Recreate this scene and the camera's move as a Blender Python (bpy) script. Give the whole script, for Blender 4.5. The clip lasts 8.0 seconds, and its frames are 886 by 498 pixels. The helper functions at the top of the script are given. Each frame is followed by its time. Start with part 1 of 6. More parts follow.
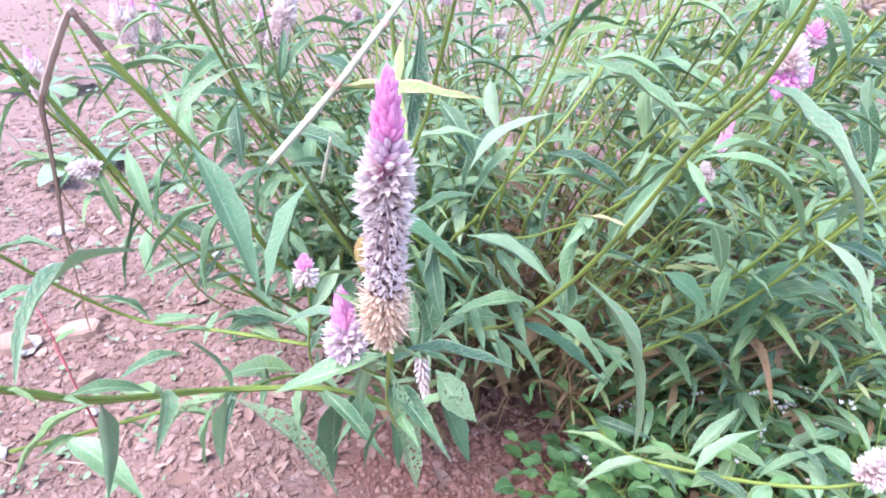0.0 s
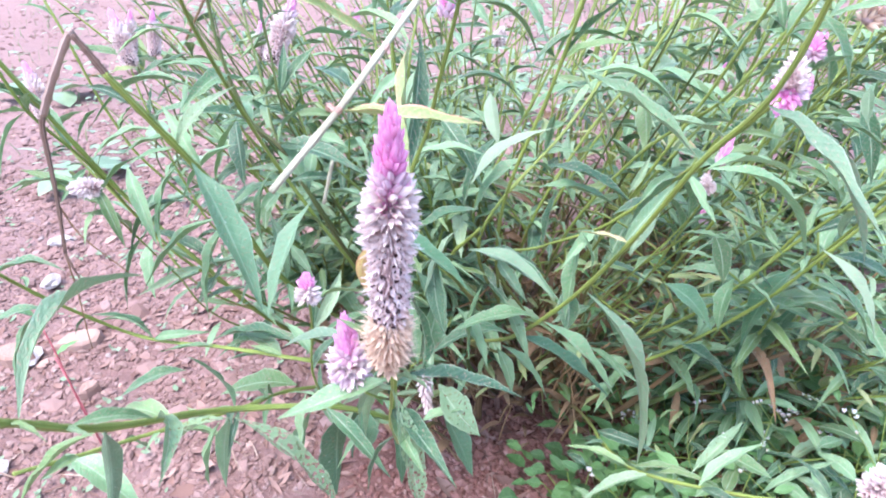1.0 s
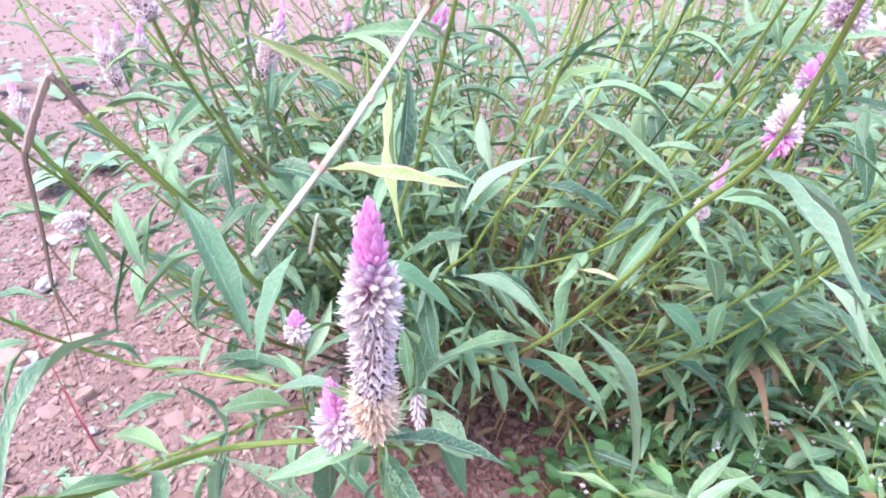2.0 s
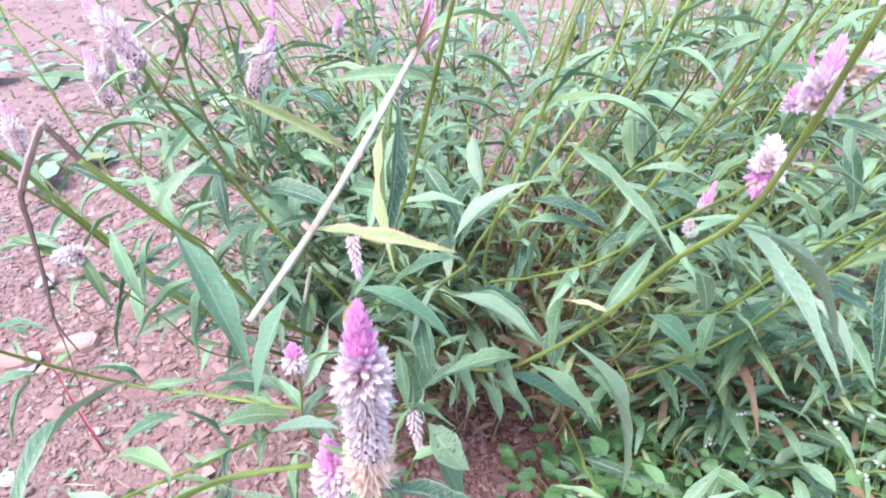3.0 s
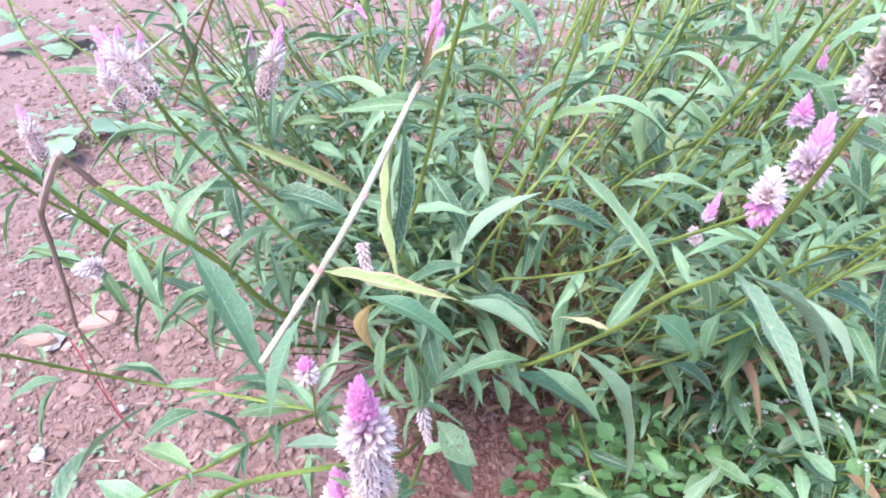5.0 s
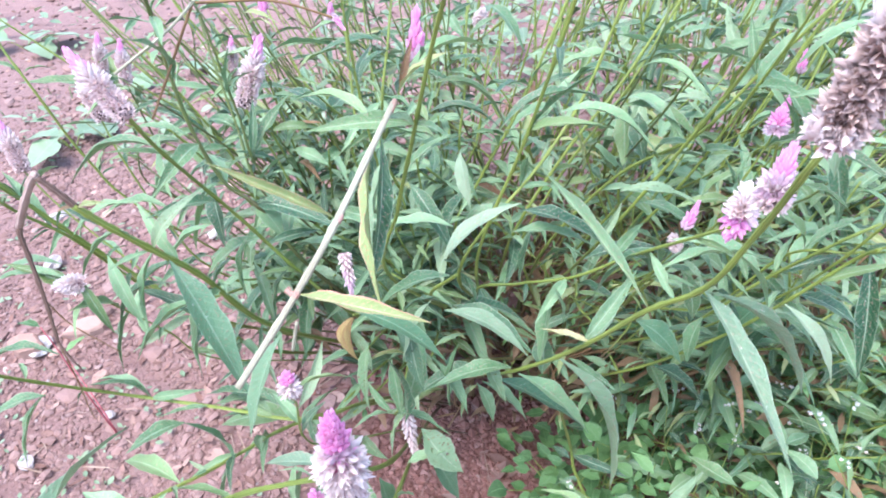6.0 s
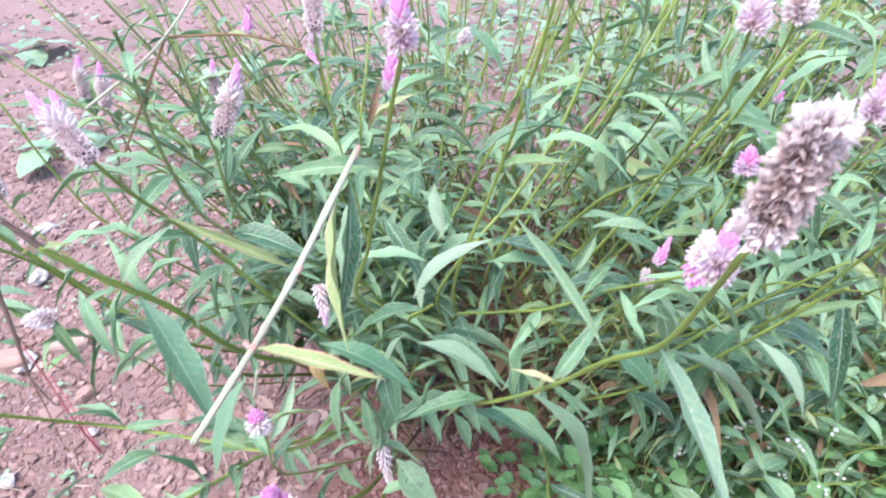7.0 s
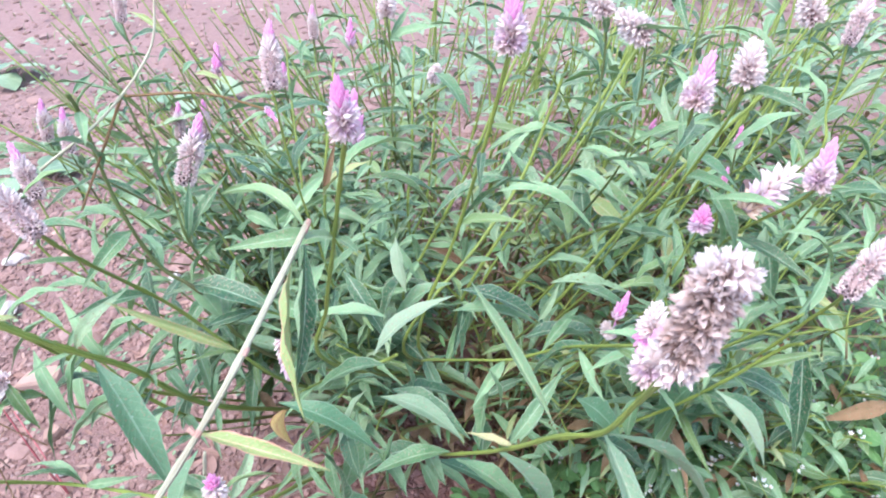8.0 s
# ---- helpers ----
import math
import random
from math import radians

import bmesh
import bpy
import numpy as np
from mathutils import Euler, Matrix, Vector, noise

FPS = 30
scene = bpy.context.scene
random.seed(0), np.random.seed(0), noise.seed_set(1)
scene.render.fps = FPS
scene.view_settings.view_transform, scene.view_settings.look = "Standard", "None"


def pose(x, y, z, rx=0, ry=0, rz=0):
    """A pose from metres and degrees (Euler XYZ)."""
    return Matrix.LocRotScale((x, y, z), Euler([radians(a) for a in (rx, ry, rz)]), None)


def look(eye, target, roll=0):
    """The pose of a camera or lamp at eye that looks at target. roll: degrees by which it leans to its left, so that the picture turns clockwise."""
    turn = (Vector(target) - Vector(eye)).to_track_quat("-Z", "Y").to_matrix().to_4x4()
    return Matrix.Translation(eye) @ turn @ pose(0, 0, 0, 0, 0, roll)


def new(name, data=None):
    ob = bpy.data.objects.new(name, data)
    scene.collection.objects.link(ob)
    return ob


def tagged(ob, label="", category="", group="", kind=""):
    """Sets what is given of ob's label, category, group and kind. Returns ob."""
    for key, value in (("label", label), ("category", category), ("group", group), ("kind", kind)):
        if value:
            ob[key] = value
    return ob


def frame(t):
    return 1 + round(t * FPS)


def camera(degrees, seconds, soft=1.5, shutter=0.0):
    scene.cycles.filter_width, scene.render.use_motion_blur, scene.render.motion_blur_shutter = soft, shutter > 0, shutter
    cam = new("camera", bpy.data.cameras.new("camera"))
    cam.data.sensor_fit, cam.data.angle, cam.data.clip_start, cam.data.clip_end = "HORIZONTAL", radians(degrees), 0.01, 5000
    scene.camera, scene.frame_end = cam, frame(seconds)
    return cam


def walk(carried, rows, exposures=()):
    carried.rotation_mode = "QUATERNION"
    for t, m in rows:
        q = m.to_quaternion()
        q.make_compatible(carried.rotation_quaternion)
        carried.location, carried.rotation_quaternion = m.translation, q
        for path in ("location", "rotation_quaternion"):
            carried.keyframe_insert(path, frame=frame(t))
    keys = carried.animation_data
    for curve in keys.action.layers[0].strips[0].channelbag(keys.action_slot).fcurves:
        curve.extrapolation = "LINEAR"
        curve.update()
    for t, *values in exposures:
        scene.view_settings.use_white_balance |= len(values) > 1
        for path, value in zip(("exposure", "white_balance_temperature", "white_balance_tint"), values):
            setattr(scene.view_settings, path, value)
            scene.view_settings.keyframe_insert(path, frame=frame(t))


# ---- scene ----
cam = camera(66.8, 8.0, 1.9, 0.6)
PATH = [
    (0, (0.0864, 0.0440, 0.8616), (0.0696, 1.4296, 0.0616), 0.2),
    (0.5, (0.0856, 0.0448, 0.8632), (0.0640, 1.4320, 0.0664), 0.2),
    (1, (0.0848, 0.0504, 0.8720), (0.0680, 1.4384, 0.0752), -0.3),
    (1.2, (0.0840, 0.0568, 0.8784), (0.0736, 1.4456, 0.0840), -0.0),
    (2.3, (0.0952, 0.0808, 0.9144), (0.0704, 1.4208, 0.0400), -1.3),
    (2.5, (0.0968, 0.0832, 0.9200), (0.0624, 1.4088, 0.0248), -1.8),
    (3, (0.0968, 0.0936, 0.9504), (0.0872, 1.4216, 0.0584), -1.6),
    (3.5, (0.0912, 0.0960, 0.9696), (0.0592, 1.4024, 0.0464), -1.7),
    (4, (0.0944, 0.0976, 0.9776), (0.0608, 1.3920, 0.0376), -1.9),
    (5.3, (0.1072, 0.1128, 1.0024), (0.0584, 1.3784, 0.0248), -2.9),
    (5.5, (0.1080, 0.1136, 1.0056), (0.0728, 1.3792, 0.0264), -2.6),
    (6, (0.1160, 0.1192, 1.0104), (0.0856, 1.3776, 0.0232), -3.0),
    (6.5, (0.1240, 0.1248, 1.0208), (0.0912, 1.3824, 0.0320), -2.8),
    (7, (0.1392, 0.1368, 1.0328), (0.1176, 1.4000, 0.0496), -2.5),
    (7.5, (0.1536, 0.1528, 1.0504), (0.1560, 1.4240, 0.0800), -2.2),
    (8, (0.1632, 0.1608, 1.0648), (0.1792, 1.4392, 0.1032), -2.0),
]
walk(cam, [(t, look(eye, target, roll)) for t, eye, target, roll in PATH], [(0, 2.32, 6040, 13), (2.5, 2.29, 6060, 15), (4, 2.19, 6080, 14), (6.5, 2.17, 6090, 11), (8, 2.07, 6180, 9)])

# ---- daylight: bright overcast sky ----
world = bpy.data.worlds.new("sky")
scene.world = world
world.use_nodes = True
wn = world.node_tree
sky = wn.nodes.new("ShaderNodeTexSky")
sky.sky_type = "NISHITA"
sky.sun_disc = False
sky.sun_elevation, sky.sun_rotation = radians(68), radians(225)
sky.air_density, sky.dust_density, sky.ozone_density = 1.0, 1.5, 1.5
wn.nodes["Background"].inputs["Strength"].default_value = 0.15
wn.links.new(sky.outputs[0], wn.nodes["Background"].inputs["Color"])
sun = new("sun", bpy.data.lights.new("sun", "SUN"))
sun.data.energy, sun.data.angle, sun.data.color = 1.5, radians(45), (1.0, 0.95, 0.9)
sun.matrix_world = look((-0.95, -0.95, 3.4), (0, 0, 0))


# ---- materials ----
def nodes_of(name, rough=0.6, spec=0.4):
    m = bpy.data.materials.new(name)
    m.use_nodes = True
    nt = m.node_tree
    b = nt.nodes["Principled BSDF"]
    b.inputs["Roughness"].default_value = rough
    b.inputs["Specular IOR Level"].default_value = spec
    return m, nt, b


def add(nt, kind, **values):
    n = nt.nodes.new(kind)
    for k, v in values.items():
        n.inputs[k].default_value = v
    return n


def ramp(nt, fac, stops):
    r = nt.nodes.new("ShaderNodeValToRGB")
    while len(r.color_ramp.elements) < len(stops):
        r.color_ramp.elements.new(0.5)
    for e, (p, c) in zip(r.color_ramp.elements, stops):
        e.position, e.color = p, (*c, 1)
    nt.links.new(fac, r.inputs[0])
    return r.outputs[0]


def mixed(nt, fac, a, b, blend="MIX"):
    m = nt.nodes.new("ShaderNodeMix")
    m.data_type, m.blend_type = "RGBA", blend
    for sock, v in ((m.inputs[0], fac), (m.inputs[6], a), (m.inputs[7], b)):
        if isinstance(v, (int, float)):
            sock.default_value = v
        elif isinstance(v, tuple):
            sock.default_value = (*v, 1)
        else:
            nt.links.new(v, sock)
    return m.outputs[2]


def maths(nt, op, a, b=0.0, c=None):
    m = nt.nodes.new("ShaderNodeMath")
    m.operation = op
    for sock, v in zip(m.inputs, (a, b, c)):
        if v is None:
            continue
        if isinstance(v, (int, float)):
            sock.default_value = v
        else:
            nt.links.new(v, sock)
    return m.outputs[0]


def bumped(nt, b, height, strength, distance):
    n = add(nt, "ShaderNodeBump", Strength=strength, Distance=distance)
    nt.links.new(height, n.inputs["Height"])
    nt.links.new(n.outputs[0], b.inputs["Normal"])


def leaf_material(name, dark, light, rib, spot, spots=0.35, holes=0.0, edge=None, rough=0.44, young=0.0):
    """A thin leaf: the blade runs along its own x, the midrib on y = 0."""
    m, nt, b = nodes_of(name, rough, 0.50)
    tc = nt.nodes.new("ShaderNodeTexCoord")
    info = nt.nodes.new("ShaderNodeObjectInfo")
    sep = nt.nodes.new("ShaderNodeSeparateXYZ")
    nt.links.new(tc.outputs["UV"], sep.inputs[0])
    x, y = sep.outputs[0], sep.outputs[1]
    b.inputs["Sheen Weight"].default_value, b.inputs["Sheen Roughness"].default_value = 0.03, 0.45
    side = maths(nt, "ABSOLUTE", maths(nt, "SUBTRACT", y, 0.5))
    geo = nt.nodes.new("ShaderNodeNewGeometry")
    own = maths(nt, "FRACT", maths(nt, "ADD", info.outputs["Random"], geo.outputs["Random Per Island"]))
    # per-leaf offset for the noises
    off = nt.nodes.new("ShaderNodeCombineXYZ")
    nt.links.new(maths(nt, "MULTIPLY", own, 40.0), off.inputs[0])
    nt.links.new(maths(nt, "MULTIPLY", own, 17.0), off.inputs[1])
    vec = nt.nodes.new("ShaderNodeVectorMath")
    nt.links.new(tc.outputs["UV"], vec.inputs[0])
    nt.links.new(off.outputs[0], vec.inputs[1])
    stretch = nt.nodes.new("ShaderNodeMapping")
    stretch.inputs["Scale"].default_value = (6.0, 1.0, 1.0)
    nt.links.new(vec.outputs[0], stretch.inputs[0])
    big = add(nt, "ShaderNodeTexNoise", Scale=1.3, Detail=4.0)
    fine = add(nt, "ShaderNodeTexNoise", Scale=9.0, Detail=3.0)
    for n in (big, fine):
        nt.links.new(stretch.outputs[0], n.inputs["Vector"])
    tone = maths(nt, "ADD", maths(nt, "MULTIPLY", own, 0.95), maths(nt, "MULTIPLY_ADD", big.outputs[0], 0.55, -0.20))
    middle = tuple(0.60 * p + 0.40 * q for p, q in zip(dark, light))
    colour = ramp(nt, tone, [(0.10, dark), (0.5, (middle[0] * 0.96, middle[1] * 1.05, middle[2] * 0.90)), (0.95, light)])
    # some leaves are fresher and yellower than the rest
    fresh = maths(nt, "FRACT", maths(nt, "MULTIPLY", own, 37.0))
    fresh = ramp(nt, fresh, [(0.70, (0, 0, 0)), (1.0, (young, young, young))])
    colour = mixed(nt, fresh, colour, (middle[0] * 1.7, middle[1] * 1.3, middle[2] * 0.7))
    # side veins slant forward from the midrib
    v = maths(nt, "SINE", maths(nt, "MULTIPLY", maths(nt, "SUBTRACT", x, maths(nt, "MULTIPLY", side, 0.22)), 95.0))
    vein = maths(nt, "MULTIPLY", maths(nt, "GREATER_THAN", v, 0.88), 0.17)
    colour = mixed(nt, vein, colour, rib)
    mid = maths(nt, "MULTIPLY", maths(nt, "LESS_THAN", side, 0.03), 0.65)
    colour = mixed(nt, mid, colour, rib)
    pale_edge = maths(nt, "MULTIPLY", maths(nt, "GREATER_THAN", maths(nt, "ADD", side, maths(nt, "MULTIPLY", fine.outputs[0], 0.05)), 0.485), 0.45)
    colour = mixed(nt, pale_edge, colour, rib)
    # silvery scuffs along the blade
    scuff = add(nt, "ShaderNodeTexNoise", Scale=2.6, Detail=4.0, Roughness=0.7)
    nt.links.new(stretch.outputs[0], scuff.inputs["Vector"])
    colour = mixed(nt, ramp(nt, scuff.outputs[0], [(0.56, (0, 0, 0)), (0.74, (0.14, 0.14, 0.14))]), colour, rib)
    if edge:
        rim = maths(nt, "MULTIPLY", maths(nt, "GREATER_THAN", maths(nt, "ADD", side, maths(nt, "MULTIPLY", fine.outputs[0], 0.12)), 0.5), 0.8)
        colour = mixed(nt, rim, colour, edge)
    start = holes - 0.03 if holes else 0.60
    gnawed = add(nt, "ShaderNodeTexNoise", Scale=6.0 if holes else 9.0, Detail=2.0)
    nt.links.new(stretch.outputs[0], gnawed.inputs["Vector"])
    spotted = ramp(nt, gnawed.outputs[0], [(start, (0, 0, 0)), (start + 0.03, (1, 1, 1))])
    specks = add(nt, "ShaderNodeTexVoronoi", Scale=4.5)
    nt.links.new(stretch.outputs[0], specks.inputs["Vector"])
    dots = ramp(nt, specks.outputs["Distance"], [(0.09, (1, 1, 1)), (0.15, (0, 0, 0))])
    dots = maths(nt, "MULTIPLY", dots, ramp(nt, fine.outputs[0], [(0.5, (0, 0, 0)), (0.56, (0.7, 0.7, 0.7))]))
    colour = mixed(nt, dots, colour, (0.58, 0.60, 0.55))
    colour = mixed(nt, maths(nt, "MULTIPLY", spotted, spots), colour, spot)
    nt.links.new(colour, b.inputs["Base Color"])
    rr = ramp(nt, fine.outputs[0], [(0.3, (rough - 0.08,) * 3), (0.7, (rough + 0.15,) * 3)])
    nt.links.new(rr, b.inputs["Roughness"])
    bumped(nt, b, maths(nt, "ADD", maths(nt, "MULTIPLY", v, 0.06), fine.outputs[0]), 0.55, 0.0018)
    glow = nt.nodes.new("ShaderNodeBsdfTranslucent")
    nt.links.new(mixed(nt, 0.5, colour, (light[0] * 1.3, light[1] * 1.3, light[2] * 0.8)), glow.inputs[0])
    mix = add(nt, "ShaderNodeMixShader", Fac=0.13)
    nt.links.new(b.outputs[0], mix.inputs[1])
    nt.links.new(glow.outputs[0], mix.inputs[2])
    end = mix.outputs[0]
    if holes:
        gap = nt.nodes.new("ShaderNodeBsdfTransparent")
        pick = ramp(nt, gnawed.outputs[0], [(holes, (0, 0, 0)), (holes + 0.004, (1, 1, 1))])
        cut = nt.nodes.new("ShaderNodeMixShader")
        nt.links.new(pick, cut.inputs[0])
        nt.links.new(end, cut.inputs[1])
        nt.links.new(gap.outputs[0], cut.inputs[2])
        end = cut.outputs[0]
    nt.links.new(end, nt.nodes["Material Output"].inputs[0])
    return m


LEAF = leaf_material("leaf_green", (0.012, 0.062, 0.027), (0.182, 0.308, 0.152), (0.33, 0.42, 0.28), (0.36, 0.22, 0.17), 0.6, 0, None, 0.38, 0.75)
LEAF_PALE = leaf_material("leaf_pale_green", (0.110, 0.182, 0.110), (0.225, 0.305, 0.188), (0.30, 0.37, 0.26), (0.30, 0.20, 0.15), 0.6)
LEAF_WORN = leaf_material("leaf_worn", (0.060, 0.130, 0.068), (0.212, 0.295, 0.165), (0.32, 0.39, 0.26), (0.24, 0.13, 0.06), 0.85, 0.63)
LEAF_DEEP = leaf_material("leaf_deep_green", (0.046, 0.118, 0.060), (0.110, 0.200, 0.108), (0.21, 0.31, 0.20), (0.24, 0.15, 0.10), 0.4, 0, None, 0.36)
LEAF_EATEN = leaf_material("leaf_insect_eaten", (0.15, 0.23, 0.12), (0.25, 0.33, 0.19), (0.34, 0.41, 0.27), (0.22, 0.10, 0.06), 0.9, 0.565)
LEAF_TORN = leaf_material("leaf_torn", (0.37, 0.34, 0.165), (0.46, 0.42, 0.24), (0.47, 0.42, 0.27), (0.28, 0.14, 0.09), 0.8, 0.62, (0.34, 0.19, 0.13), 0.7)
LEAF_YELLOW = leaf_material("leaf_yellowing", (0.17, 0.225, 0.08), (0.27, 0.315, 0.135), (0.37, 0.39, 0.22), (0.40, 0.20, 0.10), 0.7, 0, (0.42, 0.27, 0.18))
LEAF_PINK = leaf_material("leaf_blushed", (0.20, 0.26, 0.09), (0.30, 0.345, 0.15), (0.55, 0.40, 0.30), (0.50, 0.20, 0.16), 0.5, 0, (0.60, 0.25, 0.20))
LEAF_DYING = leaf_material("leaf_dying", (0.42, 0.29, 0.10), (0.54, 0.40, 0.17), (0.46, 0.20, 0.12), (0.36, 0.09, 0.06), 0.9, 0, (0.48, 0.15, 0.11))
LEAF_DRY = leaf_material("leaf_dry", (0.13, 0.070, 0.036), (0.28, 0.165, 0.095), (0.24, 0.145, 0.085), (0.14, 0.08, 0.05), 0.7, 0.64, None, 0.8)
LEAF_WEED = leaf_material("weed_leaf", (0.13, 0.20, 0.12), (0.24, 0.31, 0.20), (0.24, 0.32, 0.20), (0.30, 0.30, 0.2), 0.3)
LEAF_HERB = leaf_material("herb_leaf", (0.045, 0.115, 0.035), (0.13, 0.255, 0.085), (0.16, 0.28, 0.12), (0.20, 0.22, 0.10), 0.4)


def stem_material(name, base, streak, dark, rough=0.5, foot=None):
    m, nt, b = nodes_of(name, rough, 0.4)
    tc = nt.nodes.new("ShaderNodeTexCoord")
    sep = nt.nodes.new("ShaderNodeSeparateXYZ")
    nt.links.new(tc.outputs["UV"], sep.inputs[0])
    rib = maths(nt, "SINE", maths(nt, "MULTIPLY", sep.outputs[1], 44.0))
    grain = add(nt, "ShaderNodeTexNoise", Scale=90.0, Detail=4.0)
    slow = add(nt, "ShaderNodeTexNoise", Scale=14.0, Detail=2.0)
    for n in (grain, slow):
        nt.links.new(tc.outputs["Object"], n.inputs["Vector"])
    c = mixed(nt, maths(nt, "MULTIPLY_ADD", rib, 0.35, 0.4), base, streak)
    c = mixed(nt, ramp(nt, slow.outputs[0], [(0.45, (0, 0, 0)), (0.75, (0.6, 0.6, 0.6))]), c, dark)
    c = mixed(nt, maths(nt, "MULTIPLY", grain.outputs[0], 0.35), c, dark)
    if foot:
        # the old end of a stem turns woody brown
        c = mixed(nt, ramp(nt, maths(nt, "MULTIPLY_ADD", slow.outputs[0], 0.2, sep.outputs[0]), [(0.2, (0.9, 0.9, 0.9)), (0.45, (0, 0, 0))]), c, foot)
    nt.links.new(c, b.inputs["Base Color"])
    bumped(nt, b, maths(nt, "ADD", rib, grain.outputs[0]), 0.5, 0.0006)
    return m


STEM = stem_material("stem_green", (0.165, 0.225, 0.034), (0.32, 0.37, 0.09), (0.090, 0.125, 0.030), 0.45, (0.12, 0.075, 0.04))
STEM_DARK = stem_material("stem_dark", (0.085, 0.135, 0.035), (0.16, 0.21, 0.06), (0.09, 0.06, 0.03), 0.5, (0.10, 0.06, 0.035))
STEM_PALE = stem_material("stem_pale_dry", (0.34, 0.325, 0.225), (0.52, 0.52, 0.395), (0.20, 0.15, 0.10), 0.8)
STEM_JOINT = stem_material("stem_joint", (0.42, 0.24, 0.19), (0.55, 0.38, 0.32), (0.25, 0.13, 0.10), 0.7)
STEM_BROWN = stem_material("stem_brown_dry", (0.13, 0.072, 0.050), (0.25, 0.165, 0.13), (0.05, 0.028, 0.02), 0.8)
STEM_TAN = stem_material("stem_tan_dry", (0.40, 0.285, 0.240), (0.56, 0.44, 0.39), (0.20, 0.12, 0.095), 0.85)
STEM_RED = stem_material("stem_red", (0.36, 0.07, 0.09), (0.48, 0.14, 0.15), (0.22, 0.05, 0.06))
STEM_WOOD = stem_material("stem_woody", (0.17, 0.095, 0.04), (0.27, 0.17, 0.075), (0.08, 0.045, 0.025), 0.8)


def bract_material(name, base, tip, dark, see=0.25):
    m, nt, b = nodes_of(name, 0.55, 0.35)
    tc = nt.nodes.new("ShaderNodeTexCoord")
    sep = nt.nodes.new("ShaderNodeSeparateXYZ")
    nt.links.new(tc.outputs["UV"], sep.inputs[0])
    geo = nt.nodes.new("ShaderNodeNewGeometry")
    info = nt.nodes.new("ShaderNodeObjectInfo")
    vary = maths(nt, "FRACT", maths(nt, "ADD", geo.outputs["Random Per Island"], info.outputs["Random"]))
    c = ramp(nt, sep.outputs[0], [(0.0, dark), (0.3, base), (0.85, tip)])
    c = mixed(nt, maths(nt, "MULTIPLY", vary, 0.3), c, base)
    streak = maths(nt, "SINE", maths(nt, "MULTIPLY", sep.outputs[1], 30.0))
    c = mixed(nt, maths(nt, "MULTIPLY_ADD", streak, 0.06, 0.06), c, dark)
    nt.links.new(c, b.inputs["Base Color"])
    glow = nt.nodes.new("ShaderNodeBsdfTranslucent")
    nt.links.new(c, glow.inputs[0])
    mix = add(nt, "ShaderNodeMixShader", Fac=see)
    nt.links.new(b.outputs[0], mix.inputs[1])
    nt.links.new(glow.outputs[0], mix.inputs[2])
    nt.links.new(mix.outputs[0], nt.nodes["Material Output"].inputs[0])
    return m


PINK = bract_material("bract_pink", (0.80, 0.32, 0.60), (0.86, 0.48, 0.71), (0.78, 0.29, 0.54), 0.4)
BLUSH = bract_material("bract_blush", (0.70, 0.50, 0.60), (0.73, 0.60, 0.66), (0.66, 0.43, 0.53), 0.4)
WHITE = bract_material("bract_white", (0.69, 0.56, 0.545), (0.74, 0.655, 0.635), (0.58, 0.42, 0.41))
LILAC = bract_material("bract_lilac_grey", (0.66, 0.50, 0.49), (0.76, 0.64, 0.625), (0.42, 0.275, 0.265))
TAN = bract_material("bract_tan", (0.66, 0.47, 0.35), (0.76, 0.59, 0.46), (0.55, 0.36, 0.26))
SEED = bract_material("seed_dark", (0.05, 0.025, 0.03), (0.12, 0.07, 0.07), (0.02, 0.012, 0.014), 0.0)
HUSK = bract_material("bract_withered", (0.38, 0.25, 0.22), (0.58, 0.45, 0.42), (0.12, 0.065, 0.055), 0.15)
CORE = bract_material("spike_core", (0.44, 0.31, 0.31), (0.48, 0.35, 0.35), (0.36, 0.25, 0.24), 0.0)
ZONES = [PINK, BLUSH, WHITE, LILAC, TAN, SEED, HUSK, CORE]


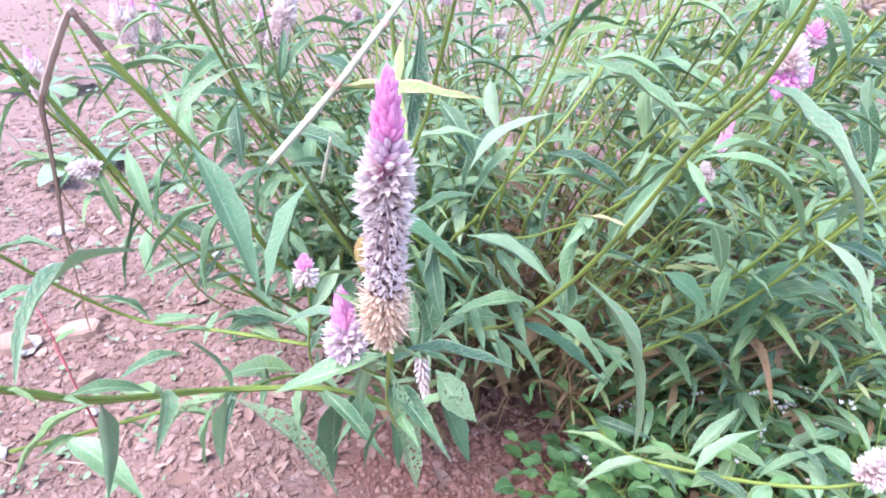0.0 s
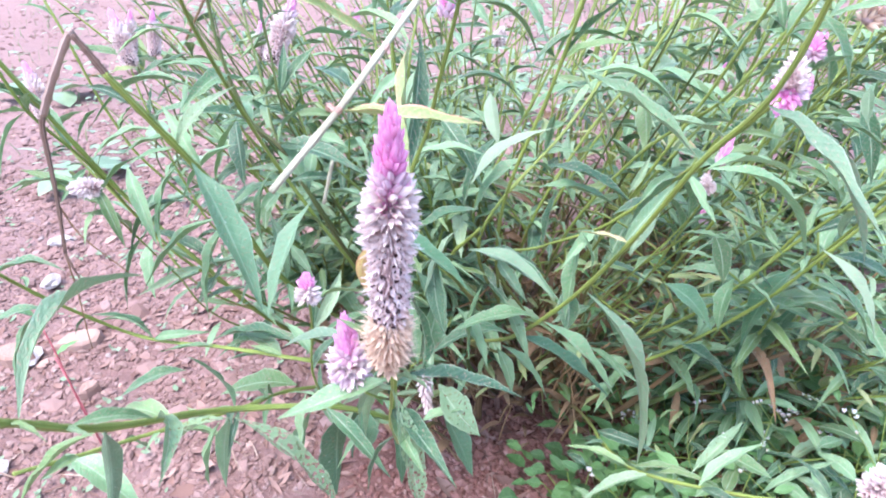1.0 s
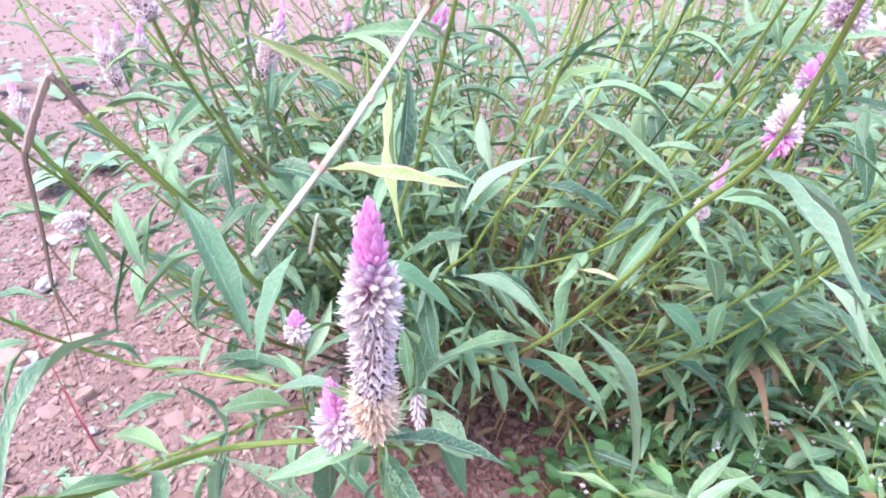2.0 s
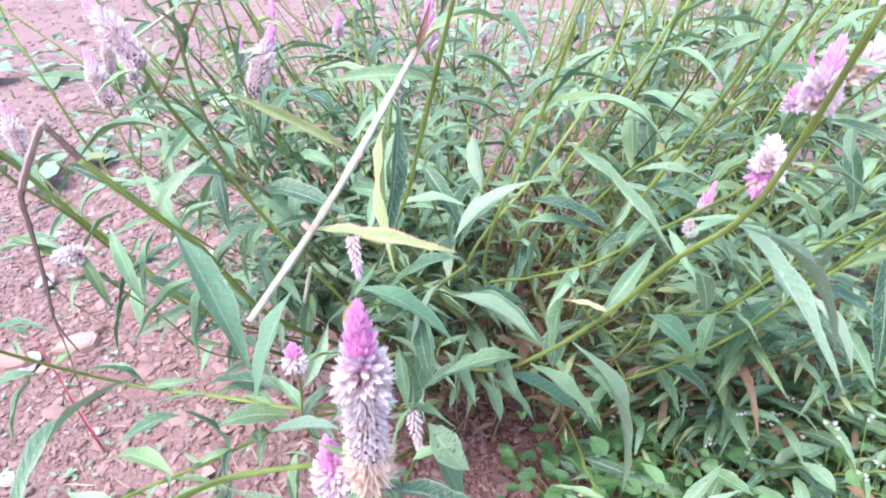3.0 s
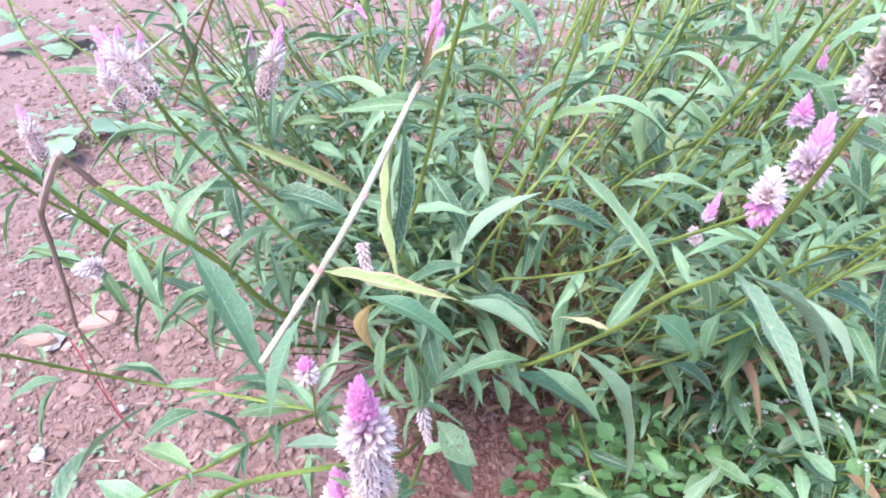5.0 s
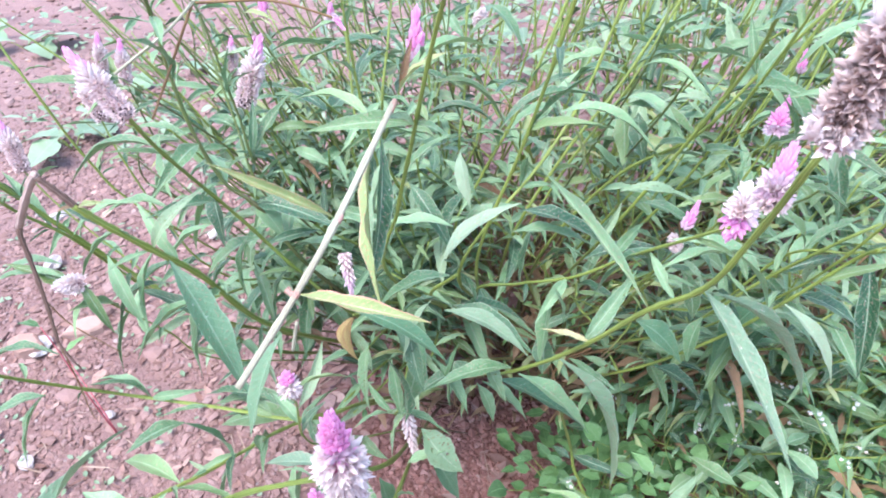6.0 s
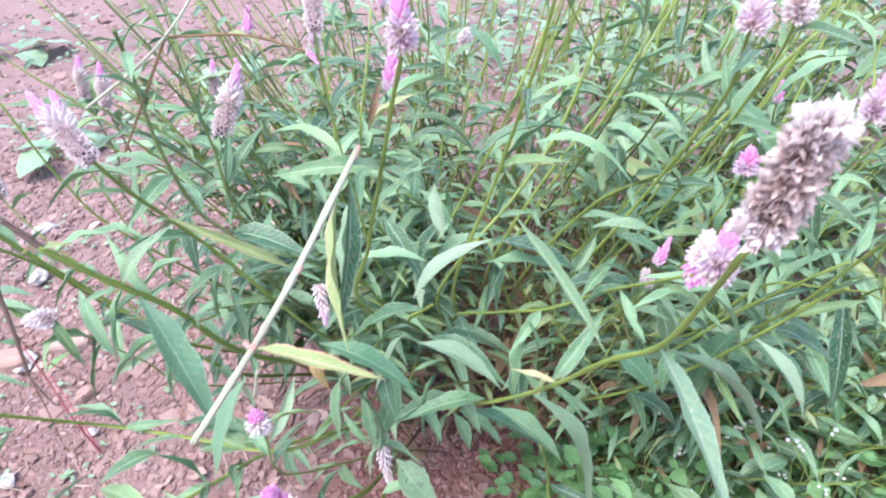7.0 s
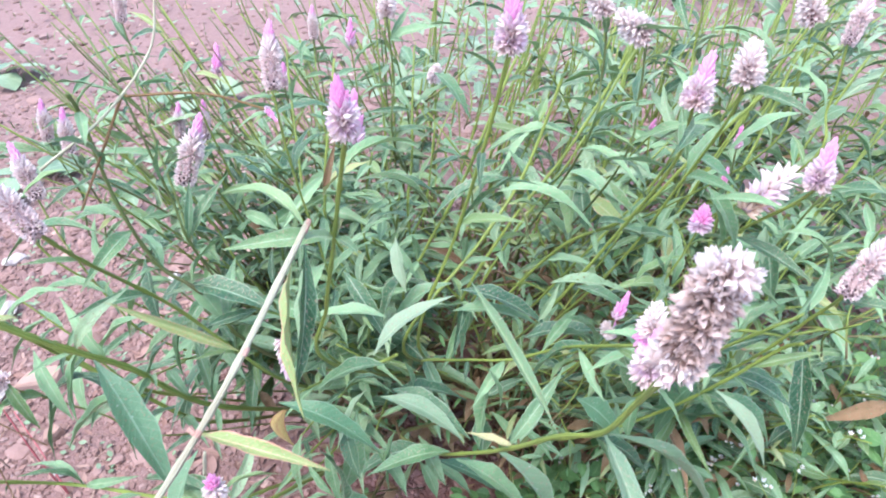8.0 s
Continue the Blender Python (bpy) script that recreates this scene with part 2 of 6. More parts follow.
def soil_material():
    m, nt, b = nodes_of("red_soil", 0.95, 0.15)
    tc = nt.nodes.new("ShaderNodeTexCoord")
    wide = add(nt, "ShaderNodeTexNoise", Scale=1.3, Detail=5.0, Roughness=0.6)
    mid = add(nt, "ShaderNodeTexNoise", Scale=34.0, Detail=7.0, Roughness=0.75)
    fine = add(nt, "ShaderNodeTexNoise", Scale=160.0, Detail=5.0, Roughness=0.7)
    chips = add(nt, "ShaderNodeTexVoronoi", Scale=70.0)
    for n in (wide, mid, fine, chips):
        nt.links.new(tc.outputs["Object"], n.inputs["Vector"])
    c = ramp(nt, mid.outputs[0], [(0.30, (0.135, 0.076, 0.067)), (0.5, (0.228, 0.138, 0.126)), (0.70, (0.285, 0.185, 0.173))])
    c = mixed(nt, ramp(nt, wide.outputs[0], [(0.4, (0, 0, 0)), (0.65, (0.7, 0.7, 0.7))]), c, (0.315, 0.213, 0.206))
    c = mixed(nt, maths(nt, "MULTIPLY", fine.outputs[0], 0.5), c, (0.25, 0.13, 0.11))
    c = mixed(nt, ramp(nt, chips.outputs["Distance"], [(0.10, (0.55, 0.55, 0.55)), (0.22, (0, 0, 0))]), c, (0.35, 0.245, 0.235))
    # redder earth in a ragged patch, darkened with the shade at the clump's foot
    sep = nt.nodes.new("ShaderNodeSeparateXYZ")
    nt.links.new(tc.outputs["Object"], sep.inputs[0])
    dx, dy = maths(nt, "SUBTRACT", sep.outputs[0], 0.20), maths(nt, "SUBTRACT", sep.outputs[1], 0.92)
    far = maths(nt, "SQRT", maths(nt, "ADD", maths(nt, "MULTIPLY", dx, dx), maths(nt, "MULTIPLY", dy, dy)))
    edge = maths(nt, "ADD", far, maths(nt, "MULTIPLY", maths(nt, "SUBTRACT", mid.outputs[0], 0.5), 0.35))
    # paler away from the clump: bright haze of far ground mixed into the colour
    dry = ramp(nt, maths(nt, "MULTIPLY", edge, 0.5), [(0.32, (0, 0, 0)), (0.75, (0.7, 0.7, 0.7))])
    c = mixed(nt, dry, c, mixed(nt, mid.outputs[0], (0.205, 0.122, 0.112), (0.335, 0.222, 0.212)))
    shaded_red = ramp(nt, edge, [(0.26, (0.85, 0.85, 0.85)), (0.40, (0, 0, 0))])
    c = mixed(nt, shaded_red, c, mixed(nt, fine.outputs[0], (0.15, 0.062, 0.050), (0.30, 0.15, 0.125)))
    nt.links.new(c, b.inputs["Base Color"])
    h = maths(nt, "ADD", maths(nt, "MULTIPLY", mid.outputs[0], 1.5), maths(nt, "ADD", fine.outputs[0], maths(nt, "MULTIPLY", chips.outputs["Distance"], -0.4)))
    bumped(nt, b, h, 0.9, 0.007)
    return m


def bits_material(name, stops, rough=0.9):
    m, nt, b = nodes_of(name, rough, 0.2)
    geo = nt.nodes.new("ShaderNodeNewGeometry")
    info = nt.nodes.new("ShaderNodeObjectInfo")
    tc = nt.nodes.new("ShaderNodeTexCoord")
    n = add(nt, "ShaderNodeTexNoise", Scale=130.0, Detail=4.0)
    nt.links.new(tc.outputs["Object"], n.inputs["Vector"])
    vary = maths(nt, "FRACT", maths(nt, "ADD", geo.outputs["Random Per Island"], info.outputs["Random"]))
    c = ramp(nt, vary, stops)
    c = mixed(nt, maths(nt, "MULTIPLY", n.outputs[0], 0.5), c, (0.2, 0.12, 0.1))
    nt.links.new(c, b.inputs["Base Color"])
    bumped(nt, b, n.outputs[0], 0.6, 0.002)
    return m


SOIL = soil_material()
# redder crumbs for that patch, with the clump's shade put into their colour
CLOD_DARK = bits_material("dug_clod", [(0.0, (0.165, 0.062, 0.048)), (0.7, (0.275, 0.128, 0.105)), (1.0, (0.36, 0.205, 0.175))])
CLOD = bits_material("soil_clod", [(0.0, (0.175, 0.104, 0.093)), (0.7, (0.240, 0.152, 0.140)), (1.0, (0.29, 0.20, 0.187))])
FLAKE = bits_material("soil_flake", [(0.0, (0.17, 0.100, 0.088)), (0.55, (0.262, 0.162, 0.146)), (0.92, (0.27, 0.172, 0.156)), (1.0, (0.32, 0.235, 0.215))])
CHIP = bits_material("brick_chip", [(0.0, (0.40, 0.24, 0.19)), (0.7, (0.48, 0.325, 0.275)), (1.0, (0.52, 0.40, 0.355))])
WHITE_STONE = bits_material("whitish_stone", [(0.0, (0.40, 0.35, 0.34)), (0.6, (0.52, 0.47, 0.46)), (1.0, (0.60, 0.56, 0.54))])
STRAW = bits_material("dry_straw", [(0.0, (0.20, 0.13, 0.09)), (0.6, (0.31, 0.22, 0.165)), (1.0, (0.42, 0.33, 0.26))])
PALE = bits_material("pale_stone", [(0.0, (0.22, 0.18, 0.175)), (0.6, (0.30, 0.25, 0.24)), (1.0, (0.40, 0.35, 0.33))])
LITTER = bits_material("leaf_litter", [(0.0, (0.14, 0.07, 0.056)), (0.7, (0.27, 0.16, 0.135)), (1.0, (0.36, 0.24, 0.20))])
GRASS = bits_material("grass_blade", [(0.0, (0.05, 0.14, 0.04)), (0.6, (0.09, 0.22, 0.07)), (1.0, (0.16, 0.26, 0.10))], 0.6)
PETAL_W = bract_material("petal_white", (0.66, 0.66, 0.67), (0.74, 0.73, 0.73), (0.40, 0.48, 0.32))


# ---- mesh makers ----
def mesh(name, verts, faces, mats, uvs=None, index=None, smooth=True):
    me = bpy.data.meshes.new(name)
    me.from_pydata([tuple(v) for v in verts], [], [tuple(f) for f in faces])
    for mt in mats:
        me.materials.append(mt)
    if uvs is not None:
        lay = me.uv_layers.new(name="UVMap")
        idx = np.empty(len(me.loops), dtype=np.int32)
        me.loops.foreach_get("vertex_index", idx)
        lay.data.foreach_set("uv", np.asarray(uvs, dtype=np.float32)[idx].ravel())
    if index is not None:
        me.polygons.foreach_set("material_index", np.asarray(index, dtype=np.int32))
    me.polygons.foreach_set("use_smooth", [smooth] * len(me.polygons))
    me.update()
    return me


def thing(name, at, label, category, group="", kind=""):
    e = new(name)
    e.empty_display_size = 0.02
    e.location = at
    return tagged(e, label, category, group, kind)


def place(name, me, parent, m=None, label=""):
    """One mesh object under a thing or part; m is its pose in the world."""
    ob = new(name, me)
    ob.parent = parent
    base = Vector((0, 0, 0))
    up = parent
    while up:
        base += up.matrix_basis.translation if up.type == "EMPTY" else Vector((0, 0, 0))
        up = up.parent
    ob.matrix_parent_inverse = Matrix.Translation(-base)
    ob.matrix_basis = m if m is not None else Matrix()
    return tagged(ob, label)


def smooth_line(points, n):
    """A rounded line through a few points."""
    p = [Vector(q) for q in points]
    p = [2 * p[0] - p[1]] + p + [2 * p[-1] - p[-2]]
    out = []
    for i in range(1, len(p) - 2):
        for k in range(n):
            t = k / n
            a, b, c, d = p[i - 1], p[i], p[i + 1], p[i + 2]
            out.append(0.5 * (2 * b + (c - a) * t + (2 * a - 5 * b + 4 * c - d) * t * t + (3 * b - a - 3 * c + d) * t ** 3))
    return out + [p[-2]]


def tube_data(line, r0, r1, sides=7, nodes=0, swell=0.25):
    verts, faces, uvs = [], [], []
    n = len(line)
    side = None
    for i, q in enumerate(line):
        d = (line[min(i + 1, n - 1)] - line[max(i - 1, 0)]).normalized()
        if side is None:
            side = d.orthogonal().normalized()
        side = (side - d * side.dot(d)).normalized()
        other = d.cross(side)
        u = i / (n - 1)
        r = r0 + (r1 - r0) * u
        if nodes and i % nodes == 0 and 0 < i < n - 1:
            r *= 1 + swell
        for k in range(sides):
            a = 2 * math.pi * k / sides
            rr = r * (1 + 0.07 * (k % 2))
            verts.append(q + side * (rr * math.cos(a)) + other * (rr * math.sin(a)))
            uvs.append((u, k / sides))
    for i in range(n - 1):
        for k in range(sides):
            faces.append((i * sides + k, i * sides + (k + 1) % sides, (i + 1) * sides + (k + 1) % sides, (i + 1) * sides + k))
    faces.append(tuple(range(sides - 1, -1, -1)))
    faces.append(tuple(range((n - 1) * sides, n * sides)))
    return verts, faces, uvs


def stalk(parent, points, r0, r1, mat=None, name="stem", n=8, nodes=5, label=""):
    line = smooth_line(points, n)
    v, f, uv = tube_data(line, r0, r1, 7, nodes)
    ob = place(name, mesh(name, v, f, [mat or STEM], uv), parent, None, label)
    if name == "stem" and len(points) > 4 and (mat or STEM) in (STEM, STEM_DARK):
        # small young leaves in the joints
        rng = random.Random(str(points[0]))
        for k in range(len(line) // 3, len(line) - 3, 6):
            for j in range(rng.randint(1, 3)):
                d = (line[k + 1] - line[k]).normalized() * rng.uniform(0.1, 0.8) + Vector((rng.uniform(-1, 1), rng.uniform(-1, 1), rng.uniform(-0.6, 0.3)))
                length = rng.uniform(0.02, 0.085)
                leaf(parent, line[k], line[k] + d.normalized() * length, length * rng.uniform(0.13, 0.19), rng.choice((0.05, 0.1, 0.15)), rng.uniform(-40, 40), LEAF if rng.random() < 0.8 else LEAF_WORN, "lance", rng.randrange(3))
    return ob


LEAF_MESHES = {}


def leaf_mesh(sag, mat, shape="lance", wave=0):
    """A leaf with its stalk at 0 and its tip at (1, 0, 0), one wide; sag is the height of its arch."""
    key = (round(sag * 20), mat.name, shape, wave)
    if key in LEAF_MESHES:
        return LEAF_MESHES[key]
    rng = random.Random(str(key))
    n, half = 12, 2
    verts, faces, uvs = [], [], []
    sag = key[0] / 20
    peak = rng.uniform(0.62, 0.8)
    phase, amp = rng.uniform(0, 6), rng.uniform(0.008, 0.022)
    side_bend = rng.uniform(-0.05, 0.05)
    twist = rng.uniform(-1.1, 1.1)
    bite = (rng.randint(3, 9), rng.random() < 0.5) if wave == 2 and shape == "lance" else None
    for i in range(n + 1):
        x = i / n
        if shape == "lance":
            w = 0.5 * math.sin(math.pi * max(0.0, (x - 0.05) / 0.95) ** peak) ** 1.05 if x > 0.05 else 0.0
        elif shape == "ovate":
            w = 0.5 * math.sin(math.pi * max(0.0, (x - 0.16) / 0.84) ** 0.72) ** 0.75 if x > 0.16 else 0.0
        else:
            w = 0.5 * math.sin(math.pi * min(1, 0.08 + 0.92 * x) ** 0.55) ** 0.6
        w = max(w, 0.03 if x < 0.9 else 0.006)
        ragged = (1 + rng.uniform(-0.07, 0.07), 1 + rng.uniform(-0.07, 0.07))
        if bite and bite[0] <= i <= bite[0] + 1:
            ragged = (ragged[0], rng.uniform(0.45, 0.7)) if bite[1] else (rng.uniform(0.45, 0.7), ragged[1])
        z = 4 * sag * x * (1 - x) * (0.72 + 0.56 * (1 - x))
        for j in range(-half, half + 1):
            s = j / half
            fold = 0.05 * abs(s) * (w * 2)
            ripple = amp * math.sin(17 * x + phase + (2.0 if s > 0 else 0)) * abs(s) * w * 2
            wide = s * w * (ragged[1] if s > 0 else ragged[0])
            turn = twist * (x - 0.35)
            verts.append((x, wide * math.cos(turn) + side_bend * math.sin(math.pi * x) * 4, z + fold + ripple + 0.17 * wide * math.sin(turn)))
            uvs.append((x, 0.5 + 0.5 * s))
    row = 2 * half + 1
    for i in range(n):
        for j in range(row - 1):
            faces.append((i * row + j, (i + 1) * row + j, (i + 1) * row + j + 1, i * row + j + 1))
    LEAF_MESHES[key] = mesh("leaf", verts, faces, [mat], uvs)
    return LEAF_MESHES[key]


def leaf(parent, a, b, width, sag=0.1, roll=0.0, mat=None, shape="lance", wave=0, label="", name="leaf"):
    """A leaf from its stalk at a to its tip at b (metres); roll turns it about that line."""
    a, b = Vector(a), Vector(b)
    x = b - a
    length = x.length
    x.normalize()
    z = Vector((0, 0, 1)) - x * x.z
    z = (z if z.length > 0.05 else Vector((0, -1, 0.2)) - x * x.dot(Vector((0, -1, 0.2)))).normalized()
    z = Matrix.Rotation(radians(roll), 3, x) @ z
    y = z.cross(x)
    m = Matrix(((x.x * length, y.x * width, z.x * length, a.x), (x.y * length, y.y * width, z.y * length, a.y), (x.z * length, y.z * width, z.z * length, a.z), (0, 0, 0, 1)))
    return place(name, leaf_mesh(sag, mat or LEAF, shape, wave), parent, m, label)


# one floret: five cupped, pointed scales round its own z axis, on a dark seed
def curled_leaf(parent, a, b, width, bulge, mat, label):
    """A hanging leaf that bows sideways, with its edges rolled under."""
    a, b = Vector(a), Vector(b)
    along, across, out = b - a, Vector((1, 0, 0)), Vector((0, -1, 0.25)).normalized()
    verts, faces, uvs = [], [], []
    for i in range(11):
        u = i / 10
        c = a + along * u - across * bulge * math.sin(math.pi * u ** 0.8) + out * 0.25 * bulge * math.sin(math.pi * u)
        w = width * 0.5 * max(0.06, math.sin(math.pi * (0.05 + 0.93 * u) ** 0.8))
        roll = 0.5 + 1.0 * u
        for j in range(-3, 4):
            k = j / 3 * roll
            verts.append(c + (across * math.sin(k) + out * (math.cos(k) - 1)) * w / roll + out * 0.0008 * math.sin(9 * u + 2 * j))
            uvs.append((u, 0.5 + j / 6))
    for i in range(10):
        for j in range(6):
            p = i * 7 + j
            faces.append((p, p + 7, p + 8, p + 1))
    return place("leaf", mesh("leaf", verts, faces, [mat], uvs), parent, None, label)


SCALE_V = [(0, -0.12, 0), (0, 0, -0.03), (0, 0.12, 0), (0.4, -0.19, 0.05), (0.4, 0, -0.05), (0.4, 0.19, 0.05), (0.75, -0.11, 0.06), (0.75, 0, 0.0), (0.75, 0.11, 0.06), (1, 0, 0.04)]
SCALE_F = [(0, 3, 4, 1), (1, 4, 5, 2), (3, 6, 7, 4), (4, 7, 8, 5), (6, 9, 7), (7, 9, 8)]
FLORETS = {}


def floret_data(lean, seed, crumpled=False):
    """Faces of a floret whose scales lean outward by that many degrees; True marks the seed's faces."""
    rng = random.Random(seed)
    verts, faces, uvs, is_seed = [], [], [], []
    for k in range(5):
        a = 2 * math.pi * k / 5 + rng.uniform(-0.25, 0.25)
        shut = lean <= 12
        ln = radians(rng.uniform(-12, -4) if shut else lean + rng.uniform(-9, 9))
        size = rng.uniform(0.85, 1.1)
        out = Vector((math.cos(a), math.sin(a), 0))
        x = out * math.sin(ln) + Vector((0, 0, 1)) * math.cos(ln)
        z = (Vector((0, 0, 1)) * math.sin(ln) - out * math.cos(ln))
        y = z.cross(x)
        o = len(verts)
        if crumpled:
            # a wide dry scale, folded lengthwise and curled at its end
            curl, fold, skew = rng.uniform(-0.5, 0.7), rng.uniform(0.4, 1.5), rng.uniform(-0.35, 0.35)
            verts += [out * 0.10 + (x * q[0] + y * (q[1] * 1.5 + skew * q[0] ** 2) + z * (q[2] + curl * q[0] ** 2 + fold * abs(q[1]) + rng.uniform(-0.06, 0.06))) * size for q in SCALE_V]
        else:
            verts += [out * (0.22 if shut else 0.10) + (x * q[0] + y * q[1] * (1.1 if shut else 1.05) + z * q[2]) * size for q in SCALE_V]
        uvs += [(q[0], q[1] + 0.5) for q in SCALE_V]
        faces += [tuple(o + i for i in q) for q in SCALE_F]
        is_seed += [False] * len(SCALE_F)
    if lean > 25 and not crumpled:
        o = len(verts)
        ring = [Vector((0.32 * math.cos(i * 1.2566), 0.32 * math.sin(i * 1.2566), 0.26)) for i in range(5)]
        verts += ring + [Vector((0, 0, 0.52))]
        uvs += [(0.4, 0.5)] * 6
        faces += [(o + i, o + (i + 1) % 5, o + 5) for i in range(5)]
        is_seed += [True] * 5
    return verts, faces, uvs, is_seed


def floret_mesh(zone, lean, kind, crumpled=False):
    key = (zone, lean, kind, crumpled)
    if key not in FLORETS:
        v, f, uv, sd = floret_data(lean, str(key), crumpled)
        FLORETS[key] = mesh("floret", v, f, [ZONES[zone], ZONES[5]], uv, [1 if q else 0 for q in sd])
    return FLORETS[key]


def spike_florets(length, radius, plan, count, rng, loose=10):
    """Florets in a spiral round an upright axis. Rows of plan: from height share, zone, radius share, lean of the floret, floret length, opening of its scales."""
    out = []
    for i in range(count):
        u = (i + 0.5) / count
        row = [p for p in plan if p[0] <= u][-1]
        after = [p for p in plan if p[0] > u]
        nxt = after[0] if after else (1.0, row[1], 0.05, 4, row[4] * 0.8, row[5])
        k = (u - row[0]) / max(1e-6, nxt[0] - row[0])
        share, lean, size, wide = (row[j] + (nxt[j] - row[j]) * k for j in (2, 3, 4, 5))
        ang = i * 2.39996 + rng.uniform(-0.2, 0.2)
        lean = radians(lean + rng.uniform(-loose, loose))
        side = Vector((math.cos(ang), math.sin(ang), 0))
        d = side * math.sin(lean) + Vector((0, 0, 1)) * math.cos(lean)
        zone = nxt[1] if after and rng.random() < k ** 3 * 0.8 else row[1]
        size *= 1 + rng.uniform(-0.015, 0.015) * loose
        pos = side * (radius * share * 0.5) + Vector((0, 0, max(0.0, length * u - size * 0.4 * math.cos(lean))))
        out.append((pos, d, size, zone, int(round(wide / 12.0)) * 12, rng.uniform(0, 6.28)))
    return out


def floret_matrix(pos, d, size, spin):
    q = d.to_track_quat("Z", "Y").to_matrix().to_4x4()
    return Matrix.Translation(pos) @ q @ Matrix.Rotation(spin, 4, "Z") @ Matrix.Scale(size, 4)


def spike_mesh(name, length, radius, plan, count, seed):
    """All the florets of one flower head and its core, in one mesh."""
    rng = random.Random(seed)
    core = [Vector((0, 0, length * k / 6 * 0.94)) for k in range(7)]
    verts, faces, uvs = tube_data(core, radius * 0.45, radius * 0.1, 7)
    index = [7] * len(faces)
    for pos, d, size, zone, lean, spin in spike_florets(length, radius, plan, count, rng):
        m = floret_matrix(pos, d, size, spin)
        v, f, uv, sd = floret_data(lean, rng.randrange(12))
        o = len(verts)
        verts += [m @ q for q in v]
        faces += [tuple(o + i for i in q) for q in f]
        uvs += uv
        index += [5 if q else zone for q in sd]
    return mesh(name, verts, faces, ZONES, uvs, index)


def upright(a, b, spin=0.0, size=1.0):
    """The pose of a head that stands on a and points to b."""
    z = (Vector(b) - Vector(a)).normalized()
    q = z.to_track_quat("Z", "Y").to_matrix().to_4x4()
    return Matrix.Translation(a) @ q @ Matrix.Rotation(spin, 4, "Z") @ Matrix.Scale(size, 4)


# heads seen in the clump; lengths in metres
LONG = [(0.0, 3, 0.9, 80, 0.0052, 36), (0.10, 3, 1.3, 84, 0.0056, 36), (0.22, 3, 1.3, 82, 0.0058, 24), (0.42, 3, 1.3, 80, 0.0058, 24), (0.48, 2, 1.2, 76, 0.0084, 24), (0.62, 2, 0.9, 54, 0.0084, 12), (0.72, 1, 0.65, 32, 0.0085, 12), (0.78, 0, 0.5, 22, 0.0080, 12), (0.93, 0, 0.25, 12, 0.007, 12)]
SHORT = [(0.0, 3, 0.8, 104, 0.0078, 24), (0.18, 1, 1.0, 88, 0.0088, 24), (0.34, 2, 1.0, 72, 0.0088, 24), (0.44, 1, 0.95, 64, 0.0088, 12), (0.52, 1, 0.7, 42, 0.0088, 12), (0.60, 0, 0.6, 30, 0.0085, 12), (0.90, 0, 0.25, 12, 0.008, 12)]
BALL = [(0.0, 2, 0.8, 112, 0.0080, 24), (0.45, 2, 0.9, 74, 0.0088, 12), (0.60, 0, 0.7, 40, 0.0088, 12), (0.85, 0, 0.4, 20, 0.008, 12)]
BUD = [(0.0, 1, 0.8, 45, 0.006, 12), (0.3, 0, 0.8, 26, 0.007, 12)]
OLD = [(0.0, 3, 0.7, 110, 0.0085, 24), (0.3, 2, 0.9, 84, 0.0100, 24), (0.6, 2, 0.8, 62, 0.0100, 12), (0.85, 2, 0.5, 34, 0.0090, 12)]
PLAIN = [(0.0, 2, 0.9, 42, 0.007, 12), (0.5, 2, 0.8, 32, 0.007, 12), (0.8, 2, 0.5, 20, 0.006, 12)]
LOOSE = [(0.0, 4, 0.7, 50, 0.008, 24), (0.25, 1, 0.9, 60, 0.010, 24), (0.5, 2, 1.0, 72, 0.012, 12), (0.8, 2, 0.7, 50, 0.011, 12)]
HANG = [(0.0, 3, 0.8, 60, 0.0062, 24), (0.2, 3, 0.9, 52, 0.0068, 12), (0.75, 1, 0.6, 30, 0.0068, 12)]
ROSE = [(0.0, 1, 0.8, 112, 0.0082, 24), (0.4, 0, 0.9, 72, 0.0090, 12), (0.7, 0, 0.6, 38, 0.0088, 12)]
HEAD_LEN = {"long": 0.075, "short": 0.045, "ball": 0.024, "bud": 0.026, "old": 0.032, "white": 0.05, "pink": 0.024, "loose": 0.05, "hang": 0.05}
HEADS = {
    "long": spike_mesh("flower_head", 0.075, 0.0105, LONG, 170, 1),
    "short": spike_mesh("flower_head", 0.045, 0.0105, SHORT, 125, 2),
    "ball": spike_mesh("flower_head", 0.024, 0.0095, BALL, 62, 3),
    "bud": spike_mesh("flower_head", 0.026, 0.006, BUD, 36, 4),
    "old": spike_mesh("flower_head", 0.032, 0.0105, OLD, 78, 5),
    "white": spike_mesh("flower_head", 0.05, 0.008, PLAIN, 64, 6),
    "loose": spike_mesh("flower_head", 0.05, 0.009, LOOSE, 54, 8),
    "pink": spike_mesh("flower_head", 0.024, 0.0095, ROSE, 62, 9),
    "hang": spike_mesh("flower_head", 0.05, 0.009, HANG, 64, 7),
}


def head(parent, kind, a, b, label=""):
    """A flower head of a kind from its foot a to its tip b."""
    size = (Vector(b) - Vector(a)).length / HEAD_LEN[kind]
    return place("flower_head", HEADS[kind], parent, upright(a, b, sum(a) * 40, size), label)


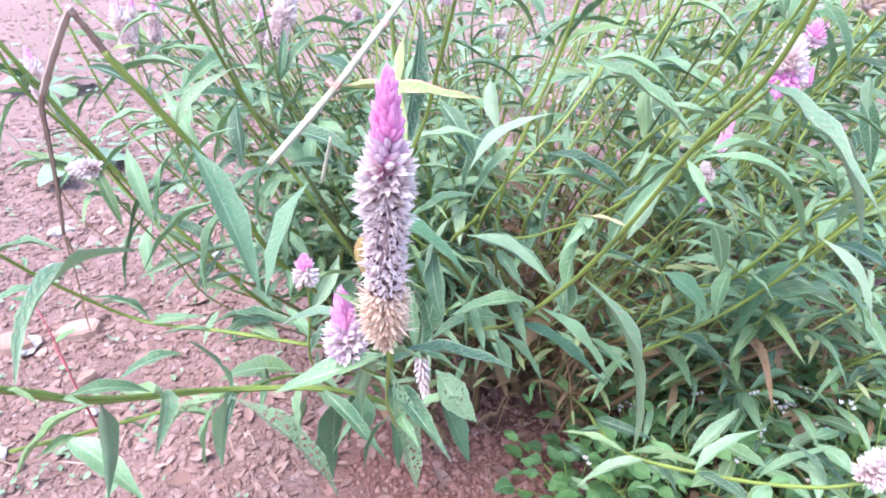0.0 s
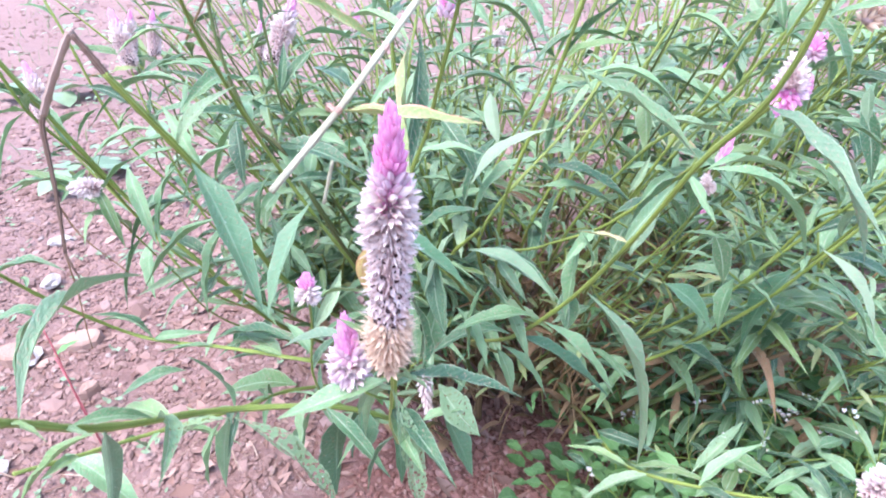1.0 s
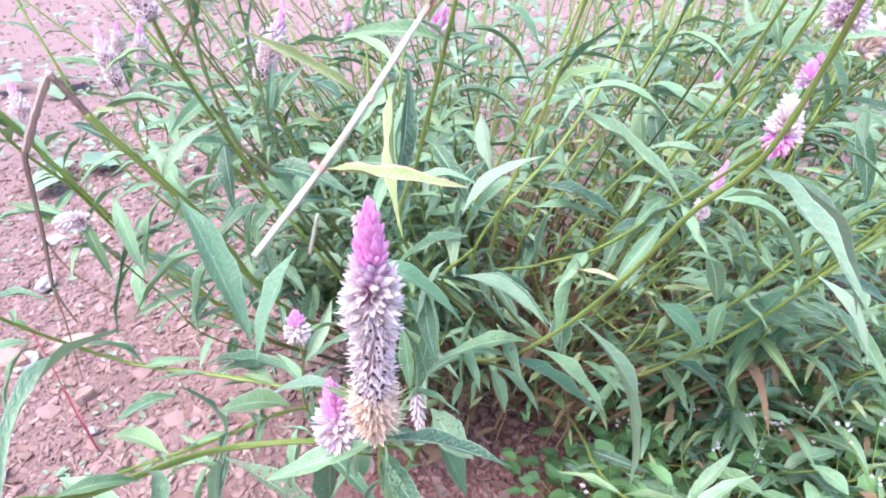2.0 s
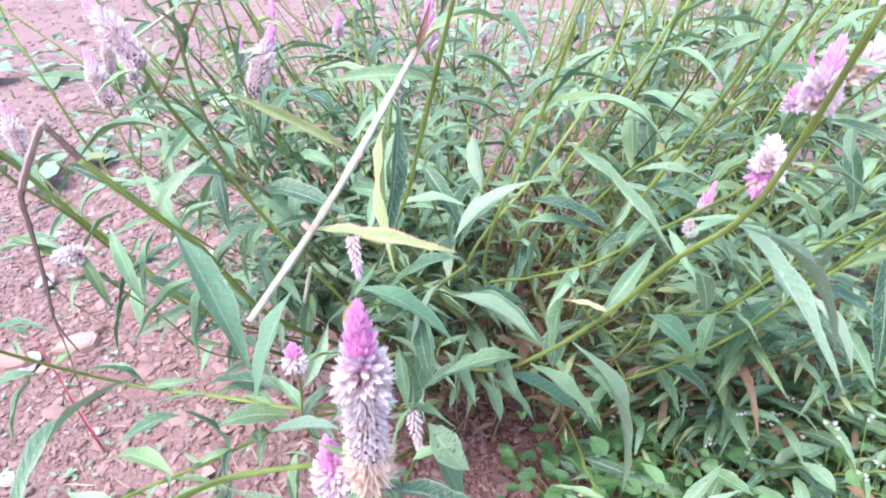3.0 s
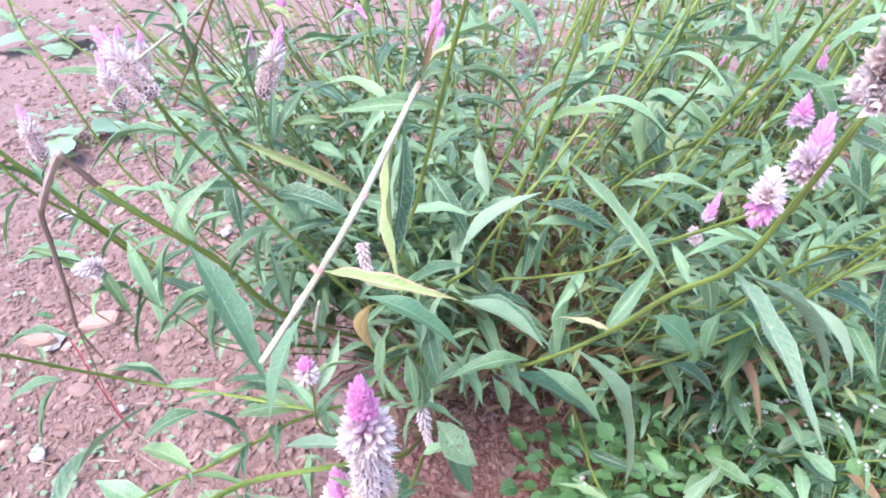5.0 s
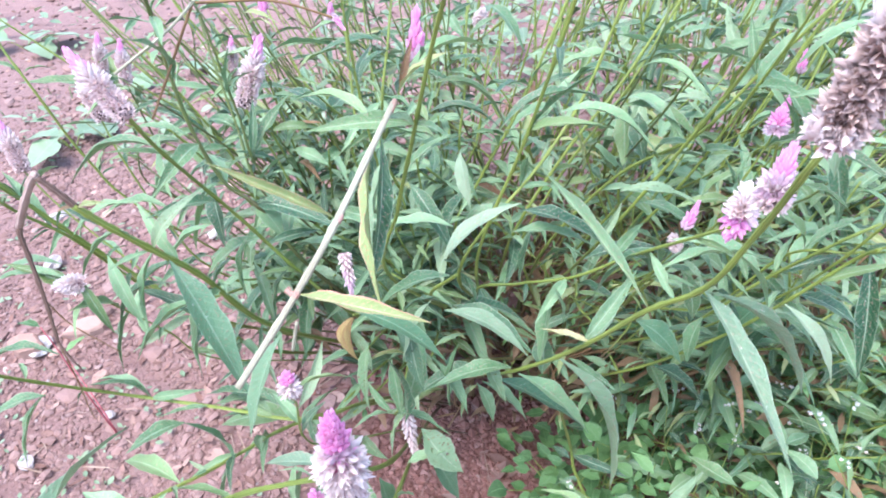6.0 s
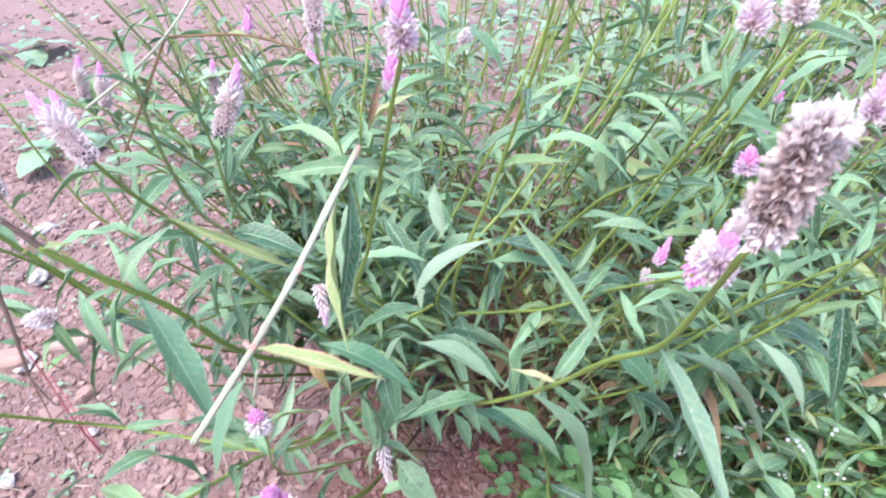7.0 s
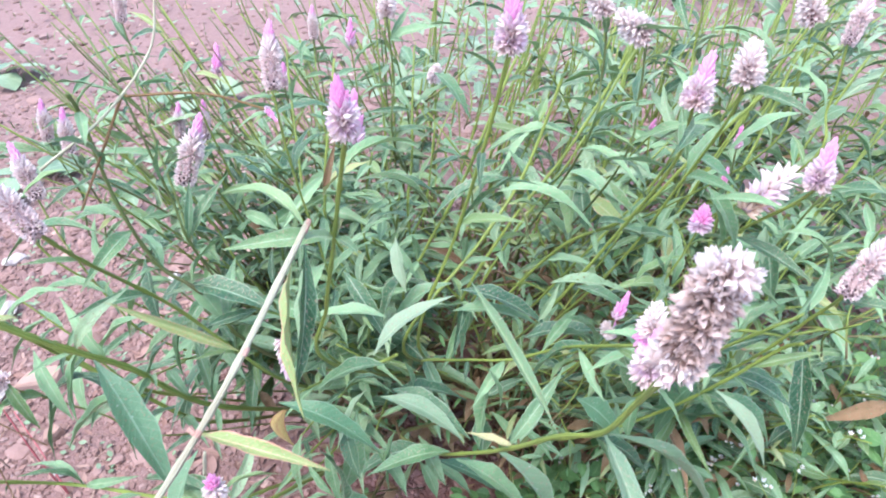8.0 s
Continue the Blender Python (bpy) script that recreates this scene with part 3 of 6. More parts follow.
def big_spike(parent, foot, tip, radius, plan, count, seed, label, loose=10, crumpled=False, fuzzy=4):
    """A large flower spike whose florets are each a piece of their own round its core."""
    rng = random.Random(seed)
    foot, tip = Vector(foot), Vector(tip)
    length = (tip - foot).length
    m = upright(foot, tip)
    v, f, uv = tube_data([Vector((0, 0, length * k / 8 * 0.96)) for k in range(9)], radius * 0.5, radius * 0.1, 8)
    core = place("flower_spike", mesh("flower_spike", v, f, [CORE], uv), parent, m, label)
    for pos, d, size, zone, lean, spin in spike_florets(length, radius, plan, count, rng, loose):
        ob = new("floret", floret_mesh(zone, lean, rng.randrange(3), crumpled))
        ob.parent = core
        ob.matrix_basis = floret_matrix(pos, d, size, spin)
    # fine dry bristles between the florets
    verts, faces, uvs, index = [], [], [], []
    for pos, d, size, zone, lean, spin in spike_florets(length * 0.86, radius * 1.05, plan, count * fuzzy, rng, 24):
        if zone == 3 and rng.random() < 0.75:
            continue
        side = d.cross(Vector((math.cos(spin), math.sin(spin), 0.3))).normalized() * size * (0.05 if zone == 4 else 0.075)
        o = len(verts)
        verts += [pos - side, pos + side, pos + d * size * 0.7 + side * 0.8, pos + d * size * rng.uniform(0.9, 1.3) * (0.8 if zone < 3 else 1.15 if zone == 4 else 1.0), pos + d * size * 0.7 - side * 0.8]
        uvs += [(0.1, 0.4), (0.1, 0.6), (0.7, 0.6), (1, 0.5), (0.7, 0.4)]
        faces.append((o, o + 1, o + 2, o + 3, o + 4))
        index.append(zone)
    fuzz = new("bristles", mesh("bristles", verts, faces, ZONES, uvs, index))
    fuzz.parent = core
    tagged(fuzz, kind="stuff")
    return core


# ---- ground: one sheet to the horizon ----
def ground_height(x, y):
    rough = max(0.0, 1.0 - math.hypot(x, y - 1.0) / 2.4)
    z = 0.012 * noise.noise(Vector((x * 5, y * 5, 0))) + rough * (0.012 * noise.noise(Vector((x * 15, y * 15, 3))) + 0.004 * noise.noise(Vector((x * 34, y * 34, 7))))
    return z + 0.06 * max(0.0, min(1.0, (x - 0.25) / 0.5)) - 0.006


def build_ground():
    n = 380
    t = [(i / n) * 2 - 1 for i in range(n + 1)]
    s = [math.sinh(7.2 * v) / math.sinh(7.2) * 400 for v in t]
    near = [math.copysign(abs(v) ** 1.0, v) for v in s]
    verts, faces = [], []
    for yy in near:
        for xx in near:
            x, y = xx * 1.0 + 0.0, yy + 1.3
            far = max(abs(x), abs(y))
            verts.append((x, y, ground_height(x, y) if far < 6 else -0.006 + (0.06 if x > 0.75 else 0)))
    w = n + 1
    for j in range(n):
        for i in range(n):
            faces.append((j * w + i, j * w + i + 1, (j + 1) * w + i + 1, (j + 1) * w + i))
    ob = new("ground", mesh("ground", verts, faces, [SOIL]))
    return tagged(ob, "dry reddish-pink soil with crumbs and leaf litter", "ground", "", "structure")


ground = build_ground()

# ---- the clump of flowering plants ----
def plant(at, label):
    return thing("flowering_plant", at, label, "plant", "flowering plants in the clump")


front = plant((0.10, 0.90, 0.0), "sprawling green plant with a tall pink-tipped flower spike")
left = plant((0.04, 1.03, 0.0), "leaning green plant with pink and white spikes and a snapped stem")
centre = plant((0.20, 1.05, 0.0), "leafy upright green plant with small pink and white flower heads")
right = plant((0.30, 0.95, 0.03), "spreading green plant with long leaves and a withered flower head")
back = plant((0.27, 1.30, 0.02), "slender green plant with many thin flowering stems behind the clump")
dry_stalk = thing("dry_stalk", (0.06, 0.52, 0.79), "pale dead stalk with yellowing leaves caught in the green stems", "dead stalk")


# main flower spike and its stalk
stalk(front, [(0.076, 0.939, -0.010), (0.062, 0.711, 0.226), (0.049, 0.483, 0.422), (0.047, 0.380, 0.545), (0.054, 0.333, 0.623), (0.054, 0.327, 0.643), (0.053, 0.323, 0.654)], 0.0022, 0.0017)
SPIKE_FOOT, SPIKE_TIP = (0.0525, 0.325, 0.647), (0.063, 0.289, 0.795)
head(front, "short", (0.031, 0.334, 0.624), (0.030, 0.335, 0.667), label="small pink and white flower head")
stalk(front, [(0.051, 0.352, 0.595), (0.040, 0.338, 0.612), (0.031, 0.334, 0.624)], 0.0008, 0.0007, name="flower_stalk")
leaf(front, (0.053, 0.332, 0.622), (0.068, 0.318, 0.537), 0.015, 0.04, 5, LEAF_EATEN, label="insect-eaten leaf with holes")
leaf(front, (0.052, 0.333, 0.623), (0.031, 0.343, 0.580), 0.007, 0.15, 10, LEAF_WORN)
leaf(front, (0.053, 0.340, 0.615), (0.074, 0.372, 0.591), 0.007, 0.1, 0)
leaf(front, (0.053, 0.339, 0.614), (0.027, 0.384, 0.531), 0.011, 0.1, 0)
leaf(front, (0.026, 0.392, 0.610), (-0.029, 0.411, 0.588), 0.012, 0.08, 0, LEAF_PALE)
stalk(front, [(0.060, 0.868, -0.010), (0.047, 0.702, 0.214), (0.034, 0.537, 0.397), (-0.010, 0.469, 0.480), (-0.082, 0.423, 0.520), (-0.100, 0.315, 0.609), (-0.111, 0.272, 0.654), (-0.108, 0.247, 0.677)], 0.0026, 0.0020)
stalk(front, [(0.106, 0.940, -0.010), (0.040, 0.790, 0.190), (-0.030, 0.675, 0.320), (-0.085, 0.604, 0.378), (-0.122, 0.562, 0.394), (-0.150, 0.520, 0.416), (-0.186, 0.481, 0.434), (-0.211, 0.440, 0.456), (-0.238, 0.395, 0.482)], 0.0021, 0.0016)
stalk(front, [(0.074, 0.938, -0.010), (0.041, 0.779, 0.214), (0.007, 0.620, 0.398), (-0.040, 0.545, 0.466), (-0.129, 0.559, 0.471), (-0.217, 0.579, 0.468), (-0.264, 0.540, 0.535), (-0.284, 0.499, 0.599), (-0.294, 0.480, 0.625)], 0.0021, 0.0014)
leaf(front, (-0.112, 0.276, 0.653), (-0.102, 0.396, 0.655), 0.010, 0.2, -10, LEAF_PALE, label="arched leaf over the edge of the clump")
leaf(front, (-0.077, 0.420, 0.516), (-0.003, 0.423, 0.401), 0.018, 0.08, 10, LEAF_EATEN, label="pale insect-eaten leaf with ragged holes")
leaf(front, (-0.079, 0.419, 0.515), (-0.153, 0.435, 0.444), 0.011, 0.1, 0, LEAF_EATEN)
leaf(front, (-0.079, 0.419, 0.515), (-0.098, 0.428, 0.430), 0.013, 0.05, 40)
leaf(front, (-0.086, 0.418, 0.513), (-0.111, 0.428, 0.430), 0.011, 0.05, -40)
leaf(front, (-0.099, 0.310, 0.611), (-0.126, 0.326, 0.514), 0.011, 0.06, 50, LEAF_DEEP)
leaf(front, (-0.327, 0.561, 0.325), (-0.236, 0.527, 0.265), 0.030, 0.1, 0)
leaf(front, (-0.101, 0.312, 0.610), (-0.154, 0.296, 0.563), 0.007, 0.12, 0)
leaf(front, (-0.264, 0.559, 0.281), (-0.291, 0.540, 0.248), 0.021, 0.1, 0)
leaf(front, (-0.126, 0.540, 0.408), (-0.157, 0.534, 0.481), 0.021, 0.1, 30, LEAF_DEEP, label="broad dark green leaf")
leaf(front, (-0.130, 0.545, 0.403), (-0.150, 0.530, 0.335), 0.018, 0.06, 30)
leaf(front, (-0.168, 0.505, 0.423), (-0.257, 0.560, 0.385), 0.020, 0.08, 0)
leaf(front, (-0.180, 0.572, 0.432), (-0.236, 0.540, 0.424), 0.024, 0.1, 10)
leaf(front, (-0.088, 0.630, 0.362), (-0.182, 0.640, 0.338), 0.036, 0.08, 0)
leaf(front, (-0.048, 0.554, 0.479), (-0.148, 0.580, 0.450), 0.017, 0.1, 0)
leaf(front, (-0.263, 0.521, 0.544), (-0.283, 0.482, 0.488), 0.016, 0.08, 30)
leaf(front, (-0.262, 0.521, 0.543), (-0.316, 0.508, 0.526), 0.014, 0.12, 0)
leaf(front, (-0.037, 0.483, 0.482), (-0.044, 0.469, 0.428), 0.017, 0.05, 30)
leaf(front, (0.029, 0.498, 0.501), (-0.006, 0.494, 0.392), 0.023, 0.06, 20, LEAF_DEEP)
leaf(front, (-0.011, 0.497, 0.448), (-0.026, 0.501, 0.335), 0.037, 0.05, 20, LEAF_DEEP)
leaf(front, (0.034, 0.493, 0.440), (0.039, 0.493, 0.360), 0.023, 0.05, 30, LEAF_DEEP)
leaf(front, (0.011, 0.485, 0.466), (0.009, 0.480, 0.418), 0.023, 0.1, -20, LEAF_DEEP)
leaf(front, (-0.043, 0.512, 0.434), (-0.060, 0.514, 0.359), 0.019, 0.06, 30)
stalk(front, [(0.126, 0.874, -0.010), (0.049, 0.725, 0.207), (-0.028, 0.575, 0.384), (-0.040, 0.527, 0.461), (-0.030, 0.503, 0.539), (-0.026, 0.487, 0.580)], 0.0012, 0.0009)
head(front, "ball", (-0.027, 0.489, 0.574), (-0.027, 0.490, 0.596), label="small round pink and white flower head")
leaf(front, (-0.036, 0.514, 0.498), (-0.063, 0.537, 0.518), 0.011, 0.1, 0)
leaf(front, (-0.037, 0.517, 0.483), (-0.012, 0.532, 0.509), 0.011, 0.1, 0)
leaf(front, (-0.057, 0.543, 0.489), (-0.156, 0.591, 0.455), 0.013, 0.12, 0)
leaf(front, (0.057, 0.538, 0.397), (0.098, 0.544, 0.407), 0.013, 0.1, 0)
leaf(front, (0.073, 0.559, 0.426), (0.115, 0.538, 0.377), 0.034, 0.06, 10, LEAF_WORN)
leaf(front, (0.076, 0.559, 0.393), (0.109, 0.553, 0.303), 0.027, 0.06, 20, LEAF_DEEP)
head(front, "white", (0.058, 0.571, 0.434), (0.064, 0.553, 0.384), label="drooping white flower head")
stalk(front, [(0.066, 0.923, -0.010), (0.054, 0.757, 0.220), (0.042, 0.591, 0.410), (0.057, 0.576, 0.443), (0.058, 0.570, 0.433)], 0.0009, 0.0007)
leaf(front, (0.054, 0.568, 0.449), (0.075, 0.613, 0.527), 0.026, 0.1, 60)
leaf(front, (0.058, 0.547, 0.453), (0.045, 0.553, 0.544), 0.019, 0.08, 60)

# left-hand branches
stalk(left, [(0.068, 1.008, -0.010), (-0.013, 0.839, 0.252), (-0.094, 0.671, 0.473), (-0.121, 0.598, 0.613), (-0.133, 0.570, 0.660), (-0.150, 0.541, 0.712), (-0.163, 0.528, 0.743)], 0.0029, 0.0027)
stalk(left, [(-0.162, 0.529, 0.741), (-0.169, 0.526, 0.757), (-0.176, 0.523, 0.771)], 0.0027, 0.0020, STEM_BROWN, name="dead_end", label="shrivelled brown end of a green stem")
stalk(left, [(-0.175, 0.523, 0.772), (-0.181, 0.526, 0.769), (-0.213, 0.547, 0.733), (-0.243, 0.570, 0.698)], 0.0024, 0.0031, STEM_TAN, name="broken_tip", label="pale brown stalk end snapped over and hanging")
stalk(left, [(-0.242, 0.570, 0.700), (-0.246, 0.569, 0.688), (-0.248, 0.568, 0.662), (-0.248, 0.560, 0.620), (-0.250, 0.552, 0.578)], 0.0026, 0.0014, STEM_BROWN, name="dangling_end", label="dark dry brown stalk")
stalk(left, [(-0.250, 0.552, 0.579), (-0.243, 0.548, 0.562), (-0.235, 0.545, 0.546)], 0.0013, 0.0006, STEM_BROWN, name="twig")
stalk(left, [(-0.250, 0.552, 0.579), (-0.246, 0.546, 0.543), (-0.245, 0.540, 0.504), (-0.244, 0.538, 0.486)], 0.0007, 0.0004, STEM_WOOD, name="twig")
stalk(left, [(-0.248, 0.561, 0.622), (-0.237, 0.562, 0.591), (-0.205, 0.562, 0.554)], 0.0007, 0.0005, STEM_WOOD, name="twig")
leaf(left, (-0.162, 0.529, 0.741), (-0.178, 0.524, 0.738), 0.006, 0.1, 0, LEAF_DRY)
leaf(left, (-0.161, 0.529, 0.740), (-0.135, 0.523, 0.748), 0.006, 0.1, 20, LEAF_YELLOW)
stalk(left, [(0.033, 1.035, -0.010), (0.005, 0.874, 0.246), (-0.023, 0.714, 0.461), (-0.059, 0.680, 0.553), (-0.093, 0.654, 0.639), (-0.107, 0.576, 0.755), (-0.107, 0.540, 0.808)], 0.0022, 0.0015)
head(left, "long", (-0.105, 0.539, 0.805), (-0.140, 0.556, 0.849), label="leaning pink-tipped white flower spike")
stalk(left, [(0.053, 1.033, -0.010), (0.001, 0.875, 0.274), (-0.050, 0.717, 0.518), (-0.089, 0.708, 0.611), (-0.121, 0.709, 0.648), (-0.140, 0.711, 0.721), (-0.144, 0.713, 0.811), (-0.134, 0.688, 0.844)], 0.0022, 0.0017, STEM_DARK)
stalk(left, [(0.080, 0.991, -0.010), (0.003, 0.899, 0.260), (-0.073, 0.806, 0.489), (-0.118, 0.801, 0.587), (-0.134, 0.828, 0.644), (-0.153, 0.860, 0.708), (-0.169, 0.894, 0.756), (-0.181, 0.921, 0.794)], 0.0017, 0.0012, STEM_DARK)
stalk(left, [(0.000, 1.029, -0.010), (-0.067, 0.877, 0.204), (-0.133, 0.726, 0.379), (-0.181, 0.692, 0.470), (-0.246, 0.682, 0.562), (-0.273, 0.658, 0.634), (-0.301, 0.625, 0.726), (-0.308, 0.613, 0.762)], 0.0025, 0.0022)
stalk(left, [(0.041, 1.007, -0.010), (-0.076, 0.865, 0.237), (-0.194, 0.723, 0.444), (-0.242, 0.698, 0.521), (-0.271, 0.661, 0.618), (-0.292, 0.628, 0.681), (-0.302, 0.609, 0.748)], 0.0018, 0.0014)
stalk(left, [(0.058, 0.992, -0.010), (-0.113, 0.919, 0.275), (-0.284, 0.846, 0.519), (-0.326, 0.833, 0.605), (-0.352, 0.828, 0.704), (-0.376, 0.841, 0.757), (-0.381, 0.849, 0.803)], 0.0017, 0.0013)
stalk(left, [(0.042, 1.023, -0.010), (-0.077, 0.912, 0.240), (-0.196, 0.800, 0.451), (-0.231, 0.786, 0.535), (-0.260, 0.790, 0.629), (-0.274, 0.801, 0.680)], 0.0014, 0.0010)
head(left, "long", (-0.271, 0.799, 0.677), (-0.293, 0.825, 0.733))
stalk(left, [(0.080, 1.067, -0.010), (-0.069, 0.922, 0.207), (-0.219, 0.777, 0.384), (-0.289, 0.776, 0.489), (-0.350, 0.783, 0.571), (-0.384, 0.794, 0.622)], 0.0014, 0.0010)
head(left, "long", (-0.381, 0.792, 0.620), (-0.403, 0.819, 0.676))
head(left, "long", (-0.117, 0.815, 0.677), (-0.091, 0.851, 0.745))
stalk(left, [(0.074, 1.003, -0.010), (0.003, 0.915, 0.274), (-0.069, 0.827, 0.519), (-0.094, 0.818, 0.612), (-0.117, 0.815, 0.677)], 0.0014, 0.0010)
stalk(left, [(0.020, 1.015, -0.010), (-0.076, 0.846, 0.223), (-0.172, 0.678, 0.416), (-0.199, 0.640, 0.502), (-0.215, 0.598, 0.581), (-0.220, 0.572, 0.624)], 0.0010, 0.0008)
head(left, "old", (-0.215, 0.572, 0.632), (-0.235, 0.563, 0.637), label="grey-white withered flower head")
leaf(left, (-0.130, 0.569, 0.659), (-0.155, 0.574, 0.667), 0.007, 0.1, 0, LEAF_DRY, label="small curled dry leaf")
leaf(left, (-0.130, 0.568, 0.657), (-0.070, 0.506, 0.551), 0.028, 0.06, -15, LEAF_DEEP, label="broad dark green hanging leaf")
leaf(left, (-0.010, 0.459, 0.673), (-0.039, 0.422, 0.604), 0.018, 0.05, 10, LEAF_DEEP)
leaf(left, (-0.219, 0.574, 0.635), (-0.200, 0.560, 0.580), 0.010, 0.1, 20)
leaf(left, (-0.233, 0.582, 0.629), (-0.320, 0.595, 0.616), 0.010, 0.08, 0)
leaf(left, (-0.263, 0.621, 0.616), (-0.338, 0.631, 0.597), 0.012, 0.12, 0)
leaf(left, (-0.290, 0.620, 0.684), (-0.306, 0.583, 0.633), 0.010, 0.08, 40)
leaf(left, (-0.235, 0.642, 0.680), (-0.254, 0.623, 0.652), 0.010, 0.08, 40)
leaf(left, (-0.196, 0.764, 0.677), (-0.186, 0.722, 0.618), 0.023, 0.06, 60)
leaf(left, (-0.138, 0.721, 0.648), (-0.125, 0.676, 0.585), 0.021, 0.06, 40)
leaf(left, (-0.176, 0.734, 0.668), (-0.307, 0.748, 0.624), 0.013, 0.2, 0)
leaf(left, (-0.150, 0.595, 0.609), (-0.219, 0.595, 0.542), 0.012, 0.22, 0)
leaf(left, (-0.157, 0.646, 0.508), (-0.234, 0.668, 0.542), 0.016, 0.1, 0)
leaf(left, (-0.124, 0.623, 0.578), (-0.157, 0.598, 0.476), 0.026, 0.08, 10)
leaf(left, (-0.261, 0.732, 0.495), (-0.255, 0.691, 0.437), 0.020, 0.08, 30)
leaf(left, (-0.158, 0.744, 0.682), (-0.220, 0.749, 0.691), 0.012, 0.1, 0)
leaf(left, (-0.128, 0.823, 0.654), (-0.083, 0.849, 0.655), 0.011, 0.1, 0)
leaf(left, (-0.169, 0.853, 0.668), (-0.085, 0.868, 0.692), 0.015, 0.1, 0)
leaf(left, (-0.085, 0.854, 0.669), (-0.129, 0.850, 0.663), 0.011, 0.1, 0)
leaf(left, (-0.099, 0.715, 0.615), (-0.002, 0.686, 0.595), 0.027, 0.1, 10)
leaf(left, (-0.097, 0.715, 0.615), (-0.067, 0.697, 0.578), 0.024, 0.1, 0)
leaf(left, (-0.095, 0.699, 0.581), (-0.163, 0.688, 0.534), 0.025, 0.1, 0)
leaf(left, (-0.258, 0.556, 0.559), (-0.345, 0.564, 0.538), 0.010, 0.15, 0)
stalk(left, [(0.066, 1.069, -0.010), (-0.008, 0.907, 0.319), (-0.082, 0.746, 0.608), (-0.096, 0.729, 0.718), (-0.111, 0.732, 0.824), (-0.177, 0.812, 0.894)], 0.0015, 0.0010, STEM_DARK)
stalk(left, [(-0.176, 0.677, 0.780), (-0.123, 0.713, 0.812), (-0.085, 0.755, 0.853), (-0.079, 0.786, 0.893)], 0.0014, 0.0010, STEM_PALE, name="dead_twig")
stalk(left, [(-0.112, 0.732, 0.821), (-0.042, 0.740, 0.817), (0.015, 0.738, 0.799)], 0.0013, 0.0010, STEM_WOOD, name="twig")
stalk(left, [(-0.112, 0.732, 0.821), (-0.140, 0.705, 0.769), (-0.162, 0.689, 0.730)], 0.0014, 0.0010, STEM_WOOD, name="twig")
head(left, "bud", (0.011, 0.740, 0.801), (0.021, 0.732, 0.791))

# dead pale stalk hanging through the clump
stalk(dry_stalk, [(-0.007, 0.364, 0.726), (0.023, 0.409, 0.754), (0.046, 0.447, 0.779), (0.078, 0.534, 0.811)], 0.0019, 0.0020, STEM_PALE)
leaf(dry_stalk, (0.023, 0.409, 0.754), (0.102, 0.378, 0.757), 0.0095, 0.0, 10, LEAF_PINK, label="yellow-green leaf with blushed edges")
leaf(dry_stalk, (0.046, 0.447, 0.779), (-0.026, 0.452, 0.819), 0.0062, 0.05, -40, LEAF_YELLOW, label="yellowing folded leaf")
stalk(dry_stalk, [(0.022, 0.407, 0.753), (0.024, 0.410, 0.755)], 0.0021, 0.0019, STEM_JOINT, name="joint")
stalk(dry_stalk, [(0.046, 0.445, 0.778), (0.048, 0.450, 0.780)], 0.0021, 0.0019, STEM_JOINT, name="joint")
stalk(dry_stalk, [(0.076, 0.527, 0.808), (0.079, 0.536, 0.812)], 0.0021, 0.0016, STEM_JOINT, name="joint")
stalk(dry_stalk, [(0.022, 0.408, 0.753), (0.0195, 0.4095, 0.755), (0.0175, 0.411, 0.756)], 0.0016, 0.0022, STEM_JOINT, name="leaf_scar")
leaf(dry_stalk, (0.076, 0.612, 0.782), (0.089, 0.628, 0.822), 0.006, 0.05, 40, LEAF_DRY)
leaf(dry_stalk, (0.076, 0.612, 0.782), (0.118, 0.602, 0.818), 0.010, 0.1, 0, LEAF_YELLOW)
leaf(dry_stalk, (0.076, 0.612, 0.782), (0.156, 0.697, 0.779), 0.011, 0.2, 0)
leaf(dry_stalk, (0.056, 0.560, 0.761), (0.059, 0.490, 0.661), 0.013, 0.05, 60, LEAF_YELLOW)
leaf(dry_stalk, (0.061, 0.584, 0.760), (0.042, 0.526, 0.644), 0.014, 0.04, -50)
stalk(dry_stalk, [(0.006, 0.428, 0.688), (0.015, 0.422, 0.719)], 0.0012, 0.0010, STEM_PALE, name="broken_twig")

# middle of the clump
stalk(centre, [(0.224, 1.051, -0.010), (0.136, 0.845, 0.299), (0.049, 0.640, 0.568), (0.068, 0.590, 0.685), (0.086, 0.561, 0.764), (0.103, 0.531, 0.840), (0.116, 0.496, 0.894)], 0.0020, 0.0014)
head(centre, "short", (0.116, 0.496, 0.894), (0.115, 0.496, 0.927), label="open pink and white flower head")
stalk(centre, [(0.178, 1.059, -0.010), (0.158, 0.876, 0.286), (0.139, 0.694, 0.542), (0.181, 0.662, 0.701), (0.205, 0.625, 0.818), (0.218, 0.599, 0.900)], 0.0020, 0.0014)
head(centre, "short", (0.218, 0.598, 0.899), (0.220, 0.603, 0.938))
stalk(centre, [(0.217, 1.090, -0.010), (0.247, 0.897, 0.294), (0.277, 0.704, 0.558), (0.329, 0.646, 0.714), (0.344, 0.594, 0.812), (0.331, 0.553, 0.874)], 0.0018, 0.0013)
head(centre, "short", (0.331, 0.553, 0.874), (0.341, 0.564, 0.905))
stalk(centre, [(0.190, 1.017, -0.010), (0.277, 0.889, 0.300), (0.364, 0.762, 0.570), (0.403, 0.717, 0.711), (0.418, 0.682, 0.797), (0.417, 0.664, 0.840)], 0.0017, 0.0012)
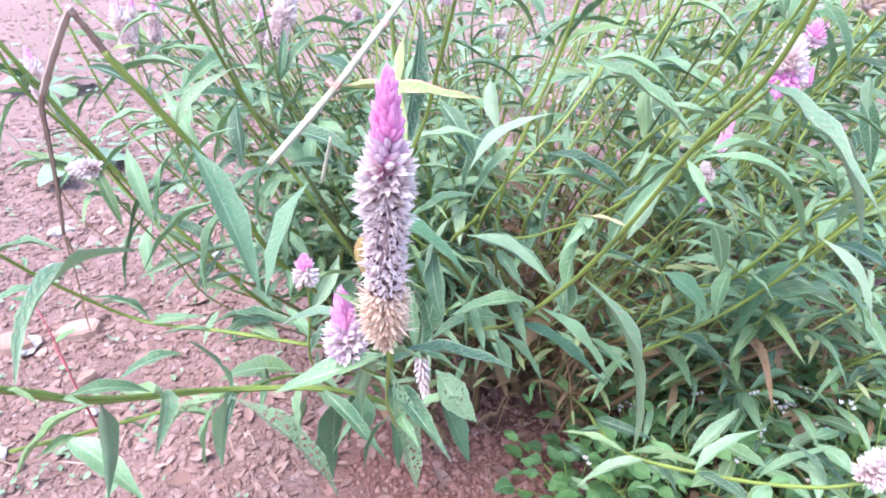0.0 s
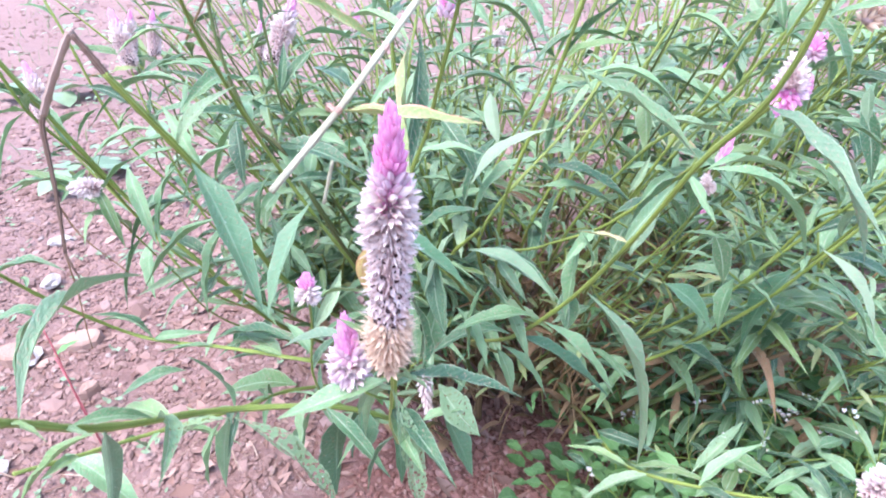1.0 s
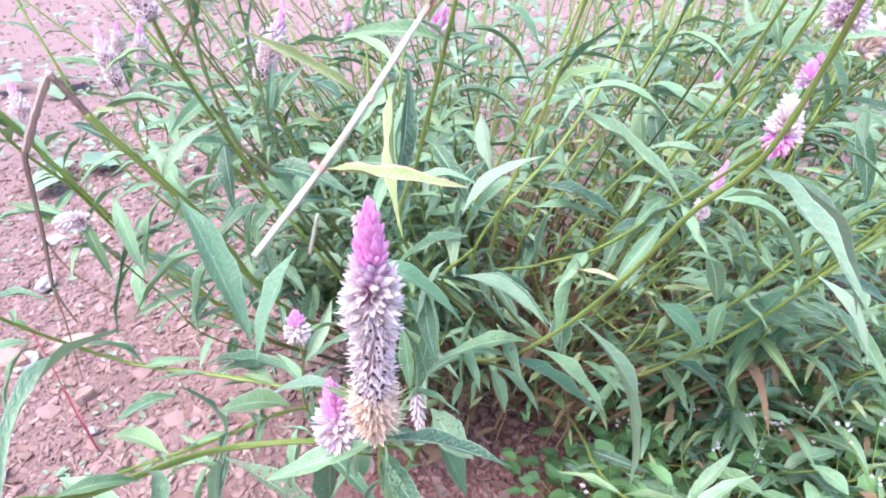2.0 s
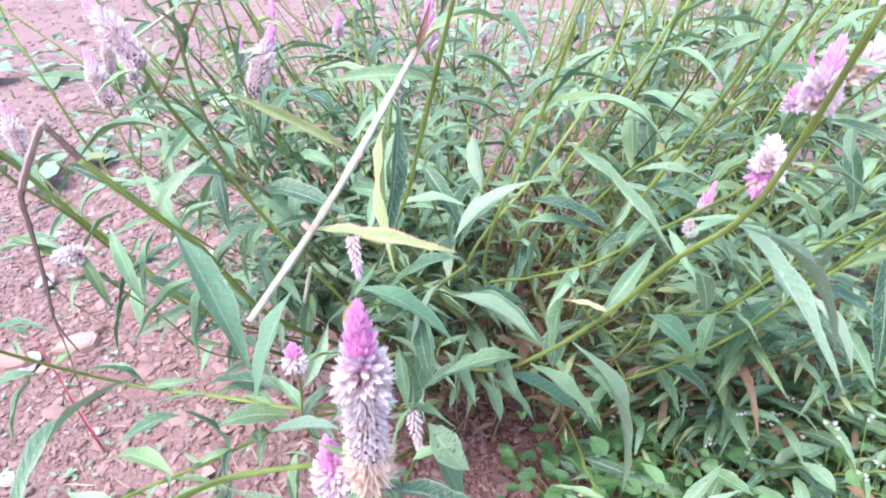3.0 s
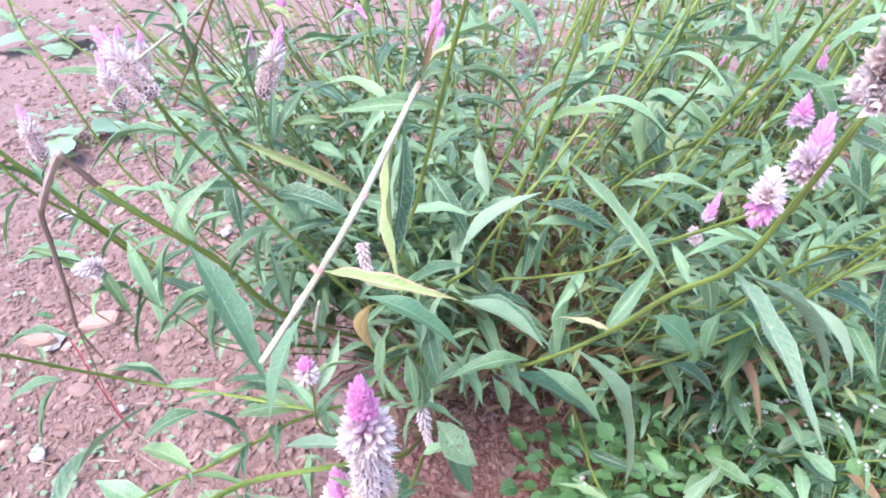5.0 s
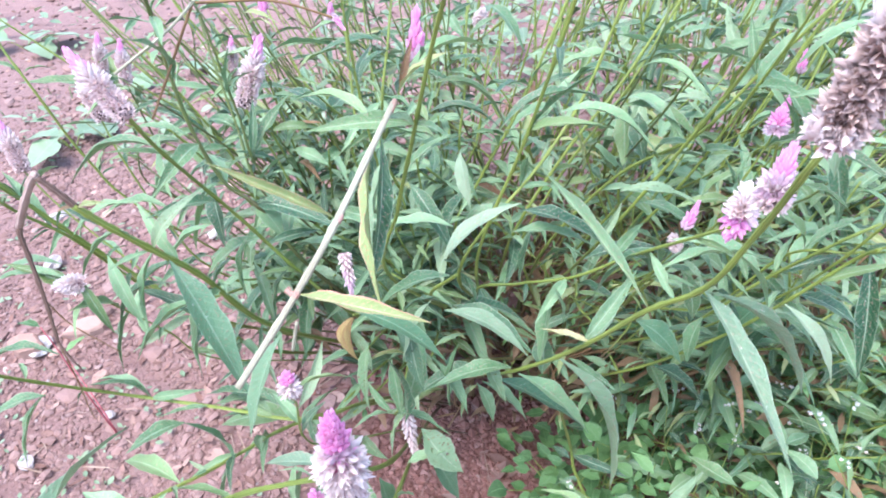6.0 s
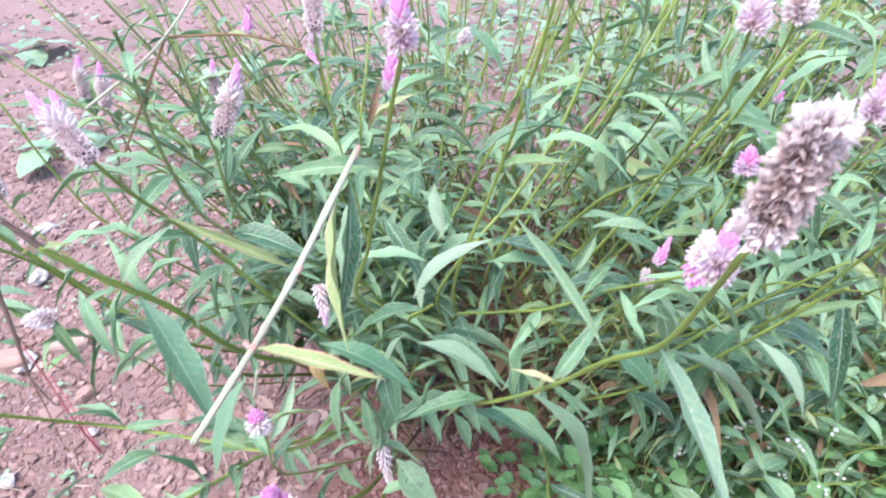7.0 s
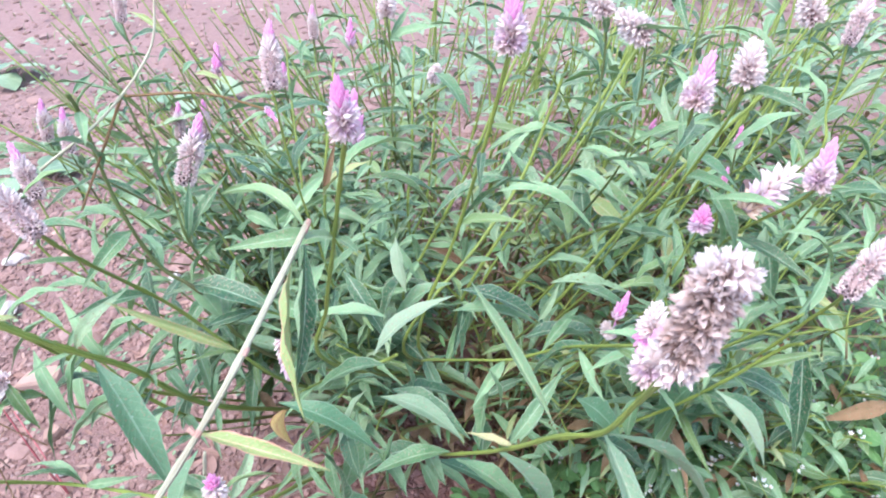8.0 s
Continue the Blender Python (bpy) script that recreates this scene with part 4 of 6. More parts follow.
head(centre, "old", (0.417, 0.664, 0.840), (0.421, 0.674, 0.870), label="pale fluffy open flower head")
stalk(centre, [(0.196, 1.012, -0.010), (0.123, 0.906, 0.256), (0.050, 0.800, 0.482), (0.032, 0.765, 0.634), (0.024, 0.744, 0.739), (0.020, 0.742, 0.820)], 0.0015, 0.0010)
head(centre, "long", (0.021, 0.740, 0.818), (0.022, 0.768, 0.871))
stalk(centre, [(0.232, 1.088, -0.010), (0.158, 0.911, 0.241), (0.085, 0.734, 0.452), (0.116, 0.674, 0.539)], 0.0019, 0.0019)
stalk(centre, [(0.222, 1.078, -0.010), (0.171, 0.908, 0.260), (0.119, 0.738, 0.491), (0.217, 0.786, 0.607), (0.268, 0.822, 0.673), (0.303, 0.840, 0.767), (0.310, 0.836, 0.796)], 0.0022, 0.0015)
stalk(centre, [(0.235, 1.084, -0.010), (0.176, 0.971, 0.240), (0.116, 0.857, 0.451), (0.151, 0.845, 0.554), (0.196, 0.848, 0.643), (0.248, 0.870, 0.760), (0.262, 0.878, 0.788)], 0.0020, 0.0015)
stalk(centre, [(0.161, 1.068, -0.010), (0.177, 0.963, 0.240), (0.194, 0.857, 0.449), (0.259, 0.862, 0.575), (0.323, 0.883, 0.654), (0.376, 0.898, 0.743), (0.391, 0.900, 0.780)], 0.0022, 0.0017)
stalk(centre, [(0.162, 1.034, -0.010), (0.184, 0.954, 0.224), (0.205, 0.873, 0.419), (0.268, 0.880, 0.548), (0.336, 0.898, 0.641), (0.397, 0.933, 0.740), (0.417, 0.942, 0.770)], 0.0019, 0.0014)
stalk(centre, [(0.166, 1.010, -0.010), (0.076, 0.969, 0.275), (-0.014, 0.927, 0.520), (-0.012, 0.936, 0.601), (-0.017, 0.985, 0.706), (-0.020, 1.019, 0.755)], 0.0017, 0.0013)
stalk(centre, [(0.203, 1.090, -0.010), (0.120, 0.973, 0.294), (0.037, 0.857, 0.558), (0.035, 0.850, 0.652), (0.047, 0.877, 0.724), (0.055, 0.915, 0.778)], 0.0018, 0.0014)
stalk(centre, [(0.205, 1.049, -0.010), (0.166, 0.993, 0.271), (0.127, 0.937, 0.512), (0.136, 0.954, 0.623), (0.140, 0.978, 0.691), (0.146, 1.021, 0.751)], 0.0017, 0.0013)
stalk(centre, [(0.228, 1.083, -0.010), (0.176, 1.020, 0.242), (0.124, 0.957, 0.454), (0.151, 0.951, 0.549), (0.169, 0.981, 0.659)], 0.0018, 0.0013)
stalk(centre, [(0.209, 1.072, -0.010), (0.224, 0.960, 0.233), (0.240, 0.849, 0.435), (0.315, 0.819, 0.564), (0.376, 0.758, 0.649), (0.417, 0.739, 0.724), (0.474, 0.726, 0.808)], 0.0022, 0.0015)
stalk(centre, [(0.187, 1.073, -0.010), (0.251, 0.955, 0.258), (0.315, 0.838, 0.487), (0.416, 0.827, 0.640), (0.435, 0.806, 0.714), (0.459, 0.786, 0.755)], 0.0017, 0.0012)
stalk(centre, [(-0.161, 1.144, 0.729), (-0.137, 1.123, 0.697), (-0.091, 1.101, 0.665), (-0.070, 1.106, 0.671)], 0.0010, 0.0009, STEM_BROWN)
leaf(centre, (0.016, 0.565, 0.596), (0.105, 0.547, 0.539), 0.021, 0.08, 5, LEAF_DEEP)
leaf(centre, (0.053, 0.597, 0.535), (0.079, 0.593, 0.460), 0.023, 0.06, 20, LEAF_DEEP)
leaf(centre, (0.053, 0.637, 0.732), (-0.028, 0.691, 0.742), 0.013, 0.2, 0)
leaf(centre, (0.178, 0.718, 0.599), (0.108, 0.700, 0.541), 0.021, 0.15, 0)
leaf(centre, (0.187, 0.714, 0.593), (0.287, 0.686, 0.551), 0.024, 0.12, 0)
leaf(centre, (0.178, 0.701, 0.574), (0.276, 0.705, 0.542), 0.018, 0.1, 0)
leaf(centre, (0.135, 0.712, 0.627), (0.099, 0.701, 0.543), 0.022, 0.1, 0)
leaf(centre, (0.202, 0.718, 0.563), (0.187, 0.697, 0.500), 0.016, 0.06, 40)
leaf(centre, (0.112, 0.625, 0.540), (0.190, 0.581, 0.509), 0.025, 0.1, 0)
leaf(centre, (0.115, 0.625, 0.539), (0.191, 0.643, 0.493), 0.018, 0.1, 0)
leaf(centre, (0.132, 0.624, 0.537), (0.125, 0.642, 0.563), 0.015, 0.08, 60)
leaf(centre, (0.219, 0.598, 0.531), (0.209, 0.623, 0.568), 0.019, 0.08, 60)
leaf(centre, (0.203, 0.623, 0.498), (0.202, 0.597, 0.462), 0.024, 0.06, 30)
leaf(centre, (0.311, 0.849, 0.641), (0.414, 0.775, 0.602), 0.024, 0.2, 0)
leaf(centre, (0.310, 0.764, 0.729), (0.366, 0.704, 0.712), 0.013, 0.22, 0)
leaf(centre, (0.328, 0.880, 0.685), (0.227, 0.887, 0.663), 0.018, 0.15, 0)
leaf(centre, (0.413, 0.783, 0.718), (0.479, 0.739, 0.687), 0.023, 0.12, 0)
leaf(centre, (0.386, 0.896, 0.704), (0.446, 0.902, 0.711), 0.017, 0.1, 0)
leaf(centre, (0.258, 0.886, 0.625), (0.182, 0.883, 0.590), 0.021, 0.15, 0)
leaf(centre, (0.089, 0.847, 0.646), (0.178, 0.852, 0.616), 0.016, 0.18, 0)
leaf(centre, (0.082, 0.731, 0.655), (0.130, 0.744, 0.672), 0.007, 0.1, 0)
leaf(centre, (0.106, 0.729, 0.652), (0.142, 0.720, 0.603), 0.013, 0.1, 20)
leaf(centre, (0.170, 1.020, 0.714), (0.218, 0.981, 0.658), 0.023, 0.15, 0)
leaf(centre, (0.046, 0.928, 0.658), (0.140, 0.933, 0.627), 0.022, 0.15, 0)
leaf(centre, (0.026, 1.040, 0.661), (-0.070, 1.030, 0.651), 0.024, 0.12, 0)
leaf(centre, (-0.045, 0.921, 0.616), (-0.104, 0.957, 0.635), 0.027, 0.1, 0)
leaf(centre, (0.350, 0.882, 0.617), (0.356, 0.846, 0.565), 0.025, 0.08, 40)
leaf(centre, (0.269, 0.805, 0.581), (0.257, 0.840, 0.631), 0.016, 0.1, 60, LEAF_YELLOW)
curled_leaf(centre, (0.018, 0.570, 0.580), (0.012, 0.588, 0.503), 0.016, 0.011, LEAF_DYING, "yellow dying leaf with red edge, curled under")
head(centre, "bud", (0.081, 0.807, 0.728), (0.084, 0.817, 0.778), label="pink flower bud")
head(centre, "hang", (0.004, 0.645, 0.597), (0.010, 0.625, 0.560), label="drooping lilac flower head")
head(centre, "bud", (0.326, 0.613, 0.637), (0.336, 0.618, 0.661))
head(centre, "pink", (0.388, 0.622, 0.727), (0.391, 0.626, 0.747))
head(centre, "old", (0.326, 0.622, 0.606), (0.320, 0.622, 0.622), label="lilac-grey seeding flower head")
head(centre, "bud", (0.352, 0.684, 0.540), (0.352, 0.687, 0.562))
stalk(centre, [(0.237, 1.079, -0.010), (0.262, 0.893, 0.219), (0.300, 0.726, 0.418), (0.322, 0.652, 0.554), (0.326, 0.622, 0.607)], 0.0010, 0.0008)
stalk(centre, [(0.237, 1.079, -0.010), (0.275, 0.913, 0.209), (0.320, 0.776, 0.398), (0.345, 0.712, 0.494), (0.352, 0.684, 0.541)], 0.0010, 0.0008)
stalk(centre, [(0.169, 1.073, -0.010), (0.260, 0.873, 0.290), (0.351, 0.672, 0.550), (0.376, 0.632, 0.673), (0.388, 0.622, 0.728)], 0.0012, 0.0008)
stalk(centre, [(0.237, 1.079, -0.010), (0.258, 0.883, 0.249), (0.280, 0.686, 0.468), (0.324, 0.641, 0.574), (0.326, 0.613, 0.637)], 0.0010, 0.0008)
leaf(centre, (0.320, 0.850, 0.653), (0.379, 0.779, 0.626), 0.021, 0.2, 0)
leaf(centre, (0.099, 0.663, 0.766), (0.167, 0.672, 0.713), 0.013, 0.2, 0)
leaf(centre, (0.161, 0.690, 0.703), (0.270, 0.723, 0.715), 0.014, 0.22, 0)
leaf(centre, (0.115, 0.620, 0.643), (0.036, 0.637, 0.630), 0.015, 0.12, 0)
leaf(centre, (0.074, 0.663, 0.666), (0.116, 0.619, 0.608), 0.016, 0.12, 20)
leaf(centre, (0.103, 0.585, 0.629), (0.178, 0.615, 0.671), 0.018, 0.12, 0, LEAF_PALE)
leaf(centre, (0.110, 0.608, 0.594), (0.033, 0.621, 0.544), 0.022, 0.1, 0)
leaf(centre, (0.213, 0.627, 0.554), (0.199, 0.595, 0.478), 0.020, 0.06, 40)
leaf(centre, (0.102, 0.603, 0.554), (0.184, 0.573, 0.515), 0.021, 0.12, 0, LEAF_PALE)
leaf(centre, (0.093, 0.581, 0.590), (0.061, 0.560, 0.529), 0.018, 0.06, 30, LEAF_PALE)
leaf(centre, (0.168, 0.581, 0.492), (0.085, 0.557, 0.492), 0.020, 0.12, 0)
leaf(centre, (0.348, 0.943, 0.610), (0.339, 0.863, 0.538), 0.025, 0.06, 50)
leaf(centre, (0.233, 0.788, 0.669), (0.343, 0.754, 0.626), 0.021, 0.2, 0)
leaf(centre, (0.065, 0.604, 0.737), (0.046, 0.562, 0.664), 0.016, 0.05, 50, LEAF_PALE)
leaf(centre, (0.124, 0.697, 0.679), (0.132, 0.663, 0.634), 0.017, 0.06, 50, LEAF_PALE)
leaf(centre, (0.252, 0.676, 0.553), (0.344, 0.662, 0.569), 0.020, 0.12, 0)
leaf(centre, (0.265, 0.671, 0.581), (0.290, 0.695, 0.613), 0.008, 0.12, 35, LEAF_WORN)
leaf(centre, (0.355, 0.661, 0.635), (0.399, 0.646, 0.682), 0.015, 0.1, 0)
leaf(left, (-0.111, 0.628, 0.650), (-0.175, 0.633, 0.589), 0.016, 0.12, 0)
leaf(left, (-0.200, 0.676, 0.646), (-0.268, 0.656, 0.619), 0.013, 0.15, 0)
leaf(left, (-0.181, 0.704, 0.617), (-0.270, 0.718, 0.601), 0.014, 0.15, 0)
leaf(left, (-0.122, 0.685, 0.659), (-0.150, 0.660, 0.592), 0.017, 0.06, 40)
leaf(left, (-0.164, 0.618, 0.635), (-0.173, 0.568, 0.569), 0.014, 0.08, 40)
leaf(left, (-0.200, 0.598, 0.642), (-0.178, 0.573, 0.575), 0.013, 0.12, 20)
leaf(left, (-0.120, 0.588, 0.596), (-0.207, 0.581, 0.519), 0.015, 0.1, 0)
leaf(left, (-0.122, 0.750, 0.646), (-0.184, 0.753, 0.615), 0.016, 0.15, 0)
leaf(left, (-0.217, 0.783, 0.721), (-0.271, 0.764, 0.695), 0.012, 0.1, 0)
leaf(left, (-0.175, 0.839, 0.730), (-0.186, 0.817, 0.700), 0.011, 0.1, 40)
leaf(centre, (0.032, 0.558, 0.559), (0.028, 0.532, 0.491), 0.014, 0.06, 30, LEAF_WORN)
leaf(centre, (0.069, 0.580, 0.556), (0.080, 0.555, 0.489), 0.016, 0.06, 20, LEAF_WORN)
leaf(centre, (0.091, 0.587, 0.499), (0.122, 0.566, 0.439), 0.016, 0.06, 0)
leaf(centre, (0.116, 0.583, 0.528), (0.104, 0.570, 0.444), 0.014, 0.06, 40)
leaf(centre, (0.137, 0.592, 0.506), (0.163, 0.572, 0.447), 0.015, 0.06, 10, LEAF_WORN)
leaf(centre, (0.048, 0.576, 0.517), (0.054, 0.554, 0.454), 0.014, 0.06, 30)
leaf(left, (-0.204, 0.618, 0.568), (-0.230, 0.587, 0.494), 0.014, 0.08, 30)
leaf(left, (-0.100, 0.687, 0.596), (-0.110, 0.659, 0.524), 0.017, 0.08, 40)
leaf(left, (-0.118, 0.674, 0.577), (-0.153, 0.653, 0.516), 0.016, 0.08, 20)
leaf(left, (-0.060, 0.664, 0.566), (-0.081, 0.643, 0.504), 0.016, 0.08, 30)
leaf(left, (-0.218, 0.661, 0.626), (-0.272, 0.644, 0.568), 0.012, 0.08, 10)
leaf(left, (-0.168, 0.657, 0.588), (-0.232, 0.645, 0.538), 0.013, 0.08, 0)

# right-hand branches and the big withered head
WITHERED_FOOT, WITHERED_TIP = (0.2400, 0.3135, 0.8955), (0.2515, 0.3140, 0.9410)
stalk(right, [(0.335, 0.986, 0.020), (0.224, 0.851, 0.207), (0.112, 0.715, 0.355), (0.149, 0.623, 0.435), (0.190, 0.549, 0.532), (0.216, 0.482, 0.628), (0.233, 0.424, 0.716), (0.2475, 0.386, 0.768), (0.2505, 0.359, 0.823), (0.238, 0.313, 0.892)], 0.0022, 0.0013, name="main_stem", label="thick ridged green stem")
head(right, "short", (0.253, 0.360, 0.838), (0.258, 0.364, 0.866), label="pink and white flower head")
head(right, "old", (0.303, 0.477, 0.746), (0.309, 0.490, 0.764), label="round white flower head")
head(right, "pink", (0.312, 0.491, 0.745), (0.298, 0.477, 0.731), label="round pink flower head")
stalk(right, [(0.306, 0.975, 0.020), (0.223, 0.856, 0.257), (0.140, 0.738, 0.455), (0.187, 0.691, 0.508), (0.235, 0.641, 0.558), (0.271, 0.591, 0.623), (0.290, 0.520, 0.696), (0.298, 0.477, 0.739)], 0.0018, 0.0012)
leaf(right, (0.235, 0.425, 0.716), (0.188, 0.561, 0.733), 0.008, 0.05, -10, LEAF_PALE, label="long arched grass-like leaf")
leaf(right, (0.250, 0.391, 0.762), (0.265, 0.293, 0.734), 0.012, 0.06, 0, LEAF_PALE, label="long drooping pale green leaf")
leaf(right, (0.251, 0.391, 0.761), (0.334, 0.398, 0.661), 0.008, 0.12, 10, LEAF_PALE)
leaf(right, (0.218, 0.482, 0.628), (0.179, 0.496, 0.632), 0.009, 0.06, 10, LEAF_TORN, label="short yellow leaf with brown torn edge")
leaf(right, (0.206, 0.549, 0.541), (0.275, 0.536, 0.338), 0.026, 0.08, 5, LEAF_PALE)
leaf(right, (0.174, 0.570, 0.494), (0.251, 0.559, 0.406), 0.023, 0.06, 5)
leaf(right, (0.152, 0.595, 0.461), (0.254, 0.590, 0.380), 0.025, 0.06, 0, LEAF_DEEP)
leaf(right, (0.149, 0.619, 0.442), (0.063, 0.597, 0.431), 0.022, 0.15, 0)
leaf(right, (0.128, 0.618, 0.425), (0.115, 0.608, 0.377), 0.015, 0.06, 30)
leaf(right, (0.134, 0.619, 0.426), (0.152, 0.606, 0.372), 0.015, 0.06, 20)
leaf(right, (0.140, 0.620, 0.427), (0.193, 0.619, 0.354), 0.017, 0.06, 10)
leaf(right, (0.212, 0.488, 0.620), (0.264, 0.539, 0.654), 0.012, 0.1, 20, LEAF_WORN)
leaf(right, (0.225, 0.504, 0.606), (0.259, 0.548, 0.633), 0.014, 0.08, 0, LEAF_WORN)
leaf(right, (0.307, 0.590, 0.642), (0.412, 0.584, 0.551), 0.021, 0.18, 5)
leaf(right, (0.272, 0.514, 0.672), (0.365, 0.550, 0.653), 0.008, 0.08, 0)
leaf(right, (0.292, 0.570, 0.648), (0.244, 0.594, 0.571), 0.022, 0.12, 10)
leaf(right, (0.265, 0.625, 0.672), (0.350, 0.632, 0.644), 0.016, 0.12, 0, LEAF_WORN)
leaf(right, (0.426, 0.628, 0.671), (0.479, 0.607, 0.640), 0.011, 0.1, 0)
leaf(right, (0.491, 0.704, 0.672), (0.507, 0.671, 0.591), 0.018, 0.06, 50)
leaf(right, (0.381, 0.628, 0.568), (0.353, 0.640, 0.587), 0.022, 0.1, 0)
leaf(right, (0.309, 0.644, 0.490), (0.357, 0.616, 0.449), 0.031, 0.08, 5, LEAF_DEEP)
leaf(right, (0.354, 0.660, 0.545), (0.370, 0.644, 0.488), 0.020, 0.06, 40)
leaf(right, (0.374, 0.631, 0.504), (0.363, 0.616, 0.449), 0.020, 0.08, 30)
stalk(right, [(0.338, 0.939, 0.020), (0.328, 0.836, 0.181), (0.317, 0.732, 0.302), (0.359, 0.686, 0.375), (0.415, 0.649, 0.459), (0.447, 0.612, 0.544), (0.475, 0.588, 0.612), (0.474, 0.562, 0.645)], 0.0020, 0.0015)
stalk(right, [(0.262, 0.988, 0.020), (0.318, 0.841, 0.239), (0.374, 0.694, 0.419), (0.439, 0.654, 0.533), (0.473, 0.613, 0.613), (0.501, 0.607, 0.638)], 0.0019, 0.0014)
stalk(right, [(0.261, 0.951, 0.020), (0.316, 0.866, 0.215), (0.371, 0.781, 0.370), (0.421, 0.711, 0.442), (0.463, 0.669, 0.554), (0.509, 0.638, 0.579), (0.539, 0.627, 0.596)], 0.0017, 0.0013)
stalk(right, [(0.325, 0.970, 0.020), (0.379, 0.897, 0.226), (0.433, 0.823, 0.393), (0.510, 0.806, 0.504), (0.546, 0.776, 0.565), (0.583, 0.757, 0.674)], 0.0017, 0.0013, STEM_DARK)
leaf(right, (0.466, 0.630, 0.533), (0.519, 0.594, 0.515), 0.023, 0.1, 0)
leaf(right, (0.449, 0.656, 0.501), (0.412, 0.656, 0.399), 0.035, 0.08, 0, LEAF_DEEP)
leaf(right, (0.460, 0.643, 0.492), (0.520, 0.609, 0.431), 0.024, 0.18, 0)
leaf(right, (0.345, 0.658, 0.400), (0.412, 0.646, 0.337), 0.026, 0.12, 0)
leaf(right, (0.496, 0.699, 0.428), (0.462, 0.701, 0.352), 0.038, 0.1, 0, LEAF_DEEP)
stalk(right, [(0.276, 0.953, 0.020), (0.260, 0.782, 0.191), (0.244, 0.612, 0.322), (0.234, 0.529, 0.379), (0.246, 0.459, 0.417), (0.308, 0.408, 0.448), (0.352, 0.378, 0.475), (0.374, 0.367, 0.494)], 0.0017, 0.0014)
head(right, "old", (0.372, 0.367, 0.495), (0.388, 0.370, 0.520), label="lilac-grey seeding flower head")
leaf(right, (0.255, 0.450, 0.422), (0.197, 0.445, 0.394), 0.011, 0.08, 0, LEAF_WORN)
leaf(right, (0.258, 0.451, 0.423), (0.304, 0.424, 0.435), 0.007, 0.08, 0)
leaf(right, (0.258, 0.450, 0.422), (0.285, 0.440, 0.383), 0.011, 0.08, 0)
leaf(right, (0.282, 0.437, 0.439), (0.338, 0.481, 0.454), 0.011, 0.06, 0, LEAF_WORN)
leaf(right, (0.321, 0.402, 0.456), (0.379, 0.408, 0.486), 0.008, 0.08, 0, LEAF_WORN)
leaf(right, (0.439, 0.569, 0.283), (0.393, 0.614, 0.283), 0.022, 0.06, 0)
head(right, "short", (0.429, 0.552, 0.808), (0.439, 0.564, 0.840))
stalk(right, [(0.312, 0.980, 0.020), (0.347, 0.840, 0.307), (0.383, 0.700, 0.555), (0.419, 0.635, 0.702), (0.428, 0.571, 0.783), (0.429, 0.552, 0.808)], 0.0015, 0.0012)
head(right, "loose", (0.408, 0.595, 0.764), (0.448, 0.613, 0.789), label="pale withered flower head")
head(right, "long", (0.465, 0.529, 0.728), (0.498, 0.543, 0.780))
stalk(right, [(0.312, 0.926, 0.020), (0.384, 0.779, 0.296), (0.456, 0.633, 0.533), (0.475, 0.564, 0.675), (0.465, 0.529, 0.728)], 0.0015, 0.0012)
leaf(right, (0.414, 0.632, 0.698), (0.396, 0.649, 0.753), 0.017, 0.1, 40)
leaf(right, (0.506, 0.721, 0.783), (0.449, 0.734, 0.734), 0.018, 0.12, 0)
leaf(right, (0.423, 0.583, 0.566), (0.476, 0.548, 0.487), 0.016, 0.08, 20, LEAF_PALE)
leaf(right, (0.541, 0.655, 0.564), (0.547, 0.603, 0.428), 0.021, 0.06, 40)
leaf(right, (0.390, 0.632, 0.764), (0.421, 0.612, 0.704), 0.017, 0.08, 20)
leaf(right, (0.483, 0.655, 0.696), (0.540, 0.647, 0.653), 0.014, 0.2, 0)
leaf(right, (0.555, 1.075, 0.345), (0.605, 1.090, 0.325), 0.040, 0.2, 30, LEAF_DRY, label="folded brown dead leaf")
leaf(right, (0.573, 0.759, 0.768), (0.530, 0.745, 0.749), 0.022, 0.1, 0)
leaf(right, (0.478, 0.675, 0.689), (0.473, 0.653, 0.659), 0.013, 0.06, 50, LEAF_PALE)

# flowering stems behind
stalk(back, [(0.248, 1.301, 0.010), (0.119, 1.252, 0.253), (-0.010, 1.203, 0.456), (-0.010, 1.203, 0.596), (-0.014, 1.203, 0.701)], 0.0014, 0.0010, STEM_DARK)
head(back, "long", (-0.014, 1.203, 0.701), (-0.013, 1.219, 0.748))
stalk(back, [(0.234, 1.325, 0.010), (0.137, 1.285, 0.233), (0.039, 1.244, 0.417), (0.041, 1.245, 0.565), (0.037, 1.245, 0.675)], 0.0014, 0.0010)
head(back, "bud", (0.037, 1.245, 0.675), (0.040, 1.254, 0.713))
stalk(back, [(0.231, 1.338, 0.010), (-0.043, 1.310, 0.255), (-0.318, 1.282, 0.461), (-0.330, 1.281, 0.606), (-0.336, 1.280, 0.715)], 0.0014, 0.0010, STEM_DARK)
head(back, "long", (-0.336, 1.280, 0.715), (-0.331, 1.302, 0.771))
stalk(back, [(0.293, 1.335, 0.010), (0.053, 1.301, 0.200), (-0.187, 1.268, 0.350), (-0.193, 1.271, 0.507), (-0.198, 1.273, 0.625)], 0.0014, 0.0010, STEM_DARK)
head(back, "bud", (-0.198, 1.273, 0.625), (-0.193, 1.285, 0.669))
stalk(back, [(0.252, 1.340, 0.010), (0.184, 1.155, 0.337), (0.116, 0.970, 0.623), (0.119, 0.969, 0.728), (0.116, 0.968, 0.807)], 0.0014, 0.0010, STEM_DARK)
